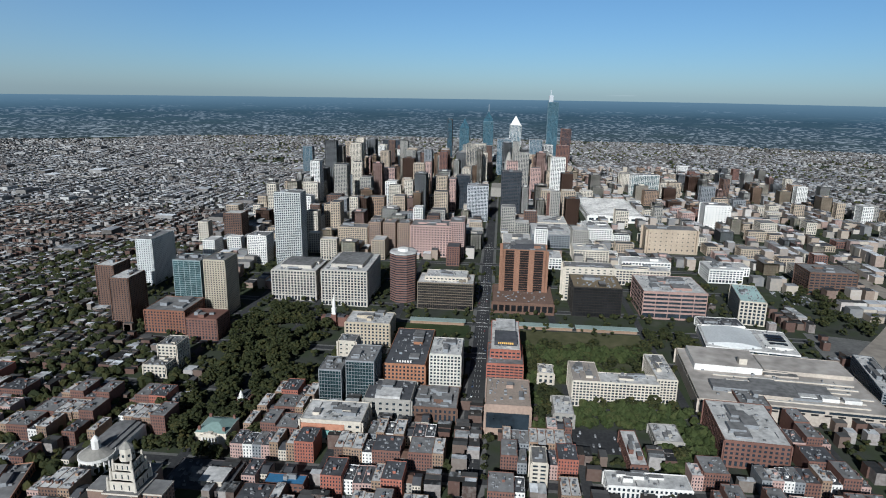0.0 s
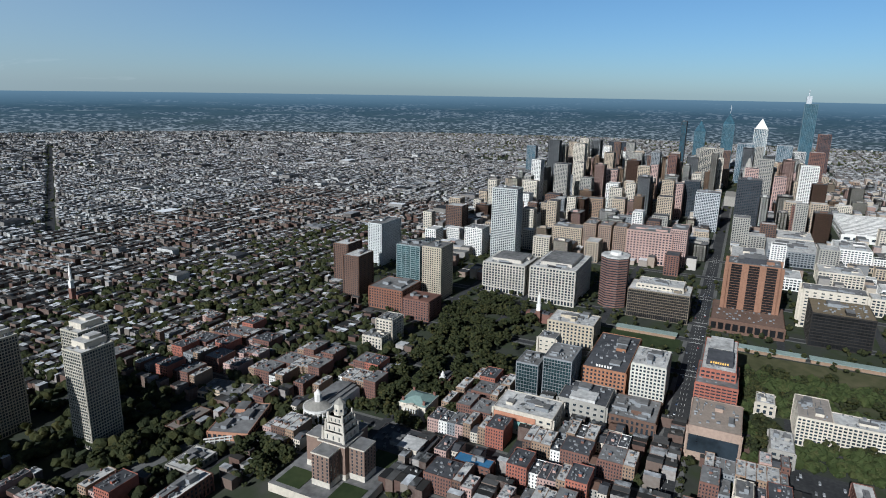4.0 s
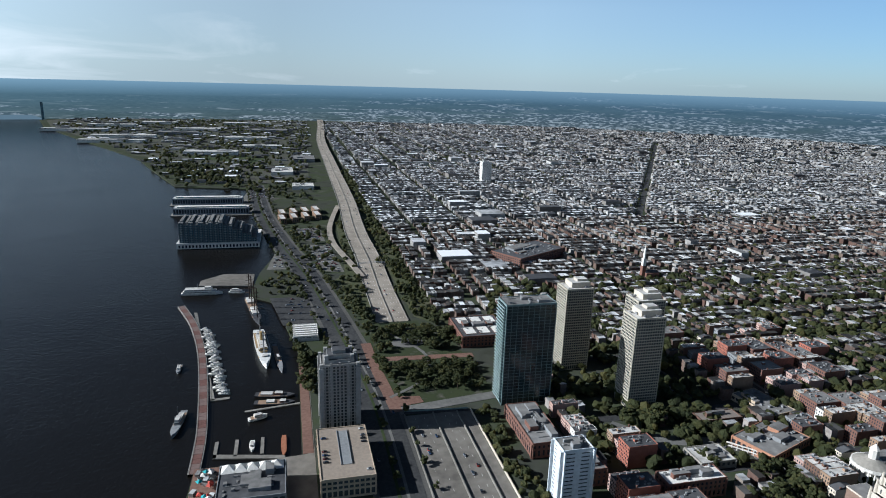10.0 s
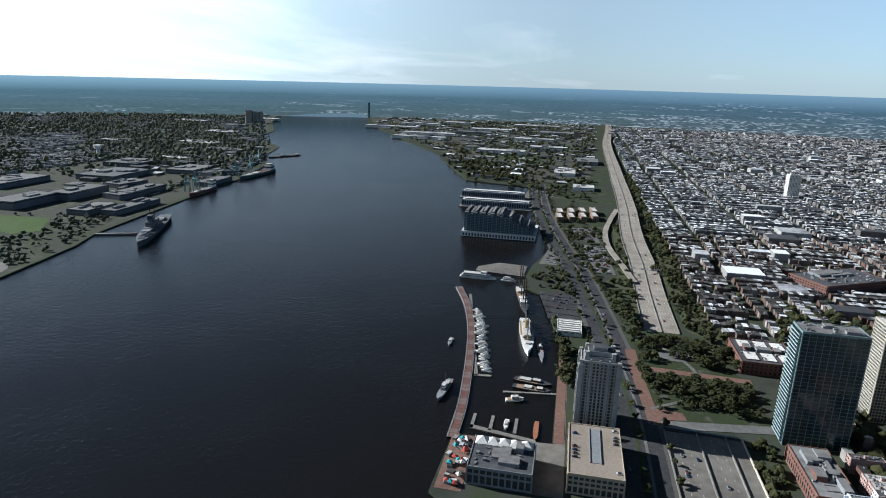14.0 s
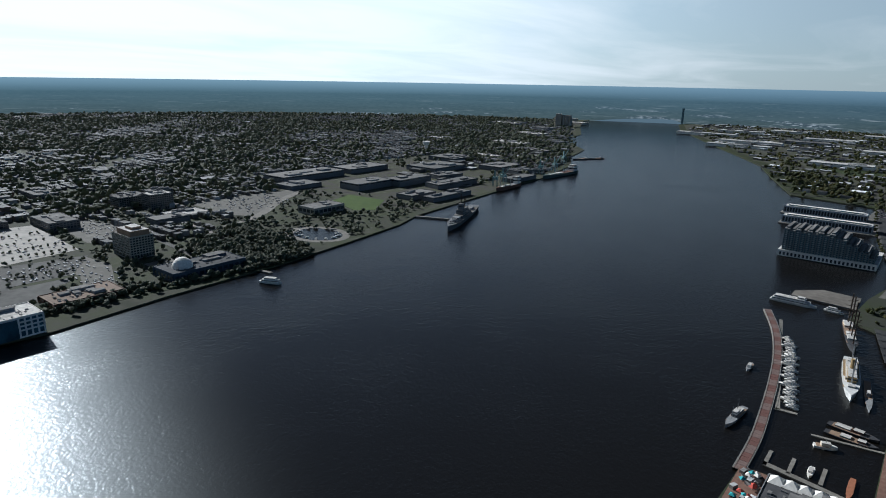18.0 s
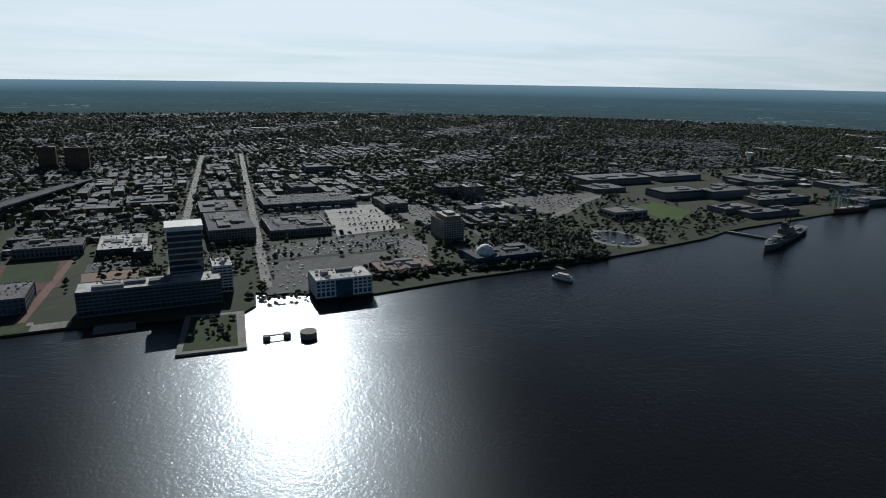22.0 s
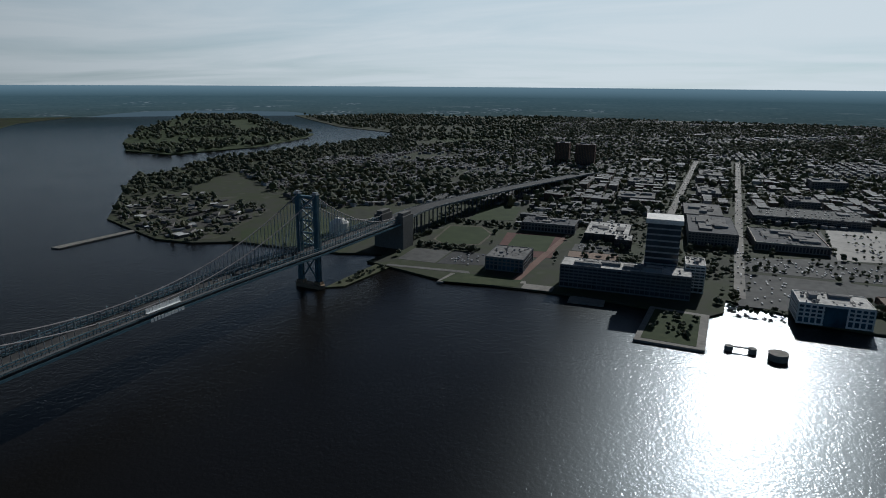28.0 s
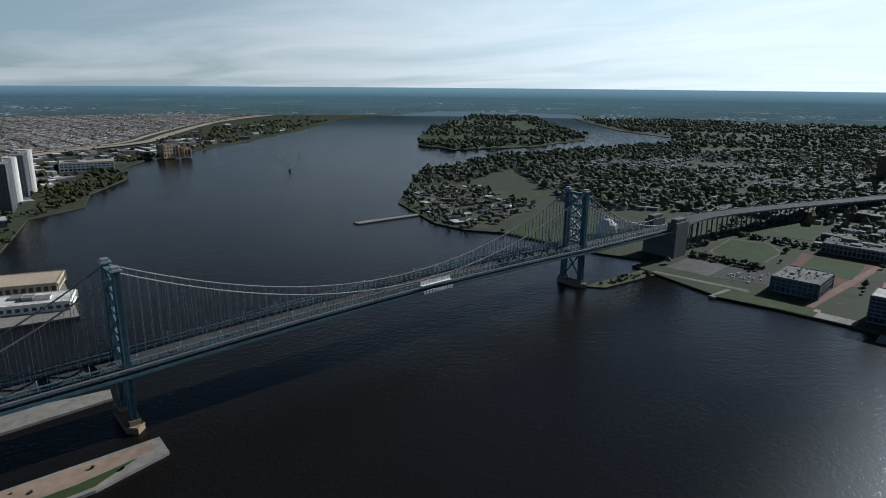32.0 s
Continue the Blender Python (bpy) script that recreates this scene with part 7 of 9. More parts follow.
for x, y, rz, h in ((965, -1420, 200, 42), (975, -1475, 170, 42), (985, -1700, 190, 48), (985, -1790, 160, 48), (1060, -1990, 150, 44)):
    port_crane(x, y, rz, h)
for x, y, w, d, h, m, rf in ((1058, -1300, 56, 70, 13, E_GREY, ROOF_GREY), (1160, -1440, 60, 90, 12, E_GREY, ROOF_GREY), (1360, -1945, 110, 46, 10, CREAM, ROOF_LIGHT), (1270, -1830, 90, 60, 12, E_GREY, ROOF_DARK), (1050, -1690, 60, 90, 12, E_GREY, ROOF_DARK), (1330, -2230, 160, 60, 12, E_GREY, ROOF_GREY), (1560, -2420, 180, 70, 12, CREAM, ROOF_LIGHT), (1450, -2620, 120, 60, 12, GREY, ROOF_DARK), (1740, -2900, 160, 90, 14, GREY, ROOF_LIGHT), (1900, -3300, 120, 80, 14, GREY, ROOF_GREY), (2000, -3900, 160, 80, 14, CREAM, ROOF_LIGHT), (2300, -3500, 220, 80, 12, GREY, ROOF_LIGHT), (1900, -2350, 160, 60, 10, GREY, ROOF_LIGHT), (2300, -4300, 200, 70, 12, CREAM, ROOF_LIGHT)):
    B("long low grey port warehouse", x, y, w, d, h, m, storey=h, bay=20, band=h * 0.8, pier=1, roof=rf, units=3, rz=-12, name="warehouse", group="port warehouses", **F)
silo = root("grain_silo", "tall grey bank of cement silos", "silo", 1960, -3650, GZ, 20)
for k in range(5):
    part("cylinder", prism(11, 14, 0, 62, STONE, "cylinder"), silo, at=(-44 + 22 * k, 0, 0))
part("head_house", boxes("head_house", [(30, 0, 0, 36, 30, 78, 0), (0, 0, 62, 100, 14, 9, 0)], STONE), silo)
clutter_later = [(1000, -1380), (1100, -1250), (1500, -1500), (1700, -2300), (2250, -3700), (2150, -4200), (1900, -3700), (1600, -3100), (1540, -2830), (1230, -2450), (1060, -2000), (985, -1700)]
# far southern bridge tower over the river bend
fbr = root("bridge_tower", "tall slim pale green steel bridge tower", "bridge", 1520, -4590, GZ, 0)
for k in (-12, 12):
    part("leg", boxes("leg", [(0, k, 0, 6, 5, 112, 0)], BRIDGE_BLUE), fbr)
for z in (20, 50, 80, 106):
    part("cross_beam", boxes("cross_beam", [(0, 0, z, 4, 22, 5, 0)], BRIDGE_BLUE), fbr)

# ---- cars ----
CARS = [paint((0.7, 0.7, 0.7), 0.35), paint((0.05, 0.05, 0.06), 0.35), paint((0.3, 0.31, 0.33), 0.35), paint((0.3, 0.05, 0.04), 0.35), paint((0.06, 0.1, 0.2), 0.35)]
CAR_T = []
for m in CARS:
    c = root("car", "small parked or waiting car", "car", 0, 0, -50, 0, "cars on roads and lots")
    part("body", boxes("body", [(0, 0, 0.35, 4.5, 1.8, 0.65, 0)], m), c)
    part("cabin", boxes("cabin", [(-0.2, 0, 1.0, 2.4, 1.6, 0.55, 0)], GLASS), c)
    CAR_T.append(c)
used = set()


def car(x, y, z, rz):
    i = rb.randrange(len(CAR_T))
    if i not in used:
        used.add(i)
        CAR_T[i].matrix_basis = pose(x, y, z, 0, 0, rz)
    else:
        copy_thing(CAR_T[i], pose(x, y, z, 0, 0, rz))


for k in range(80):
    i = rb.randrange(6, len(hz) - 1)
    a, d = hz[i], hz[i + 1] - hz[i]
    car(a[0] + rb.choice([-15, -11, -7, 7, 11, 15]), a[1] + rb.uniform(-15, 15), a[2] + 0.02, math.degrees(math.atan2(d[1], d[0])))
for k in range(9):
    car(rb.choice([-122, -117, -110, -139, -146]), rb.uniform(-515, -380), GZ + 0.13, 90)
for k in range(30):
    car(rb.uniform(-1150, -380), -19 + rb.choice([-7.5, -4.5, 4.5, 7.5]), GZ + 0.26, 0)
for k in range(26):
    i = rb.randrange(12, len(DEL) - 6)
    car(DEL[i][0] + rb.choice([-13, -9, 9, 13]), DEL[i][1], GZ + 0.25, 95)
for k in range(16):
    car(rb.uniform(-15, 10), -875 + 12 * rb.randrange(8), GZ + 0.22, 0)
for k in range(14):
    car(-54 + rb.choice([1, 34]), -478 + 5 * rb.randrange(13), GZ + 17.35, 0)
for k in range(24):
    s = rb.uniform(-150, SPAN + 200)
    px, py = BA + BD * s + BN * rb.choice([-12, -8, -4, 4, 8, 12])
    car(px, py, deck_z(s) + 0.03, BROT)
lotcars = [(rb.uniform(x0, x1), rb.uniform(y0, y1), GZ + 0.2, 4.4, 1.8, 1.4, 0) for x0, x1, y0, y1, n_ in ((970, 1040, -320, -130, 110), (1110, 1330, -390, -300, 70), (845, 905, 256, 300, 26), (1115, 1290, -500, -440, 90), (880, 1030, -375, -320, 70), (1150, 1300, -900, -730, 80), (1180, 1280, -900, -760, 60), (810, 940, -160, -110, 30), (-588, -548, 80, 126, 10), (1000, 1050, 60, 130, 40), (-1110, -1040, 480, 540, 60), (930, 1000, 1000, 900, 0)) for _ in range(n_)]
for (xa, ya), (xb, yb) in (((860, -98), (2340, -229)), ((920, 23), (2340, -98))):
    for k in range(120):
        f = rb.random()
        lotcars.append((xa + (xb - xa) * f, ya + (yb - ya) * f + rb.choice([-5.4, -2, 2, 5.4]), GZ + 0.3, 4.4, 1.8, 1.4, -5))
tagged(new("parked_cars", boxes("parked_cars", lotcars, ramp_mat("car_paints", [(0.03, 0.03, 0.03), (0.3, 0.3, 0.3), (0.4, 0.4, 0.4), (0.06, 0.07, 0.12)], 0.65, 0.5, rnd=0.9, island=True))), "many cars parked in far lots", "cars", "", "stuff")

hm = []
for i in range(0, len(hz) - 1):
    a, d = hz[i], hz[i + 1] - hz[i]
    L0 = float(np.linalg.norm(d[:2]))
    for o in (-17, -13, -9, -5, 5, 9, 13, 17):
        for f in (0.2, 0.7):
            hm.append((a[0] + d[0] * f + o, a[1] + d[1] * f, a[2] + d[2] * f + 0.02, 4.5, 0.25, 0.03, math.degrees(math.atan2(d[1], d[0]))))
for y in np.arange(-515, -310, 14):
    hm += [(x, y, GZ + 0.125, 0.2, 3.5, 0.02, 0) for x in (-109, -118, -139, -146)]
tagged(new("highway_lane_marks", boxes("highway_lane_marks", hm, WHITE)), "white lane dashes on the highway", "marking", "", "stuff")

# clutter on the brown shore yard and the northern shore
rc = np.random.RandomState(61)
def clutter(name, label, poly, cnt, wr, hr, seed_rot=40, roofs=ROOFS_OLD):
    p = np.asarray(poly, float)
    x, y = rc.uniform(p[:, 0].min(), p[:, 0].max(), cnt), rc.uniform(p[:, 1].min(), p[:, 1].max(), cnt)
    m = inside(x, y, poly)
    x, y = x[m], y[m]
    k = len(x)
    tagged(new(name, boxes(name, np.column_stack([x, y, np.full(k, GZ), rc.uniform(*wr, k), rc.uniform(*wr, k), rc.uniform(*hr, k), rc.uniform(-seed_rot, seed_rot, k)]), [WALLS, roofs], bottom=False)), label, "sheds", "", "stuff")


clutter("shore_yard_sheds", "low scattered sheds and scrap on the shore yard", [(830, 720), (1080, 770), (1190, 1040), (1050, 1100), (900, 970), (815, 810)], 130, (4, 26), (2, 6))
clutter("north_shore_sheds", "sheds and halls along the northern shore", [(330, 1660), (560, 1720), (760, 2050), (1050, 2260), (1340, 2450), (1900, 2900), (1750, 3350), (1150, 2780), (900, 2480), (560, 2350), (430, 2000)], 190, (14, 50), (5, 12), 20, ROOFS)
clutter("waterfront_sheds", "small buildings by the northern piers", [(30, 560), (100, 1000), (190, 1120), (280, 1330), (0, 1400), (-300, 1300), (-300, 560)], 160, (14, 45), (7, 18), 10, ROOFS)
clutter("port_sheds", "sheds, stacks and yards of the far port", clutter_later, 420, (10, 46), (3, 9), 30)
clutter("quay_kiosks", "small stalls and crates on the quays", [(82, -400), (66, -400), (66, -468), (82, -468)], 26, (2, 6), (1.5, 3.5), 30)

for k in range(16):
    cp = root("canopy", "small peaked red or teal festival canopy", "canopy", 66 + 14 * rb.random(), -398 - 68 * rb.random(), GZ + 0.2, rb.uniform(0, 90), "festival canopies")
    part("pole", boxes("pole", [(0, 0, 0, 0.3, 0.3, 3, 0)], METAL), cp)
    part("cloth", prism(3.2, 4, 2.6, 4.4, (paint((0.45, 0.08, 0.06)), paint((0.05, 0.32, 0.34)), WHITE)[k % 3], "cloth", 45, 0.2), cp)

# ---- houses near by ----
def house(w, d, n, wall, roofkind, seed):
    """A terrace house facing +x: walls, one row of windows a storey, roof, chimney."""
    r = random.Random(seed)
    h = n * 3.3 + 0.8
    ob = root("town_house", "narrow brick town house with small windows", "house", 0, 0, -80, 0, "old quarter houses")
    part("wall", boxes("wall", [(0, 0, 0, d, w, h, 0)], wall), ob)
    rows_ = []
    m = max(2, int(w / 2.4))
    for k in range(n):
        for i in range(m):
            y = -w / 2 + (i + 0.5) * w / m
            rows_ += [(s * (d / 2), y, 1.0 + 3.3 * k, 0.16, 1.05, 1.7, 0) for s in (1, -1)]
    tagged(part("window_glazing", boxes("window_glazing", rows_, GLASS), ob), kind="stuff")
    if roofkind == "flat":
        part("roof", boxes("roof", [(0, 0, h - 0.3, d - 0.6, w - 0.5, 0.42, 0)], r.choice([ROOF_LIGHT, ROOF_DARK, ROOF_LIGHT, ROOF_GREY, ROOF_DARK, ROOF_GREY])), ob)
        part("parapet", boxes("parapet", [(d / 2 - 0.15, 0, h - 0.2, 0.35, w + 0.1, 0.9, 0), (-d / 2 + 0.15, 0, h - 0.2, 0.35, w + 0.1, 0.5, 0), (0, w / 2 - 0.15, h - 0.2, d, 0.3, 0.6, 0), (0, -w / 2 + 0.15, h - 0.2, d, 0.3, 0.6, 0)], wall), ob)
        part("roof_hatch", boxes("roof_hatch", [(r.uniform(-.25, .25) * d, r.uniform(-.2, .2) * w, h + 0.1, 3.2, 2.6, 2.4, 0)], [wall, METAL]), ob)
        tagged(part("roof_gear", boxes("roof_gear", [(r.uniform(-.4, .4) * d, r.uniform(-.36, .36) * w, h + 0.1, r.uniform(.8, 2.6), r.uniform(.8, 2.2), r.uniform(.5, 1.5), 0) for _ in range(int(3 + d * w / 50))], [GREY, ROOF_GREY]), ob), kind="stuff")
    else:
        e = 2.6
        v = [(-d / 2, -w / 2, h), (d / 2, -w / 2, h), (d / 2, w / 2, h), (-d / 2, w / 2, h), (0, -w / 2, h + e), (0, w / 2, h + e)]
        bm = bmesh.new()
        vs = [bm.verts.new(p) for p in v]
        for f in ((0, 3, 5, 4), (1, 4, 5, 2), (0, 4, 1), (2, 5, 3)):
            bm.faces.new([vs[i] for i in f])
        bmesh.ops.recalc_face_normals(bm, faces=bm.faces)
        me = bpy.data.meshes.new("roof")
        bm.to_mesh(me)
        bm.free()
        me.materials.append(r.choice([ROOF_DARK, ROOF_GREY, BROWN]))
        part("roof", me, ob)
    part("chimney", boxes("chimney", [(d * 0.25, w / 2 - 0.5, h - 0.5, 1.3, 0.8, 3.0, 0)], BRICK), ob)
    ob["size"] = (d, w)
    return ob


rh = random.Random(21)
KINDS = []
HW = [BRICK, PINK, BRICK_TAN, BRICK, CREAM, RED, WHITE, BROWN, PINK, BRICK, STONE, GREY]
for i in range(16):
    KINDS.append(house((7, 8, 10, 13, 7.5, 18, 9, 8, 12, 22, 7, 8.5, 15, 10, 8, 26)[i], (20, 26, 28, 24, 18, 27, 22, 30, 26, 28, 16, 24, 28, 20, 26, 27)[i], (4, 4, 5, 4, 3, 6, 4, 5, 4, 5, 3, 4, 6, 4, 5, 5)[i], HW[i % len(HW)], "gable" if i in (4, 10) else "flat", i))
taken = set()


def put_house(x, y, rz, i):
    k = KINDS[i]
    d, w = k["size"]
    wx, wy = (d, w) if rz in (0, 180) else (w, d)
    if any(abs(x - q[0]) < (wx + q[2]) / 2 - 0.8 and abs(y - q[1]) < (wy + q[3]) / 2 - 0.8 for q in FOOT):
        return False
    FOOT.append((x, y, wx + 0.1, wy + 0.1))
    if i in taken:
        copy_thing(k, pose(x, y, GZ, 0, 0, rz))
    else:
        taken.add(i)
        k.matrix_basis = pose(x, y, GZ, 0, 0, rz)
    return True


for hx, hy in ((-300, -462), (-320, -442), (-343, -432), (-367, -424), (-400, -405), (-425, -385)):
    FOOT.append((hx, hy, 18, 14))
# keep the streets open
for x in NS:
    FOOT.append((x, -100, 13, 1300))
FOOT.append((-900, -19, 1200, 34))
for y in (-150, -285, -385, -480, -610, 86, 213, 330):
    FOOT.append((-800, y, 1100, 11))
placed = 0


def terrace(front, y0, y1, rz, limit, fill):
    """Houses wall to wall behind a street front, with a few gaps."""
    global placed
    y = y0
    while y < y1:
        i = rh.randrange(len(KINDS))
        d, w = KINDS[i]["size"]
        if rh.random() > fill:
            y += rh.uniform(6, 16)
            continue
        if placed < limit:
            placed += put_house(front - (d / 2 if rz == 0 else -d / 2) + rh.uniform(-0.5, 0.5), y + w / 2, rz, i)
        y += w + 0.02


for front, rz in ((-410, 0), (-477, 180), (-497, 0), (-554, 180), (-564, 0), (-622, 180)):
    terrace(front, -240, 330, rz, 165, 0.96)
for front, rz in ((-240, 0), (-296, 180), (-410, 0), (-477, 180), (-497, 0), (-554, 180), (-564, 0), (-622, 180)):
    terrace(front, -650, -330, rz, 225, 0.85)

# ---- dense rows as stuff ----
def scatter_rows(name, label, poly, skip, step, seed, gap=0.12, hs=(6.5, 11), gx=128.0, gy=105.0, depth=11.5, keep=1.0, lanes_n=6, roofs=None, walls=None, lines=()):
    """Rows of joined houses in blocks between streets; some blocks run east-west."""
    r = np.random.RandomState(seed)
    p = np.asarray(poly, float)
    x0, y0, x1, y1 = *p.min(0), *p.max(0)
    rows_ = []
    for bx in np.arange(math.floor(x0 / gx) * gx, x1, gx):
        for by in np.arange(math.floor(y0 / gy) * gy, y1, gy):
            turn = r.rand() < 0.78
            gap_b = min(0.9, gap * r.choice([0.2, 0.4, 0.6, 0.9, 1.4, 2.6]))
            lx_, ly_ = (gx, gy) if not turn else (gy, gx)
            w_ = (lx_ - 14) / lanes_n
            for k in range(lanes_n):
                c = 7 + (k + 0.5) * w_ + (2.1 if k % 2 else -2.1)
                s = 6 + step / 2 + np.arange(int((ly_ - 12) / step)) * step
                ok = r.rand(len(s)) > gap_b
                base = r.uniform(*hs)
                for q, o in zip(s, ok):
                    if o:
                        h = base + r.uniform(-0.6, 0.8)
                        dd = min(depth * r.uniform(.75, 1.2), w_ * 0.92)
                        off = r.uniform(-.9, .9)
                        if not turn:
                            rows_.append((bx + c + off, by + q, GZ - 0.2, dd, step * 0.98, h, 0))
                        else:
                            rows_.append((bx + q, by + c + off, GZ - 0.2, step * 0.98, dd, h, 0))
    a = np.array(rows_)
    m = inside(a[:, 0], a[:, 1], poly)
    for s in skip:
        m &= ~inside(a[:, 0], a[:, 1], s)
    for q in FOOT:
        if x0 < q[0] < x1 and y0 < q[1] < y1:
            m &= ~((np.abs(a[:, 0] - q[0]) < (a[:, 3] + q[2]) / 2) & (np.abs(a[:, 1] - q[1]) < (a[:, 4] + q[3]) / 2))
    for (xa, ya), (xb, yb), w_ in lines:
        d = np.array((xb - xa, yb - ya))
        u = d / np.linalg.norm(d)
        px, py = a[:, 0] - xa, a[:, 1] - ya
        m &= ~((np.abs(px * u[1] - py * u[0]) < w_) & (px * u[0] + py * u[1] > -10) & (px * u[0] + py * u[1] < np.linalg.norm(d) + 10))
    m &= r.rand(len(a)) < keep
    a = a[m]
    roofs = roofs or ROOFS
    ob = new(name, boxes(name, a, [walls or WALLS, roofs], bottom=False))
    tagged(ob, label, "houses", "", "stuff")
    # small roof boxes break up the flat roofs
    k = a[r.rand(len(a)) < 0.2]
    bx_ = np.column_stack([k[:, 0] + r.uniform(-.25, .25, len(k)) * k[:, 3], k[:, 1] + r.uniform(-.25, .25, len(k)) * k[:, 4], k[:, 2] + k[:, 5] - 0.1, r.uniform(1.2, 3.2, len(k)), r.uniform(1.2, 3.2, len(k)), r.uniform(0.8, 2.0, len(k)), np.zeros(len(k))])
    ob2 = new(name + "_roof_boxes", boxes(name, bx_, [WALLS, roofs], bottom=False))
    tagged(ob2, "small roof boxes and hatches on the house rows", "roof boxes", "", "stuff")
    return a


_bm = bmesh.new()
bmesh.ops.create_icosphere(_bm, subdivisions=1, radius=1.0)
ICO_V = np.array([v.co[:] for v in _bm.verts])
ICO_F = np.array([[v.index for v in f.verts] for f in _bm.faces])
_bm.free()


def clumps(name, pts, mat, seed=1):
    """Uneven leaf clumps: rows of x, y, z, radius, height."""
    a = np.asarray(pts, float)
    r = np.random.RandomState(seed)
    n = len(a)
    v = ICO_V[None] * (1 + r.uniform(-.35, .35, (n, len(ICO_V), 1)))
    th = r.uniform(0, 6.28, n)
    c, s = np.cos(th)[:, None], np.sin(th)[:, None]
    x = v[..., 0] * c - v[..., 1] * s
    y = v[..., 0] * s + v[..., 1] * c
    v = np.stack([x * a[:, None, 3] + a[:, None, 0], y * a[:, None, 3] + a[:, None, 1], v[..., 2] * a[:, None, 4] + a[:, None, 2]], -1).reshape(-1, 3)
    q = (ICO_F[None] + len(ICO_V) * np.arange(n)[:, None, None]).reshape(-1, 3)
    return mesh_of(name, v, q, mat)


def spots(poly, count, r, skip=()):
    p = np.asarray(poly, float)
    x, y = r.uniform(p[:, 0].min(), p[:, 0].max(), count), r.uniform(p[:, 1].min(), p[:, 1].max(), count)
    m = inside(x, y, poly)
    for s in skip:
        m &= ~inside(x, y, s)
    if count > 3000:
        g_ = np.sin(x / 190 + 1.3 * np.sin(y / 310)) + np.sin(y / 230 + 1.7 * np.sin(x / 270)) + np.sin((x + y) / 97)
        m &= g_ > r.uniform(-2.2, 1.6, len(x))
    return x[m], y[m]


def woods(name, label, poly, count, rad, seed, skip=(), z=GZ, per=3, leaves=None):
    """Far trees, each of a few uneven clumps."""
    r = np.random.RandomState(seed)
    x, y = spots(poly, count, r, skip)
    rr_ = r.uniform(*rad, len(x))
    rows_ = []
    for k in range(per):
        f = r.uniform(0.5, 0.85, len(x)) if per > 1 else np.ones(len(x))
        rk = rr_ * f
        rows_.append(np.column_stack([x + r.uniform(-.55, .55, len(x)) * rr_, y + r.uniform(-.55, .55, len(x)) * rr_, z + rr_ * r.uniform(0.7, 1.3, len(x)), rk, rk * r.uniform(0.7, 1.1, len(x))]))
    ob = new(name, clumps(name, np.concatenate(rows_), leaves or FOLIAGE, seed))
    return tagged(ob, label, "trees", "", "stuff")


# ---- trees near by ----
BARK = ramp_mat("bark", [(0.05, 0.04, 0.03), (0.09, 0.07, 0.05), (0.12, 0.10, 0.08)], 0.95, 1.5)


def tree_kind(seed, h, r):
    rg = np.random.RandomState(seed)
    bm = bmesh.new()
    bmesh.ops.create_cone(bm, segments=7, radius1=0.5, radius2=0.2, depth=h * 0.55, cap_ends=True, matrix=Matrix.Translation((0, 0, h * 0.275)))
    for k in range(5):
        a = k * 1.26 + rg.uniform(-.3, .3)
        m = Matrix.Translation((math.cos(a) * r * 0.3, math.sin(a) * r * 0.3, h * 0.55)) @ Matrix.Rotation(a, 4, "Z") @ Matrix.Rotation(0.7, 4, "Y")
        bmesh.ops.create_cone(bm, segments=5, radius1=0.2, radius2=0.07, depth=r * 0.9, cap_ends=True, matrix=m)
    ob = root("tree", "broad leafy dark green tree", "tree", 0, 0, -120, 0, "trees in the parks and streets")
    me = bpy.data.meshes.new("trunk")
    bm.to_mesh(me)
    bm.free()
    me.materials.append(BARK)
    part("trunk", me, ob)
    n = 62
    u, v_, w = rg.uniform(0, 6.283, n), rg.uniform(-0.75, 1, n), rg.uniform(0.45, 1.0, n) ** 0.6
    s = np.sqrt(1 - v_**2)
    pts = np.column_stack([np.cos(u) * s * r * w * rg.uniform(.8, 1.1, n), np.sin(u) * s * r * w * rg.uniform(.8, 1.1, n), h * 0.62 + v_ * w * h * 0.36, rg.uniform(.16, .31, n) * r, rg.uniform(.12, .22, n) * r])
    part("crown", clumps("crown", pts, FOLIAGE, seed), ob)
    return ob


TREES = [tree_kind(i, hh, r_) for i, (hh, r_) in enumerate(((15, 6.5), (18, 7.5), (13, 5.5), (20, 8.5), (11, 5), (16, 8)))]
tused = set()
tcount = 0


def plant(x, y, sc=1.0, z=GZ):
    global tcount
    tcount += 1
    i = rh.randrange(len(TREES))
    m = pose(x, y, z, 0, 0, rh.uniform(0, 360))
    if i in tused:
        c = copy_thing(TREES[i], m)
    else:
        tused.add(i)
        c = TREES[i]
        c.matrix_basis = m
    s = sc * rh.uniform(0.8, 1.15)
    c.scale = (s, s, s * rh.uniform(0.9, 1.1))


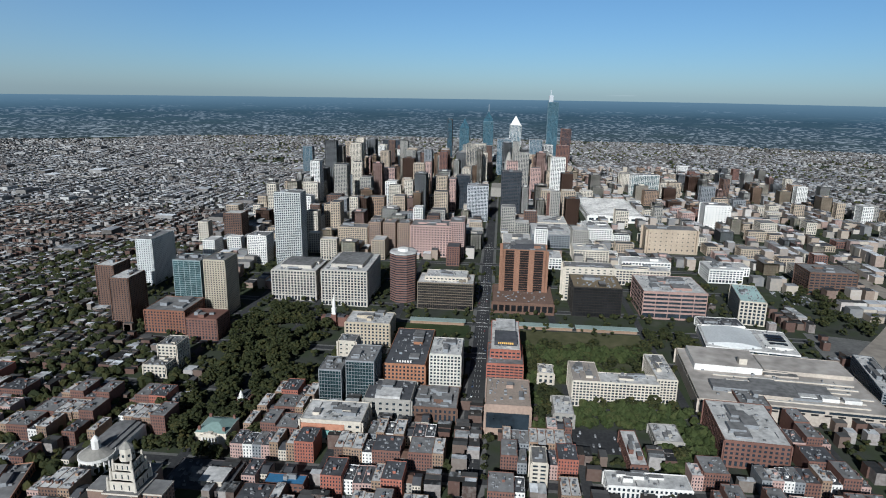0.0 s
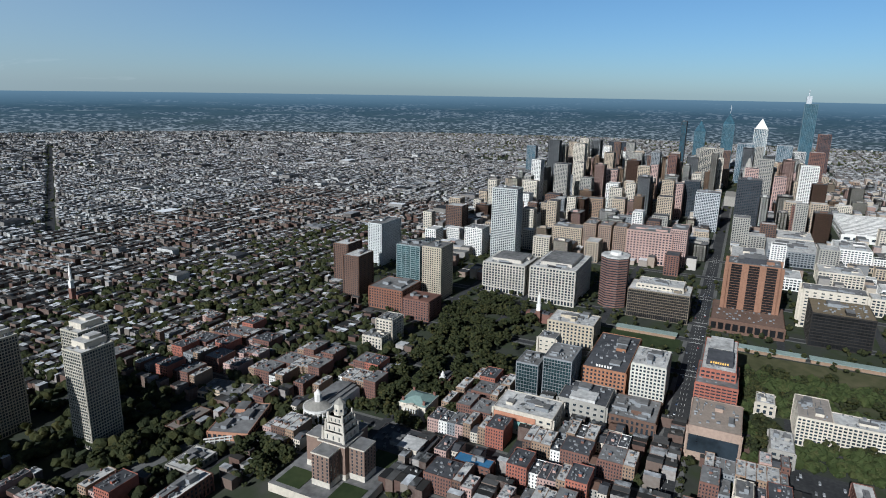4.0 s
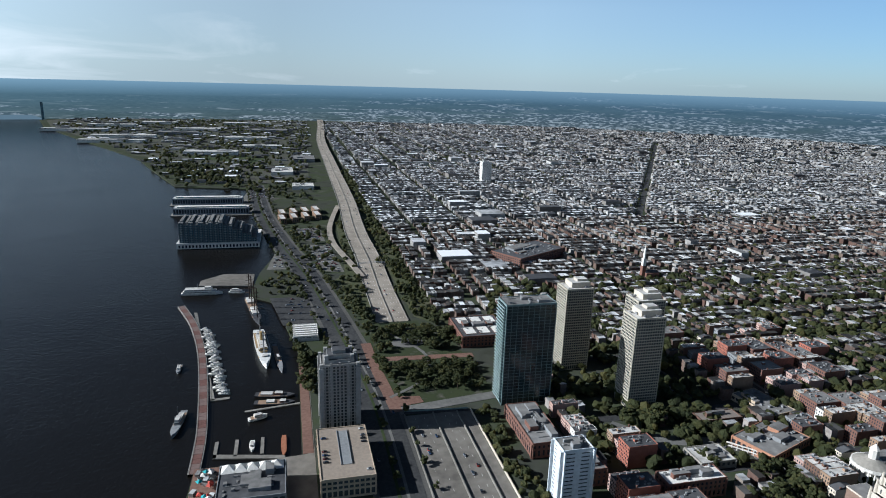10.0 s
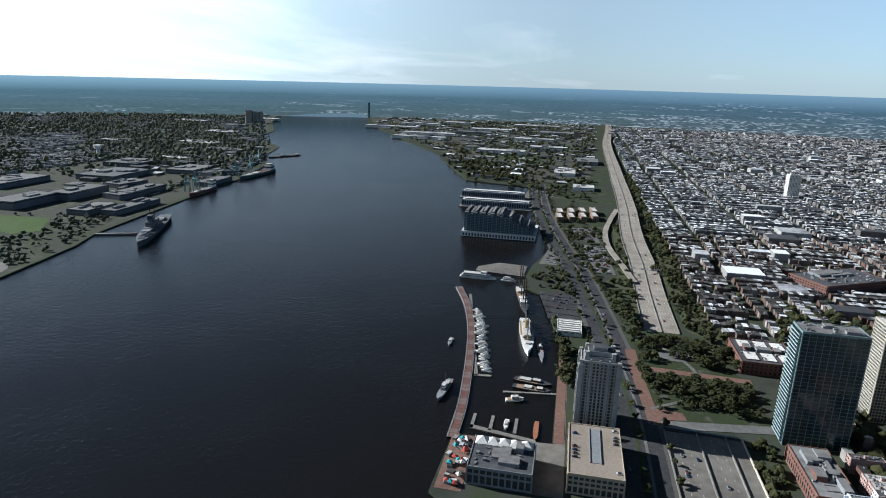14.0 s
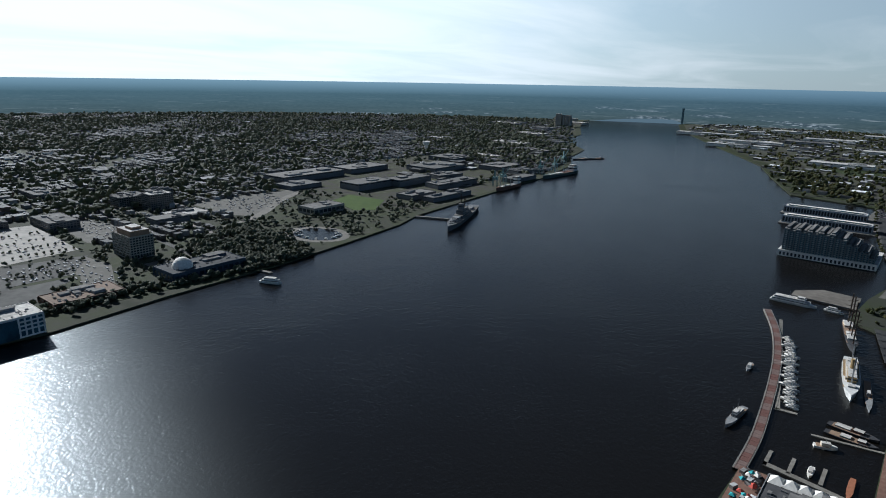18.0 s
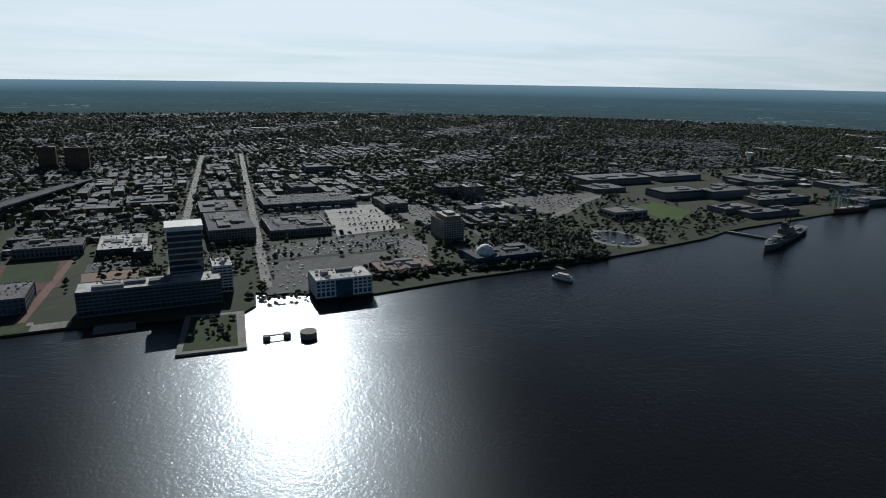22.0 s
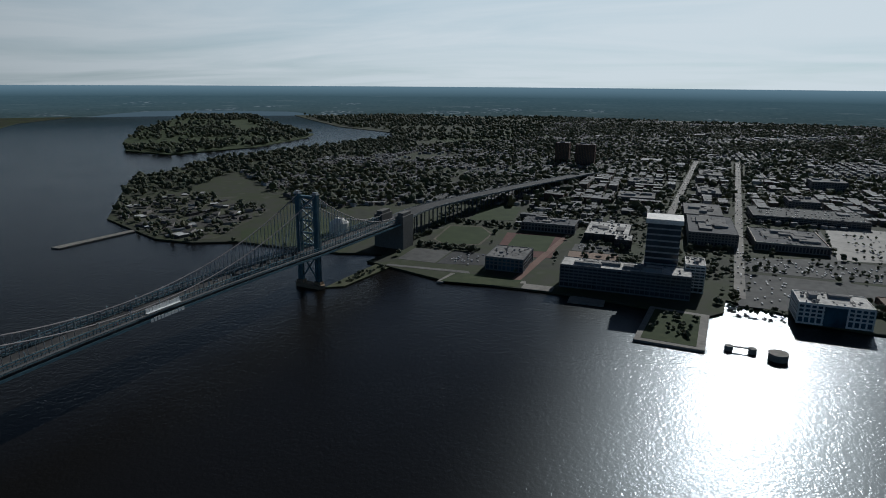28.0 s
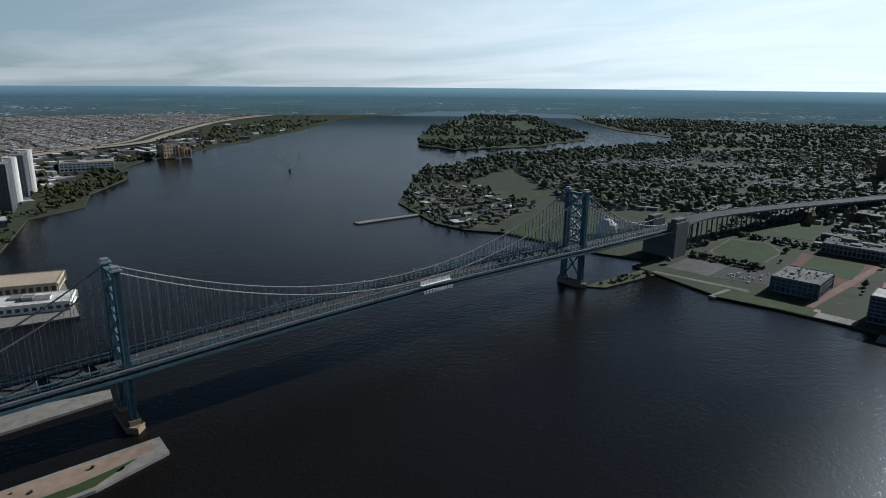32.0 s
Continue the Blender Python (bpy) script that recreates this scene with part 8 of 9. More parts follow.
PARKS = [
    ([(-764, -351), (-851, -367), (-908, -335), (-869, -243), (-781, -231), (-702, -262), (-633, -199), (-570, -189), (-504, -204), (-486, -250), (-498, -333), (-548, -357), (-615, -336), (-675, -338)], 330),
    ([(-743, 40), (-796, 60), (-802, 208), (-731, 205), (-700, 100), (-690, 44)], 60),
    ([(-629, 79), (-643, 191), (-600, 215), (-537, 205), (-534, 148), (-589, 144), (-608, 107)], 60),
    ([(-665, 44), (-668, 73), (-581, 75), (-566, 46)], 14),
    ([(-864, 213), (-854, 289), (-815, 299), (-803, 215)], 24),
    ([(-273, -480), (-332, -457), (-372, -467), (-358, -490), (-301, -500)], 30),
    ([(-370, -372), (-445, -360), (-422, -328), (-348, -322)], 34),
    ([(-104, -742), (-168, -742), (-196, -715), (-197, -668), (-155, -668), (-150, -682), (-115, -686), (-108, -670), (-92, -668), (-92, -636), (-104, -632), (-197, -630), (-196, -562), (-130, -566), (-100, -574), (-88, -640), (-92, -720)], 190),
    ([(-271, -601), (-278, -526), (-256, -536), (-258, -590)], 10),
    ([(-145, -1056), (-155, -776), (-195, -719), (-185, -1006)], 24),
    ([(-47, -972), (-80, -800), (-96, -700), (-96, -800)], 22),
    ([(-4, -685), (-18, -688), (-16, -564), (-6, -567)], 16),
    ([(-1056, 464), (-1138, 560), (-1053, 640), (-891, 556), (-900, 470)], 60),
    ([(660, 10), (655, -30), (740, -40), (748, 0)], 16),
    ([(690, -60), (820, -85), (820, -92), (770, -75)], 4),
]
rt = np.random.RandomState(33)
rest = []
for poly, cnt in PARKS:
    p = np.asarray(poly, float)
    area = 0.5 * abs(np.dot(p[:, 0], np.roll(p[:, 1], 1)) - np.dot(p[:, 1], np.roll(p[:, 0], 1)))
    box_ = np.ptp(p[:, 0]) * np.ptp(p[:, 1])
    x, y = spots(poly, int(cnt * box_ / area), rt)
    for a, b in zip(x, y):
        if not any(abs(a - q[0]) < q[2] / 2 + 1 and abs(b - q[1]) < q[3] / 2 + 1 for q in FOOT if q[2] < 200 and q[3] < 200):
            if tcount < 220 and rt.rand() < 0.42:
                plant(a, b, 0.7 if cnt == 190 else 1.0)
            else:
                rest.append((a, b, rt.uniform(3.0, 4.8)) if cnt == 190 else (a, b))
for x in np.arange(-1150, -400, 17):
    for o in (-13.5, 13.5):
        if rh.random() < 0.45:
            rest.append((x + rh.uniform(-3, 3), -19 + o, 3.2))
rows_ = []
for q in rest:
    r0 = q[2] if len(q) > 2 else rt.uniform(5, 8)
    for k in range(26):
        a, e = rt.uniform(0, 6.28), rt.uniform(-0.6, 1)
        w = r0 * math.sqrt(1 - e * e) * rt.uniform(0.5, 1)
        rows_.append((q[0] + math.cos(a) * w, q[1] + math.sin(a) * w, GZ + r0 * (1.15 + 0.8 * e), r0 * rt.uniform(.2, .36), r0 * rt.uniform(.15, .27)))
tagged(new("park_trees", clumps("park_trees", rows_, FOLIAGE, 41)), "closed canopy of park and street trees", "trees", "", "stuff")

SOUTH = [(-2600, -820), (-1300, -640), (-900, -640), (-640, -330), (-620, -660), (-240, -660), (-240, -740), (-195, -780), (-195, -1300), (-200, -2300), (-235, -4700), (-3200, -4700), (-3900, -2500)]
DIAG = (((-860, -1380), (-2090, -3270), 15),)
SFAR = [(-3900, -2300), (-100, -2300), (-100, -4800), (-3900, -4800)]
SNEAR = [(-4200, -2300), (100, -2300), (100, -200), (-4200, -200)]
SOLD = [(-1650, -1350), (100, -1350), (100, -200), (-1650, -200)]
SWEST = [(-4200, -1350), (-1650, -1350), (-1650, -200), (-4200, -200)]
SMID = [(-4200, -4800), (100, -4800), (100, -1350), (-4200, -1350)]
scatter_rows("brick_row_quarter", "dense rows of old brick houses with dark roofs", SOUTH, [SMID, SWEST], 7.0, 3, roofs=ROOFS_OLD, walls=WALLS_OLD)
scatter_rows("rowhouse_quarter", "dense rows of small flat-roofed brick houses", SOUTH, [SFAR, SOLD], 7.0, 33, lines=DIAG)
scatter_rows("rowhouse_quarter_far", "dense far rows of flat-roofed houses", SOUTH, [SNEAR], 13.0, 43, lines=DIAG, gap=0.2)
scatter_rows("old_quarter_rows", "brick rows and yards of the old quarter", [(-1240, -640), (-900, -640), (-620, -330), (-620, -660), (-240, -660), (-240, -330), (-600, -330), (-700, -420), (-860, -640)], [], 7.0, 13, gap=0.35, hs=(9, 14), roofs=ROOFS_OLD, walls=WALLS_OLD)
scatter_rows("old_city_rows", "mixed brick blocks of the northern old quarter", [(-1000, 300), (-330, 300), (-330, 440), (-620, 440), (-700, 470), (-1000, 470)], [], 10.0, 14, gap=0.3, hs=(9, 15), roofs=ROOFS_OLD, walls=WALLS_OLD)
scatter_rows("rowhouse_quarter_west", "dense rows of flat-roofed houses west of the centre", [(-4800, -2500), (-3900, -2500), (-2600, -820), (-1300, -640), (-1250, -500), (-2950, -640), (-2950, 900), (-1500, 1050), (-900, 700), (-900, 900), (-1500, 2600), (-4800, 2600)], [], 13.0, 4, gx=150, gy=120, depth=14, gap=0.3, roofs=ROOFS_PALE)
scatter_rows("centre_infill", "low mixed blocks between the taller city buildings", [(-2950, -640), (-1000, -640), (-1000, -380), (-1180, -350), (-1180, 460), (-900, 620), (-1500, 1050), (-2950, 900)], [], 20.0, 15, gx=130, gy=110, depth=18, gap=0.3, hs=(9, 26), lanes_n=5, roofs=ROOFS_PALE, walls=WALLS_CITY, lines=(((-2950, -19), (-1000, -19), 22), ((-1132, 692), (-1970, 602), 24)))
scatter_rows("rowhouse_quarter_north", "dense rows of flat-roofed houses to the north", [(60, 1420), (330, 1660), (430, 2150), (560, 2480), (900, 2650), (1150, 3000), (1800, 3700), (2400, 4300), (2400, 4700), (-600, 4700), (-600, 1420)], [], 10.0, 5, hs=(5, 8), roofs=ROOFS_PALE, walls=WALLS_CITY, gap=0.2)
STREETS = (((830, -95), (2370, -232), 24), ((900, 25), (2360, -100), 24))
STREET_BANDS = [[(830, -80), (2370, -217), (2370, -247), (830, -110)], [(900, 40), (2360, -85), (2360, -115), (900, 10)]]
FARB = [(950, -1600), (1100, -2100), (2200, -4200), (4800, -3000), (4800, 700), (2900, 650), (2300, 1050), (1500, 1150), (1120, 700), (1300, 430), (1320, 60), (1320, -1000), (1560, -1050), (1560, -1900)]
scatter_rows("far_bank_houses", "low houses and sheds among trees on the far bank", FARB, [], 10.0, 6, gap=0.5, hs=(5, 7.5), gx=140, gy=110, roofs=ROOFS_EAST, lines=STREETS)
scatter_rows("old_city_fill", "brick rows filling the old quarter", [(-625, -245), (-400, -245), (-400, 330), (-625, 330)], [], 7.0, 16, gap=0.1, hs=(9, 15), gx=64, gy=60, lanes_n=3, depth=15, roofs=ROOFS_OLD, walls=WALLS_OLD)
rs_ = np.random.RandomState(77)
x, y = spots(SOUTH, 420, rs_)
off_ = np.abs((x + 860) * 0.8380 - (y + 1380) * 0.5455) > 45
x, y = x[off_], y[off_]
tagged(new("large_halls", boxes("large_halls", np.column_stack([x, y, np.full(len(x), GZ), rs_.uniform(16, 60, len(x)), rs_.uniform(16, 50, len(x)), rs_.uniform(9, 20, len(x)), np.zeros(len(x))]), [WALLS, ROOFS], bottom=False)), "larger halls and schools among the house rows", "halls", "", "stuff")
x, y = spots([(1100, -2100), (2200, -4200), (4800, -3000), (4800, 500), (1500, 300), (1330, -900)], 420, rs_)
tagged(new("far_bank_sheds", boxes("far_bank_sheds", np.column_stack([x, y, np.full(len(x), GZ), rs_.uniform(15, 60, len(x)), rs_.uniform(15, 70, len(x)), rs_.uniform(5, 11, len(x)), np.zeros(len(x))]), [WALLS, ROOFS_EAST], bottom=False)), "flat sheds and halls on the far bank", "sheds", "", "stuff")
x, y = spots([(-60, -1950), (300, -1950), (600, -2700), (1300, -4050), (1400, -4800), (-150, -4800)], 900, rs_)
tagged(new("riverside_sheds", boxes("riverside_sheds", np.column_stack([x, y, np.full(len(x), GZ), rs_.uniform(10, 50, len(x)), rs_.uniform(8, 40, len(x)), rs_.uniform(4, 9, len(x)), np.zeros(len(x))]), [WALLS, ROOFS], bottom=False)), "low sheds and yards along the river", "sheds", "", "stuff")
woods("mall_trees", "bright green trees of the mall garden", [(-788, 38), (-788, 206), (-712, 206), (-700, 150), (-692, 84), (-722, 62), (-722, 38)], 420, (4, 7.5), 161, per=8, leaves=FOLIAGE_MALL, skip=[[(-756, 118), (-756, 188), (-715, 188), (-715, 130)]])
woods("mall_edge_trees", "bright green trees between the office blocks", [(-760, 38), (-552, 38), (-552, 56), (-690, 50), (-690, 82), (-722, 82)], 190, (3.5, 6), 162, per=8, leaves=FOLIAGE_MALL, skip=[[(-716, 50), (-716, 74), (-684, 74), (-684, 50)]])
woods("court_trees", "bright green trees round the apartment court", [(-632, 84), (-636, 214), (-552, 214), (-552, 186), (-594, 188), (-594, 132), (-590, 84)], 230, (4, 7), 163, per=8, leaves=FOLIAGE_MALL)
woods("court_edge_trees", "olive trees behind the brick row", [(-556, 146), (-520, 146), (-512, 205), (-556, 205)], 60, (4, 6.5), 164, per=8, leaves=FOLIAGE_MALL)
woods("street_trees", "scattered dark street and yard trees", SOUTH, 12000, (3, 6), 8, per=2)
woods("old_quarter_trees", "dense street and garden trees of the old quarter", [(-1240, -900), (-300, -900), (-240, -660), (-240, -420), (-460, -330), (-620, -330), (-860, -640), (-1240, -640)], 2600, (4, 7.5), 18, per=5)
woods("centre_trees", "scattered trees in the city centre", [(-2900, -640), (-1000, -640), (-900, 620), (-1500, 1100), (-2900, 1100)], 1100, (3, 6), 19)
woods("west_trees", "scattered trees west of the centre", [(-4800, -2500), (-2600, -900), (-2900, 900), (-900, 650), (-700, 470), (-900, 900), (-1500, 2600), (-4800, 2600)], 9000, (4, 8), 20, per=1)
woods("north_trees", "scattered trees among the northern houses", [(60, 1420), (330, 1660), (430, 2150), (2400, 4300), (2400, 4700), (-600, 4700)], 2200, (3, 6), 22)
woods("north_shore_trees", "dark trees along the northern shore", [(230, 1340), (380, 1400), (560, 1690), (640, 1900), (810, 2110), (1060, 2250), (1340, 2440), (1800, 2790), (2560, 3460), (2500, 3900), (1240, 2850), (900, 2500), (600, 2300), (420, 1900), (300, 1650)], 4200, (5, 10), 23, per=2)
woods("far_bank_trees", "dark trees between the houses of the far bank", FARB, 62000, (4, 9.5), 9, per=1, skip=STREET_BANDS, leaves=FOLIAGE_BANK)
woods("shore_trees", "dark trees along the far shore", [(959, -470), (962, -662), (800, -640), (790, -560), (795, -420)], 160, (3, 6), 25, per=5, leaves=FOLIAGE_BANK)
woods("lot_trees", "rows of small trees in the lots", [(965, -115), (962, -327), (1050, -385), (1077, -247), (1037, -110)], 90, (2, 3.5), 26, per=3, leaves=FOLIAGE_BANK)
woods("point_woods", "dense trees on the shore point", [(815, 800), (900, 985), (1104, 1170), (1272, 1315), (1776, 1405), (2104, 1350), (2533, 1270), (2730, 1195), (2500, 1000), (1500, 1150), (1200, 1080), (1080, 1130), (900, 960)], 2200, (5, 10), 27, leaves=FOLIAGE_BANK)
woods("point_scrub", "scrub and small trees along the shore", [(804, 722), (802, 796), (888, 990), (930, 980), (850, 800), (845, 700), (842, 480), (837, 480), (837, 660)], 120, (3, 6), 28, leaves=FOLIAGE_BANK)
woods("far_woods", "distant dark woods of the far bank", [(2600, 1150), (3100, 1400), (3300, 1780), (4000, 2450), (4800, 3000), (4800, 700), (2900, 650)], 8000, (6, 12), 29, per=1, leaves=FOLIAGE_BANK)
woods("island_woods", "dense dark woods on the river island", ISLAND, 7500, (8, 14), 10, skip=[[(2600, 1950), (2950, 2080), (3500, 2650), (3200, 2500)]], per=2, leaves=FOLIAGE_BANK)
woods("riverside_trees", "trees on the southern shore", [(60, -1700), (120, -1830), (316, -1890), (530, -2500), (400, -2480), (120, -2380), (-60, -2000), (-70, -1650)], 500, (4, 8), 30)
woods("highway_trees", "trees along the riverside highway", [(-165, -1080), (-200, -1080), (-205, -2200), (-172, -2200)], 240, (3, 6), 31)
woods("avenue_trees", "trees between avenue and highway", [(-30, -1000), (-90, -1010), (-60, -1350), (-20, -1650), (20, -1600), (0, -1200)], 150, (3, 6), 32)

LOTS = [[(940, 378), (1100, 378), (1100, 281), (940, 281)], [(885, 262), (1095, 262), (1095, 155), (900, 155)], [(1125, 365), (1325, 365), (1325, 270), (1125, 270)], [(1330, -705), (1330, -1001), (1270, -1000), (1080, -745), (1173, -700)], [(1311, -490), (1218, -508), (1107, -475), (1128, -412), (1300, -425)], [(1050, -375), (970, -390), (870, -352), (845, -295), (960, -320)], [(1155, -960), (1155, -1050), (1030, -1060), (965, -960), (1000, -915)], [(963, -728), (895, -674), (827, -728), (895, -782)], [(1003, 375), (1064, 366), (1072, 299), (1012, 260), (957, 278), (965, 345)], [(925, 258), (915, 168), (1085, 150), (1120, 250)], [(1152, 358), (1139, 288), (1275, 285), (1285, 345)], [(790, 370), (925, 385), (905, 262), (800, 248)], [(965, -115), (962, -327), (1050, -385), (1077, -247), (1037, -110)], [(1350, -290), (1333, -401), (1095, -390), (1076, -255)], [(800, -90), (800, -170), (950, -330), (950, -110)], [(1290, -705), (1318, -995), (1140, -760)], [(1146, -985), (1048, -1057), (965, -981), (985, -905)], [(895, -666), (930, -720), (885, -778), (830, -740), (840, -665)], [(780, -120), (780, -250), (830, -250), (830, -120)], [(770, 60), (770, 280), (905, 260), (890, -60), (770, -60)]]
BANK = [(790, -200), (800, -500), (860, -900), (940, -1120), (1320, -1000), (1330, 430), (960, 410), (850, 380), (795, 300), (775, 120)]
r_ = np.random.RandomState(51)
bx, by = spots(BANK, 2600, r_, LOTS + STREET_BANDS)
thin_ = (by < 130) | (r_.rand(len(bx)) < 0.4)
bx, by = bx[thin_], by[thin_]
keep_ = np.ones(len(bx), bool)
for q in FOOT:
    keep_ &= ~((np.abs(bx - q[0]) < q[2] / 2 + 2) & (np.abs(by - q[1]) < q[3] / 2 + 2))
for k in (0, 1):
    ya = -95 - (bx - 830) * 0.089 if k == 0 else 25 - (bx - 900) * 0.0856
    keep_ &= np.abs(by - ya) > 15
bx, by = bx[keep_], by[keep_]
rr_ = r_.uniform(2.5, 6, len(bx))
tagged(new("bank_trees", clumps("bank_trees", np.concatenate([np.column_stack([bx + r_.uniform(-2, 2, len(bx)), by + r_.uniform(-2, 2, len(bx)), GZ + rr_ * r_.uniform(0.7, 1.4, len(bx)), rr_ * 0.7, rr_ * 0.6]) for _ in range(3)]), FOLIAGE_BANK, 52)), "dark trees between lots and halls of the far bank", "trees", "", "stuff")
scatter_rows("bank_blocks", "mixed low blocks behind the far waterfront", [(1080, -410), (1320, -420), (1320, -690), (1150, -740), (1010, -640)], LOTS, 12.0, 53, gap=0.65, hs=(5, 12), roofs=ROOFS_EAST)
scatter_rows("bank_blocks_north", "mixed low blocks by the viaduct", [(1080, 120), (1330, 60), (1330, 330), (1290, 280), (1130, 280)], LOTS, 12.0, 54, gap=0.6, hs=(5, 12), roofs=ROOFS_EAST)
woods("power_station_trees", "dark trees round the derelict power station", [(640, 1980), (830, 2080), (840, 2130), (700, 2120), (600, 2050)], 200, (5, 9), 145, per=4)
woods("casino_trees", "dark trees by the riverside casino", [(380, 1400), (470, 1540), (600, 1700), (650, 1880), (600, 1880), (520, 1760), (400, 1560)], 260, (4, 8), 146, per=4)
woods("yard_scrub", "scrub trees on the shore yard", [(830, 700), (1080, 760), (1200, 1050), (1050, 1120), (900, 980), (815, 800)], 260, (3, 7), 62, leaves=FOLIAGE_BANK)
woods("north_bank_trees", "trees around the northern riverside blocks", [(200, 1100), (300, 1330), (400, 1380), (460, 1530), (590, 1700), (300, 1660), (60, 1420), (0, 1200)], 260, (3, 7), 63)
woods("quay_trees", "trees by the riverside lot", [(56, -945), (30, -885), (-22, -880), (-26, -990), (40, -1010)], 60, (2.5, 4.5), 64, per=5)
woods("lot_edge_trees", "tree line beside the avenue", [(10, -775), (-2, -775), (-4, -690), (2, -690)], 20, (2, 4), 65, per=5)
woods("trench_trees", "green bank beside the sunken highway", [(-168, -520), (-186, -520), (-184, -330), (-168, -330)], 60, (2.5, 4.5), 66, per=5)
slab("memorial_plaza", [(-135 + 20 * math.cos(a), -694 + 15 * math.sin(a)) for a in np.arange(0, 6.2, 0.4)], 2, GZ + 0.45, PAVE, "pale oval memorial plaza")
slab("brick_corner_plaza", [(-97, -562), (-122, -558), (-124, -545), (-98, -540)], 2, GZ + 0.46, BRICKPAVE, "red brick corner plaza")
woods("market_trees", "dark trees beside the low halls", [(-300, -500), (-420, -470), (-430, -440), (-300, -440)], 50, (3, 5.5), 67, per=5)

for k, poly in enumerate(woods_later):
    woods("wooded_pier_trees", "trees on an overgrown old pier", poly, 150, (5, 9), 120 + k, per=4)
woods("verge_trees", "young trees on the highway verge", [(-160, -780), (-205, -720), (-205, -1400), (-160, -1400)], 170, (2.5, 5), 125, per=5)
woods("avenue_verge_trees", "young trees between avenue and highway", [(-108, -780), (-98, -770), (-66, -960), (-86, -990), (-100, -1400), (-112, -1400)], 120, (2.5, 5), 126, per=5)
rl = np.random.RandomState(131)
lot_rows = []
for x0, x1, y0, y1, cnt in ((-78, -36, -1180, -1015, 90), (-58, -22, -1325, -1225, 60), (60, 110, -1830, -1700, 60), (14, 30, -1110, -1035, 20)):
    lot_rows += [(rl.uniform(x0, x1), y0 + 3.0 * rl.randint(0, int((y1 - y0) / 3)), GZ + 0.1, 4.4, 1.8, 1.4, 0) for _ in range(cnt)]
tagged(new("riverside_parked_cars", boxes("riverside_parked_cars", lot_rows, ramp_mat("parked_paints", [(0.03, 0.03, 0.03), (0.35, 0.35, 0.36), (0.6, 0.6, 0.6), (0.05, 0.06, 0.1), (0.25, 0.05, 0.04)], 0.4, 0.5, rnd=0.9, island=True))), "cars parked in the riverside lots", "cars", "", "stuff")

# trees in the gaps between the blocks of the old quarter and the civic quarter
rg_ = np.random.RandomState(81)
gx_, gy_ = rg_.uniform(-1180, -240, 5200), rg_.uniform(-680, 460, 5200)
ok_ = np.ones(len(gx_), bool)
for q in FOOT:
    ok_ &= ~((np.abs(gx_ - q[0]) < q[2] / 2 + 1.5) & (np.abs(gy_ - q[1]) < q[3] / 2 + 1.5))
for q in ([(-822, -148), (-822, -38), (-868, -38), (-868, -148)], [(-800, 15), (-800, 195), (-845, 195), (-845, 15)], [(-590, 78), (-545, 80), (-545, 128), (-590, 128)], [(-907, 450), (-878, 560), (-700, 500), (-120, 500), (-120, 462), (-690, 420)], [(-500, -360), (-380, -360), (-380, -330), (-500, -330)]):
    ok_ &= ~inside(gx_, gy_, q)
ok_ &= rg_.rand(len(gx_)) < np.where(gy_ < -330, 0.9, np.where(gx_ > -640, 0.5, 0.7))
gx_, gy_ = gx_[ok_], gy_[ok_]
rr_ = rg_.uniform(2.6, 6.2, len(gx_))
tagged(new("yard_trees", clumps("yard_trees", np.concatenate([np.column_stack([gx_ + rg_.uniform(-.5, .5, len(gx_)) * rr_, gy_ + rg_.uniform(-.5, .5, len(gx_)) * rr_, GZ + rr_ * rg_.uniform(0.8, 1.7, len(gx_)), rr_ * rg_.uniform(.35, .6, len(gx_)), rr_ * rg_.uniform(.3, .5, len(gx_))]) for _ in range(5)]), FOLIAGE, 82)), "yard and street trees between the city blocks", "trees", "", "stuff")

scatter_rows("bank_city_blocks", "dark low city blocks behind the far waterfront", [(1400, -420), (1400, 260), (1950, 200), (1950, -520)], LOTS, 22.0, 91, gap=0.4, hs=(7, 17), gx=120, gy=105, depth=20, lanes_n=4, roofs=ROOFS_EAST, walls=WALLS_OLD, lines=STREETS)
woods("aquarium_trees", "dark trees round the waterfront halls", [(800, -540), (880, -540), (960, -640), (940, -700), (880, -660), (835, -660), (800, -640)], 150, (3, 6), 93, per=4, leaves=FOLIAGE_BANK)
woods("embankment_trees", "dense dark shrubs along the far embankment", [(826, -235), (838, -295), (836, -375), (806, -448), (798, -548), (812, -640), (798, -640), (787, -548), (796, -448), (806, -375), (808, -300), (812, -235)], 420, (2.5, 5), 141, per=4, leaves=FOLIAGE_BANK)
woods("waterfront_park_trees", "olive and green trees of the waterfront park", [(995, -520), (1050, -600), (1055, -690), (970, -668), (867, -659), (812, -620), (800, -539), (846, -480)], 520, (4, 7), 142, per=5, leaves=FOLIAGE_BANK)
woods("boulevard_trees", "trees along the riverside boulevard", [(1494, -548), (1322, -562), (1141, -582), (1000, -576), (1000, -560), (1141, -566), (1322, -546), (1494, -532)], 220, (2.5, 4.5), 143, per=4, leaves=FOLIAGE_BANK)
woods("sports_edge_trees", "trees between the sports grounds and the viaduct", [(925, 385), (1100, 385), (1330, 345), (1330, 362), (1110, 400), (925, 398)], 120, (3, 5.5), 171, per=5, leaves=FOLIAGE_BANK)
woods("field_row_trees", "rows of trees between the sports fields", [(1096, 262), (1126, 262), (1132, 372), (1102, 378)], 40, (2.5, 4.5), 172, per=5, leaves=FOLIAGE_BANK)
woods("path_trees", "small trees along the sports path", [(830, 196), (905, 190), (905, 182), (830, 186)], 16, (2, 3.2), 173, per=5, leaves=FOLIAGE_BANK)
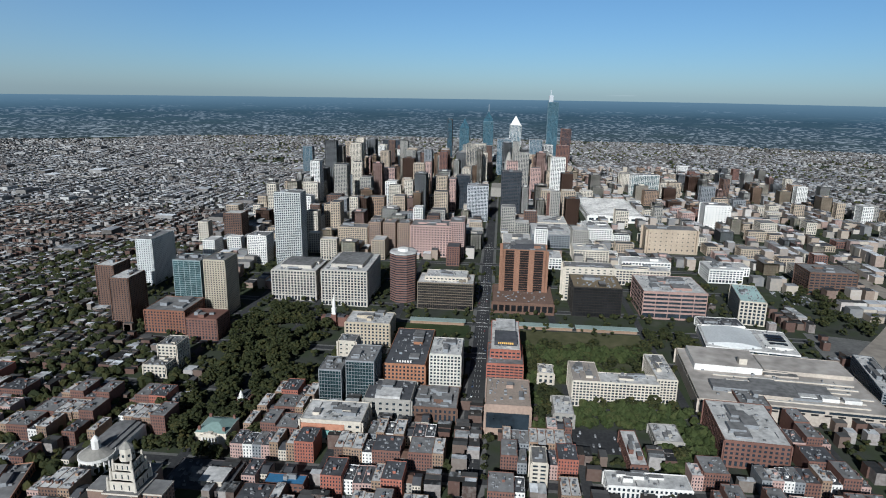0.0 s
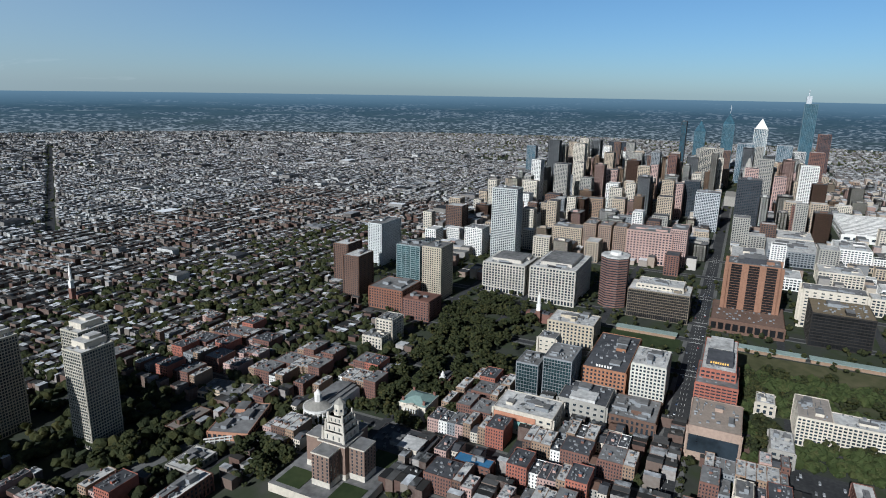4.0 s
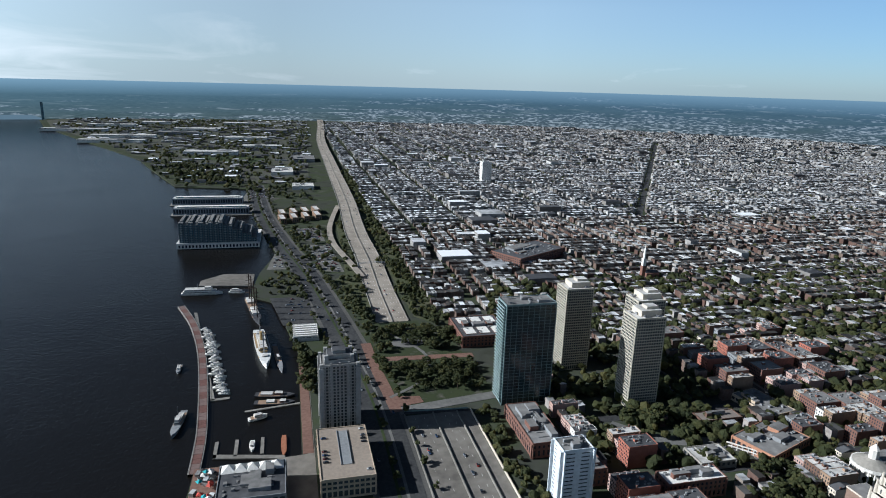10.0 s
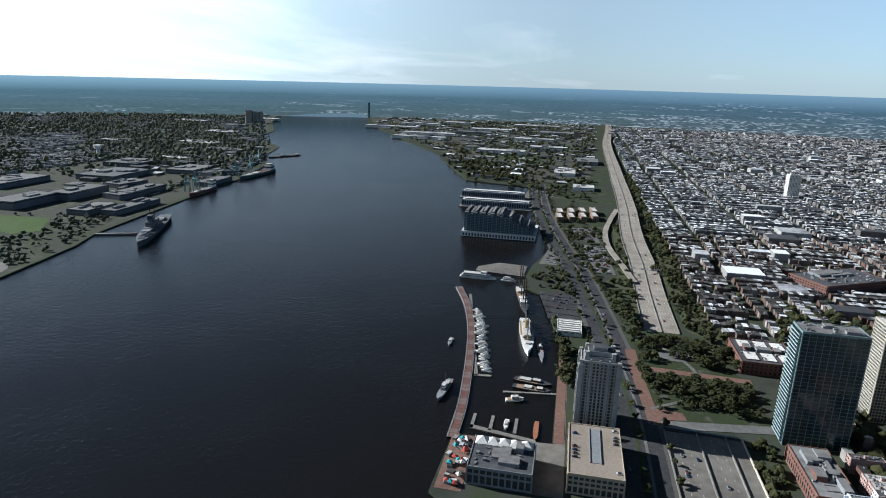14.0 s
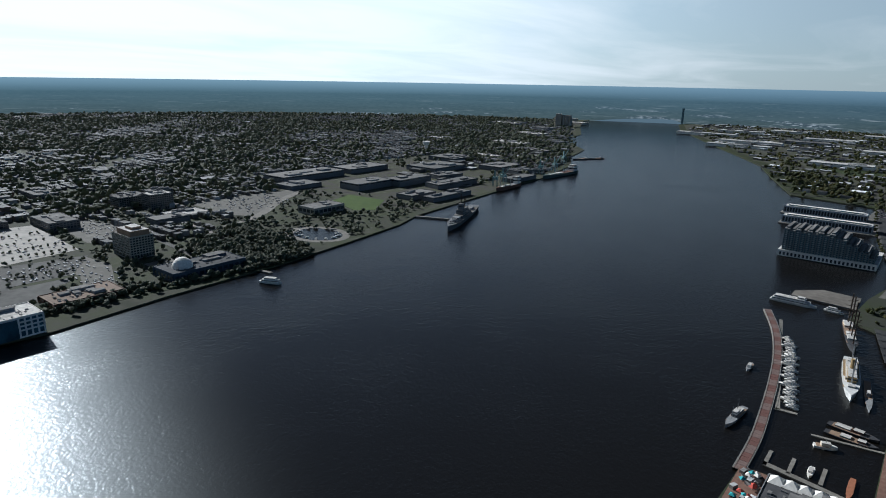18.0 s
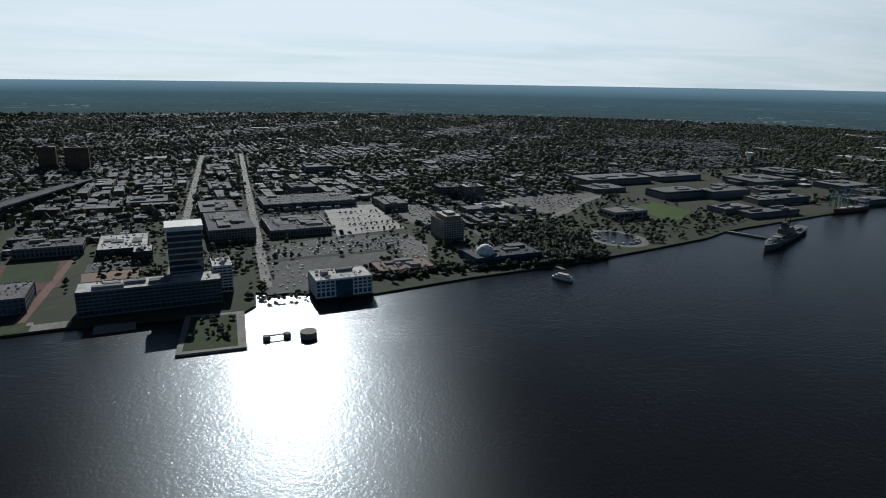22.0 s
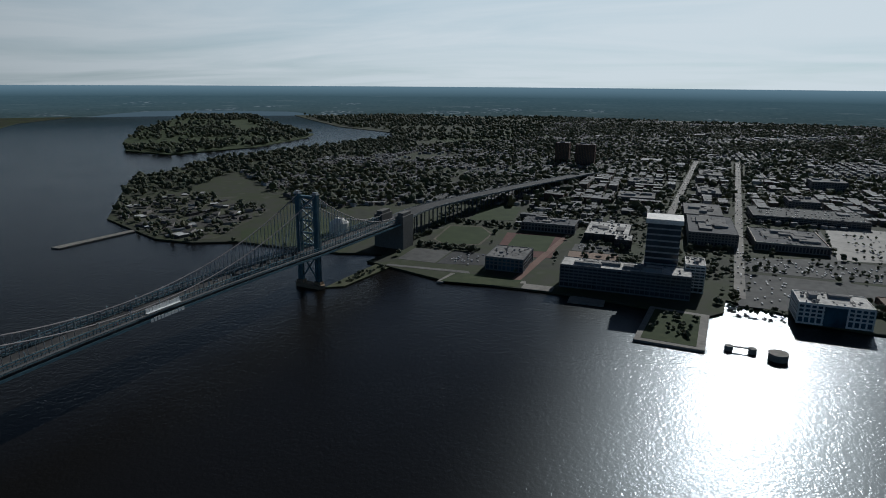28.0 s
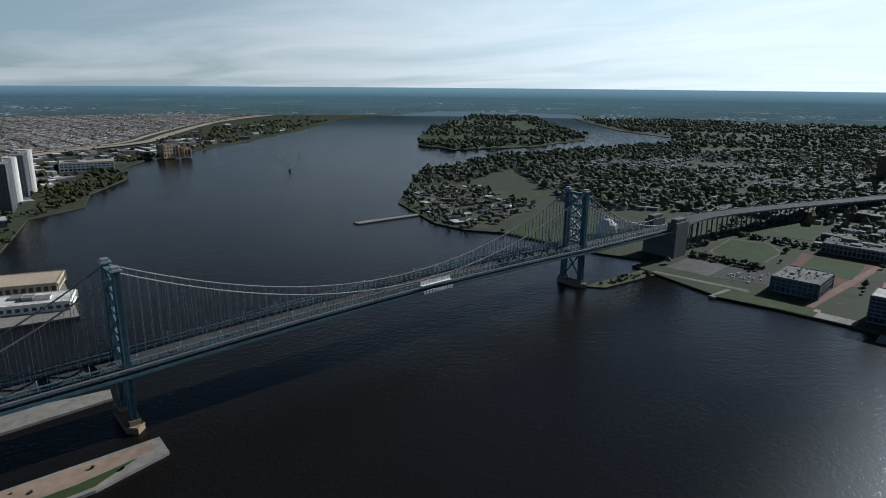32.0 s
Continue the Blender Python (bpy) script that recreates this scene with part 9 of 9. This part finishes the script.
woods("field_front_trees", "bushes round the ball field", [(918, 268), (940, 268), (940, 380), (918, 380)], 46, (2, 4), 174, per=5, leaves=FOLIAGE_BANK)
woods("school_trees", "dark trees behind the running track", [(1100, 150), (1330, 120), (1330, 250), (1110, 262)], 190, (3, 5.5), 175, per=4, leaves=FOLIAGE_BANK)
woods("spit_scrub", "scrub on the spit by the bridge pier", [(690, 404), (713, 403), (808, 389), (797, 371), (700, 391)], 60, (1.4, 3.0), 144, per=4, z=0.6, leaves=FOLIAGE_BANK)
woods("shore_line_trees", "trees along the far waterfront", [(765, -60), (772, -140), (792, -140), (800, -60)], 18, (2, 3.5), 94, per=4, leaves=FOLIAGE_BANK)
woods("garden_trees", "garden trees on the waterfront point", [(660, 12), (655, -34), (742, -42), (748, 0)], 26, (2, 3.6), 95, per=4, leaves=FOLIAGE_BANK)

woods("riverside_far_trees", "tree groups among the riverside yards", [(-60, -1950), (250, -1950), (500, -2560), (880, -3240), (1290, -4000), (1400, -4800), (-150, -4800)], 3600, (4, 8), 96, per=1)
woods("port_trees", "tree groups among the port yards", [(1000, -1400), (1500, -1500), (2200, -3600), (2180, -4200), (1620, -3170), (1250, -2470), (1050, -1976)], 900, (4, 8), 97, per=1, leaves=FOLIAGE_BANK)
woods("pier_trees", "low scrub on the old park pier", [(40, 440), (130, 431), (130, 416), (95, 406), (40, 412)], 14, (0.8, 1.8), 98, per=3, z=1.6)

# trees along both sides of the riverside avenue and on its median
av = []
rv = np.random.RandomState(101)
for i in range(4, len(DEL) - 1):
    for o in (-25, 25, 0.5):
        for _ in range(2):
            if rv.rand() < (0.75 if o else 0.4):
                av.append((DEL[i][0] + o + rv.uniform(-2, 2), DEL[i][1] + rv.uniform(-12, 12), rv.uniform(2.2, 4.2) if o else rv.uniform(1.4, 2.4)))
rows_ = []
for x_, y_, r0 in av:
    for k in range(8):
        rows_.append((x_ + rv.uniform(-.6, .6) * r0, y_ + rv.uniform(-.6, .6) * r0, GZ + r0 * rv.uniform(0.9, 1.9), r0 * rv.uniform(.35, .6), r0 * rv.uniform(.3, .5)))
tagged(new("avenue_line_trees", clumps("avenue_line_trees", rows_, FOLIAGE, 102)), "lines of street trees along the riverside avenue", "trees", "", "stuff")

scatter_rows("north_shore_blocks", "pale low halls and blocks along the northern shore road", [(60, 1420), (300, 1420), (440, 1680), (620, 1940), (800, 2120), (1040, 2290), (1300, 2480), (1180, 2700), (980, 2520), (640, 2360), (330, 2120), (200, 1700)], [], 24.0, 103, gap=0.55, hs=(5, 12), gx=130, gy=120, depth=24, lanes_n=4, roofs=ROOFS_PALE)

# street trees along the two far bank streets and the rows of the parking lots
rq = np.random.RandomState(111)
rows_ = []
for (xa, ya), (xb, yb) in (((850, -97), (2300, -226)), ((910, 24), (2300, -95))):
    for f in np.arange(0, 1, 0.014):
        for o in (-10.5, 10.5):
            if rq.rand() < 0.55:
                r0 = rq.uniform(2.2, 4.0)
                for k in range(5):
                    rows_.append((xa + (xb - xa) * f + rq.uniform(-.6, .6) * r0, ya + (yb - ya) * f + o + rq.uniform(-.6, .6) * r0, GZ + r0 * rq.uniform(0.8, 1.6), r0 * rq.uniform(.4, .65), r0 * rq.uniform(.35, .55)))
for x in (1105, 1150, 1200, 1260):
    for y in np.arange(-385, -290, 11):
        if rq.rand() < 0.8:
            rows_ += [(x + rq.uniform(-1, 1), y + rq.uniform(-1, 1), GZ + rq.uniform(2, 4), rq.uniform(1.3, 2.2), rq.uniform(1.2, 2.0)) for k in range(3)]
tagged(new("lot_and_street_trees", clumps("lot_and_street_trees", rows_, FOLIAGE_BANK, 112)), "lines of small trees along far bank streets and lots", "trees", "", "stuff")
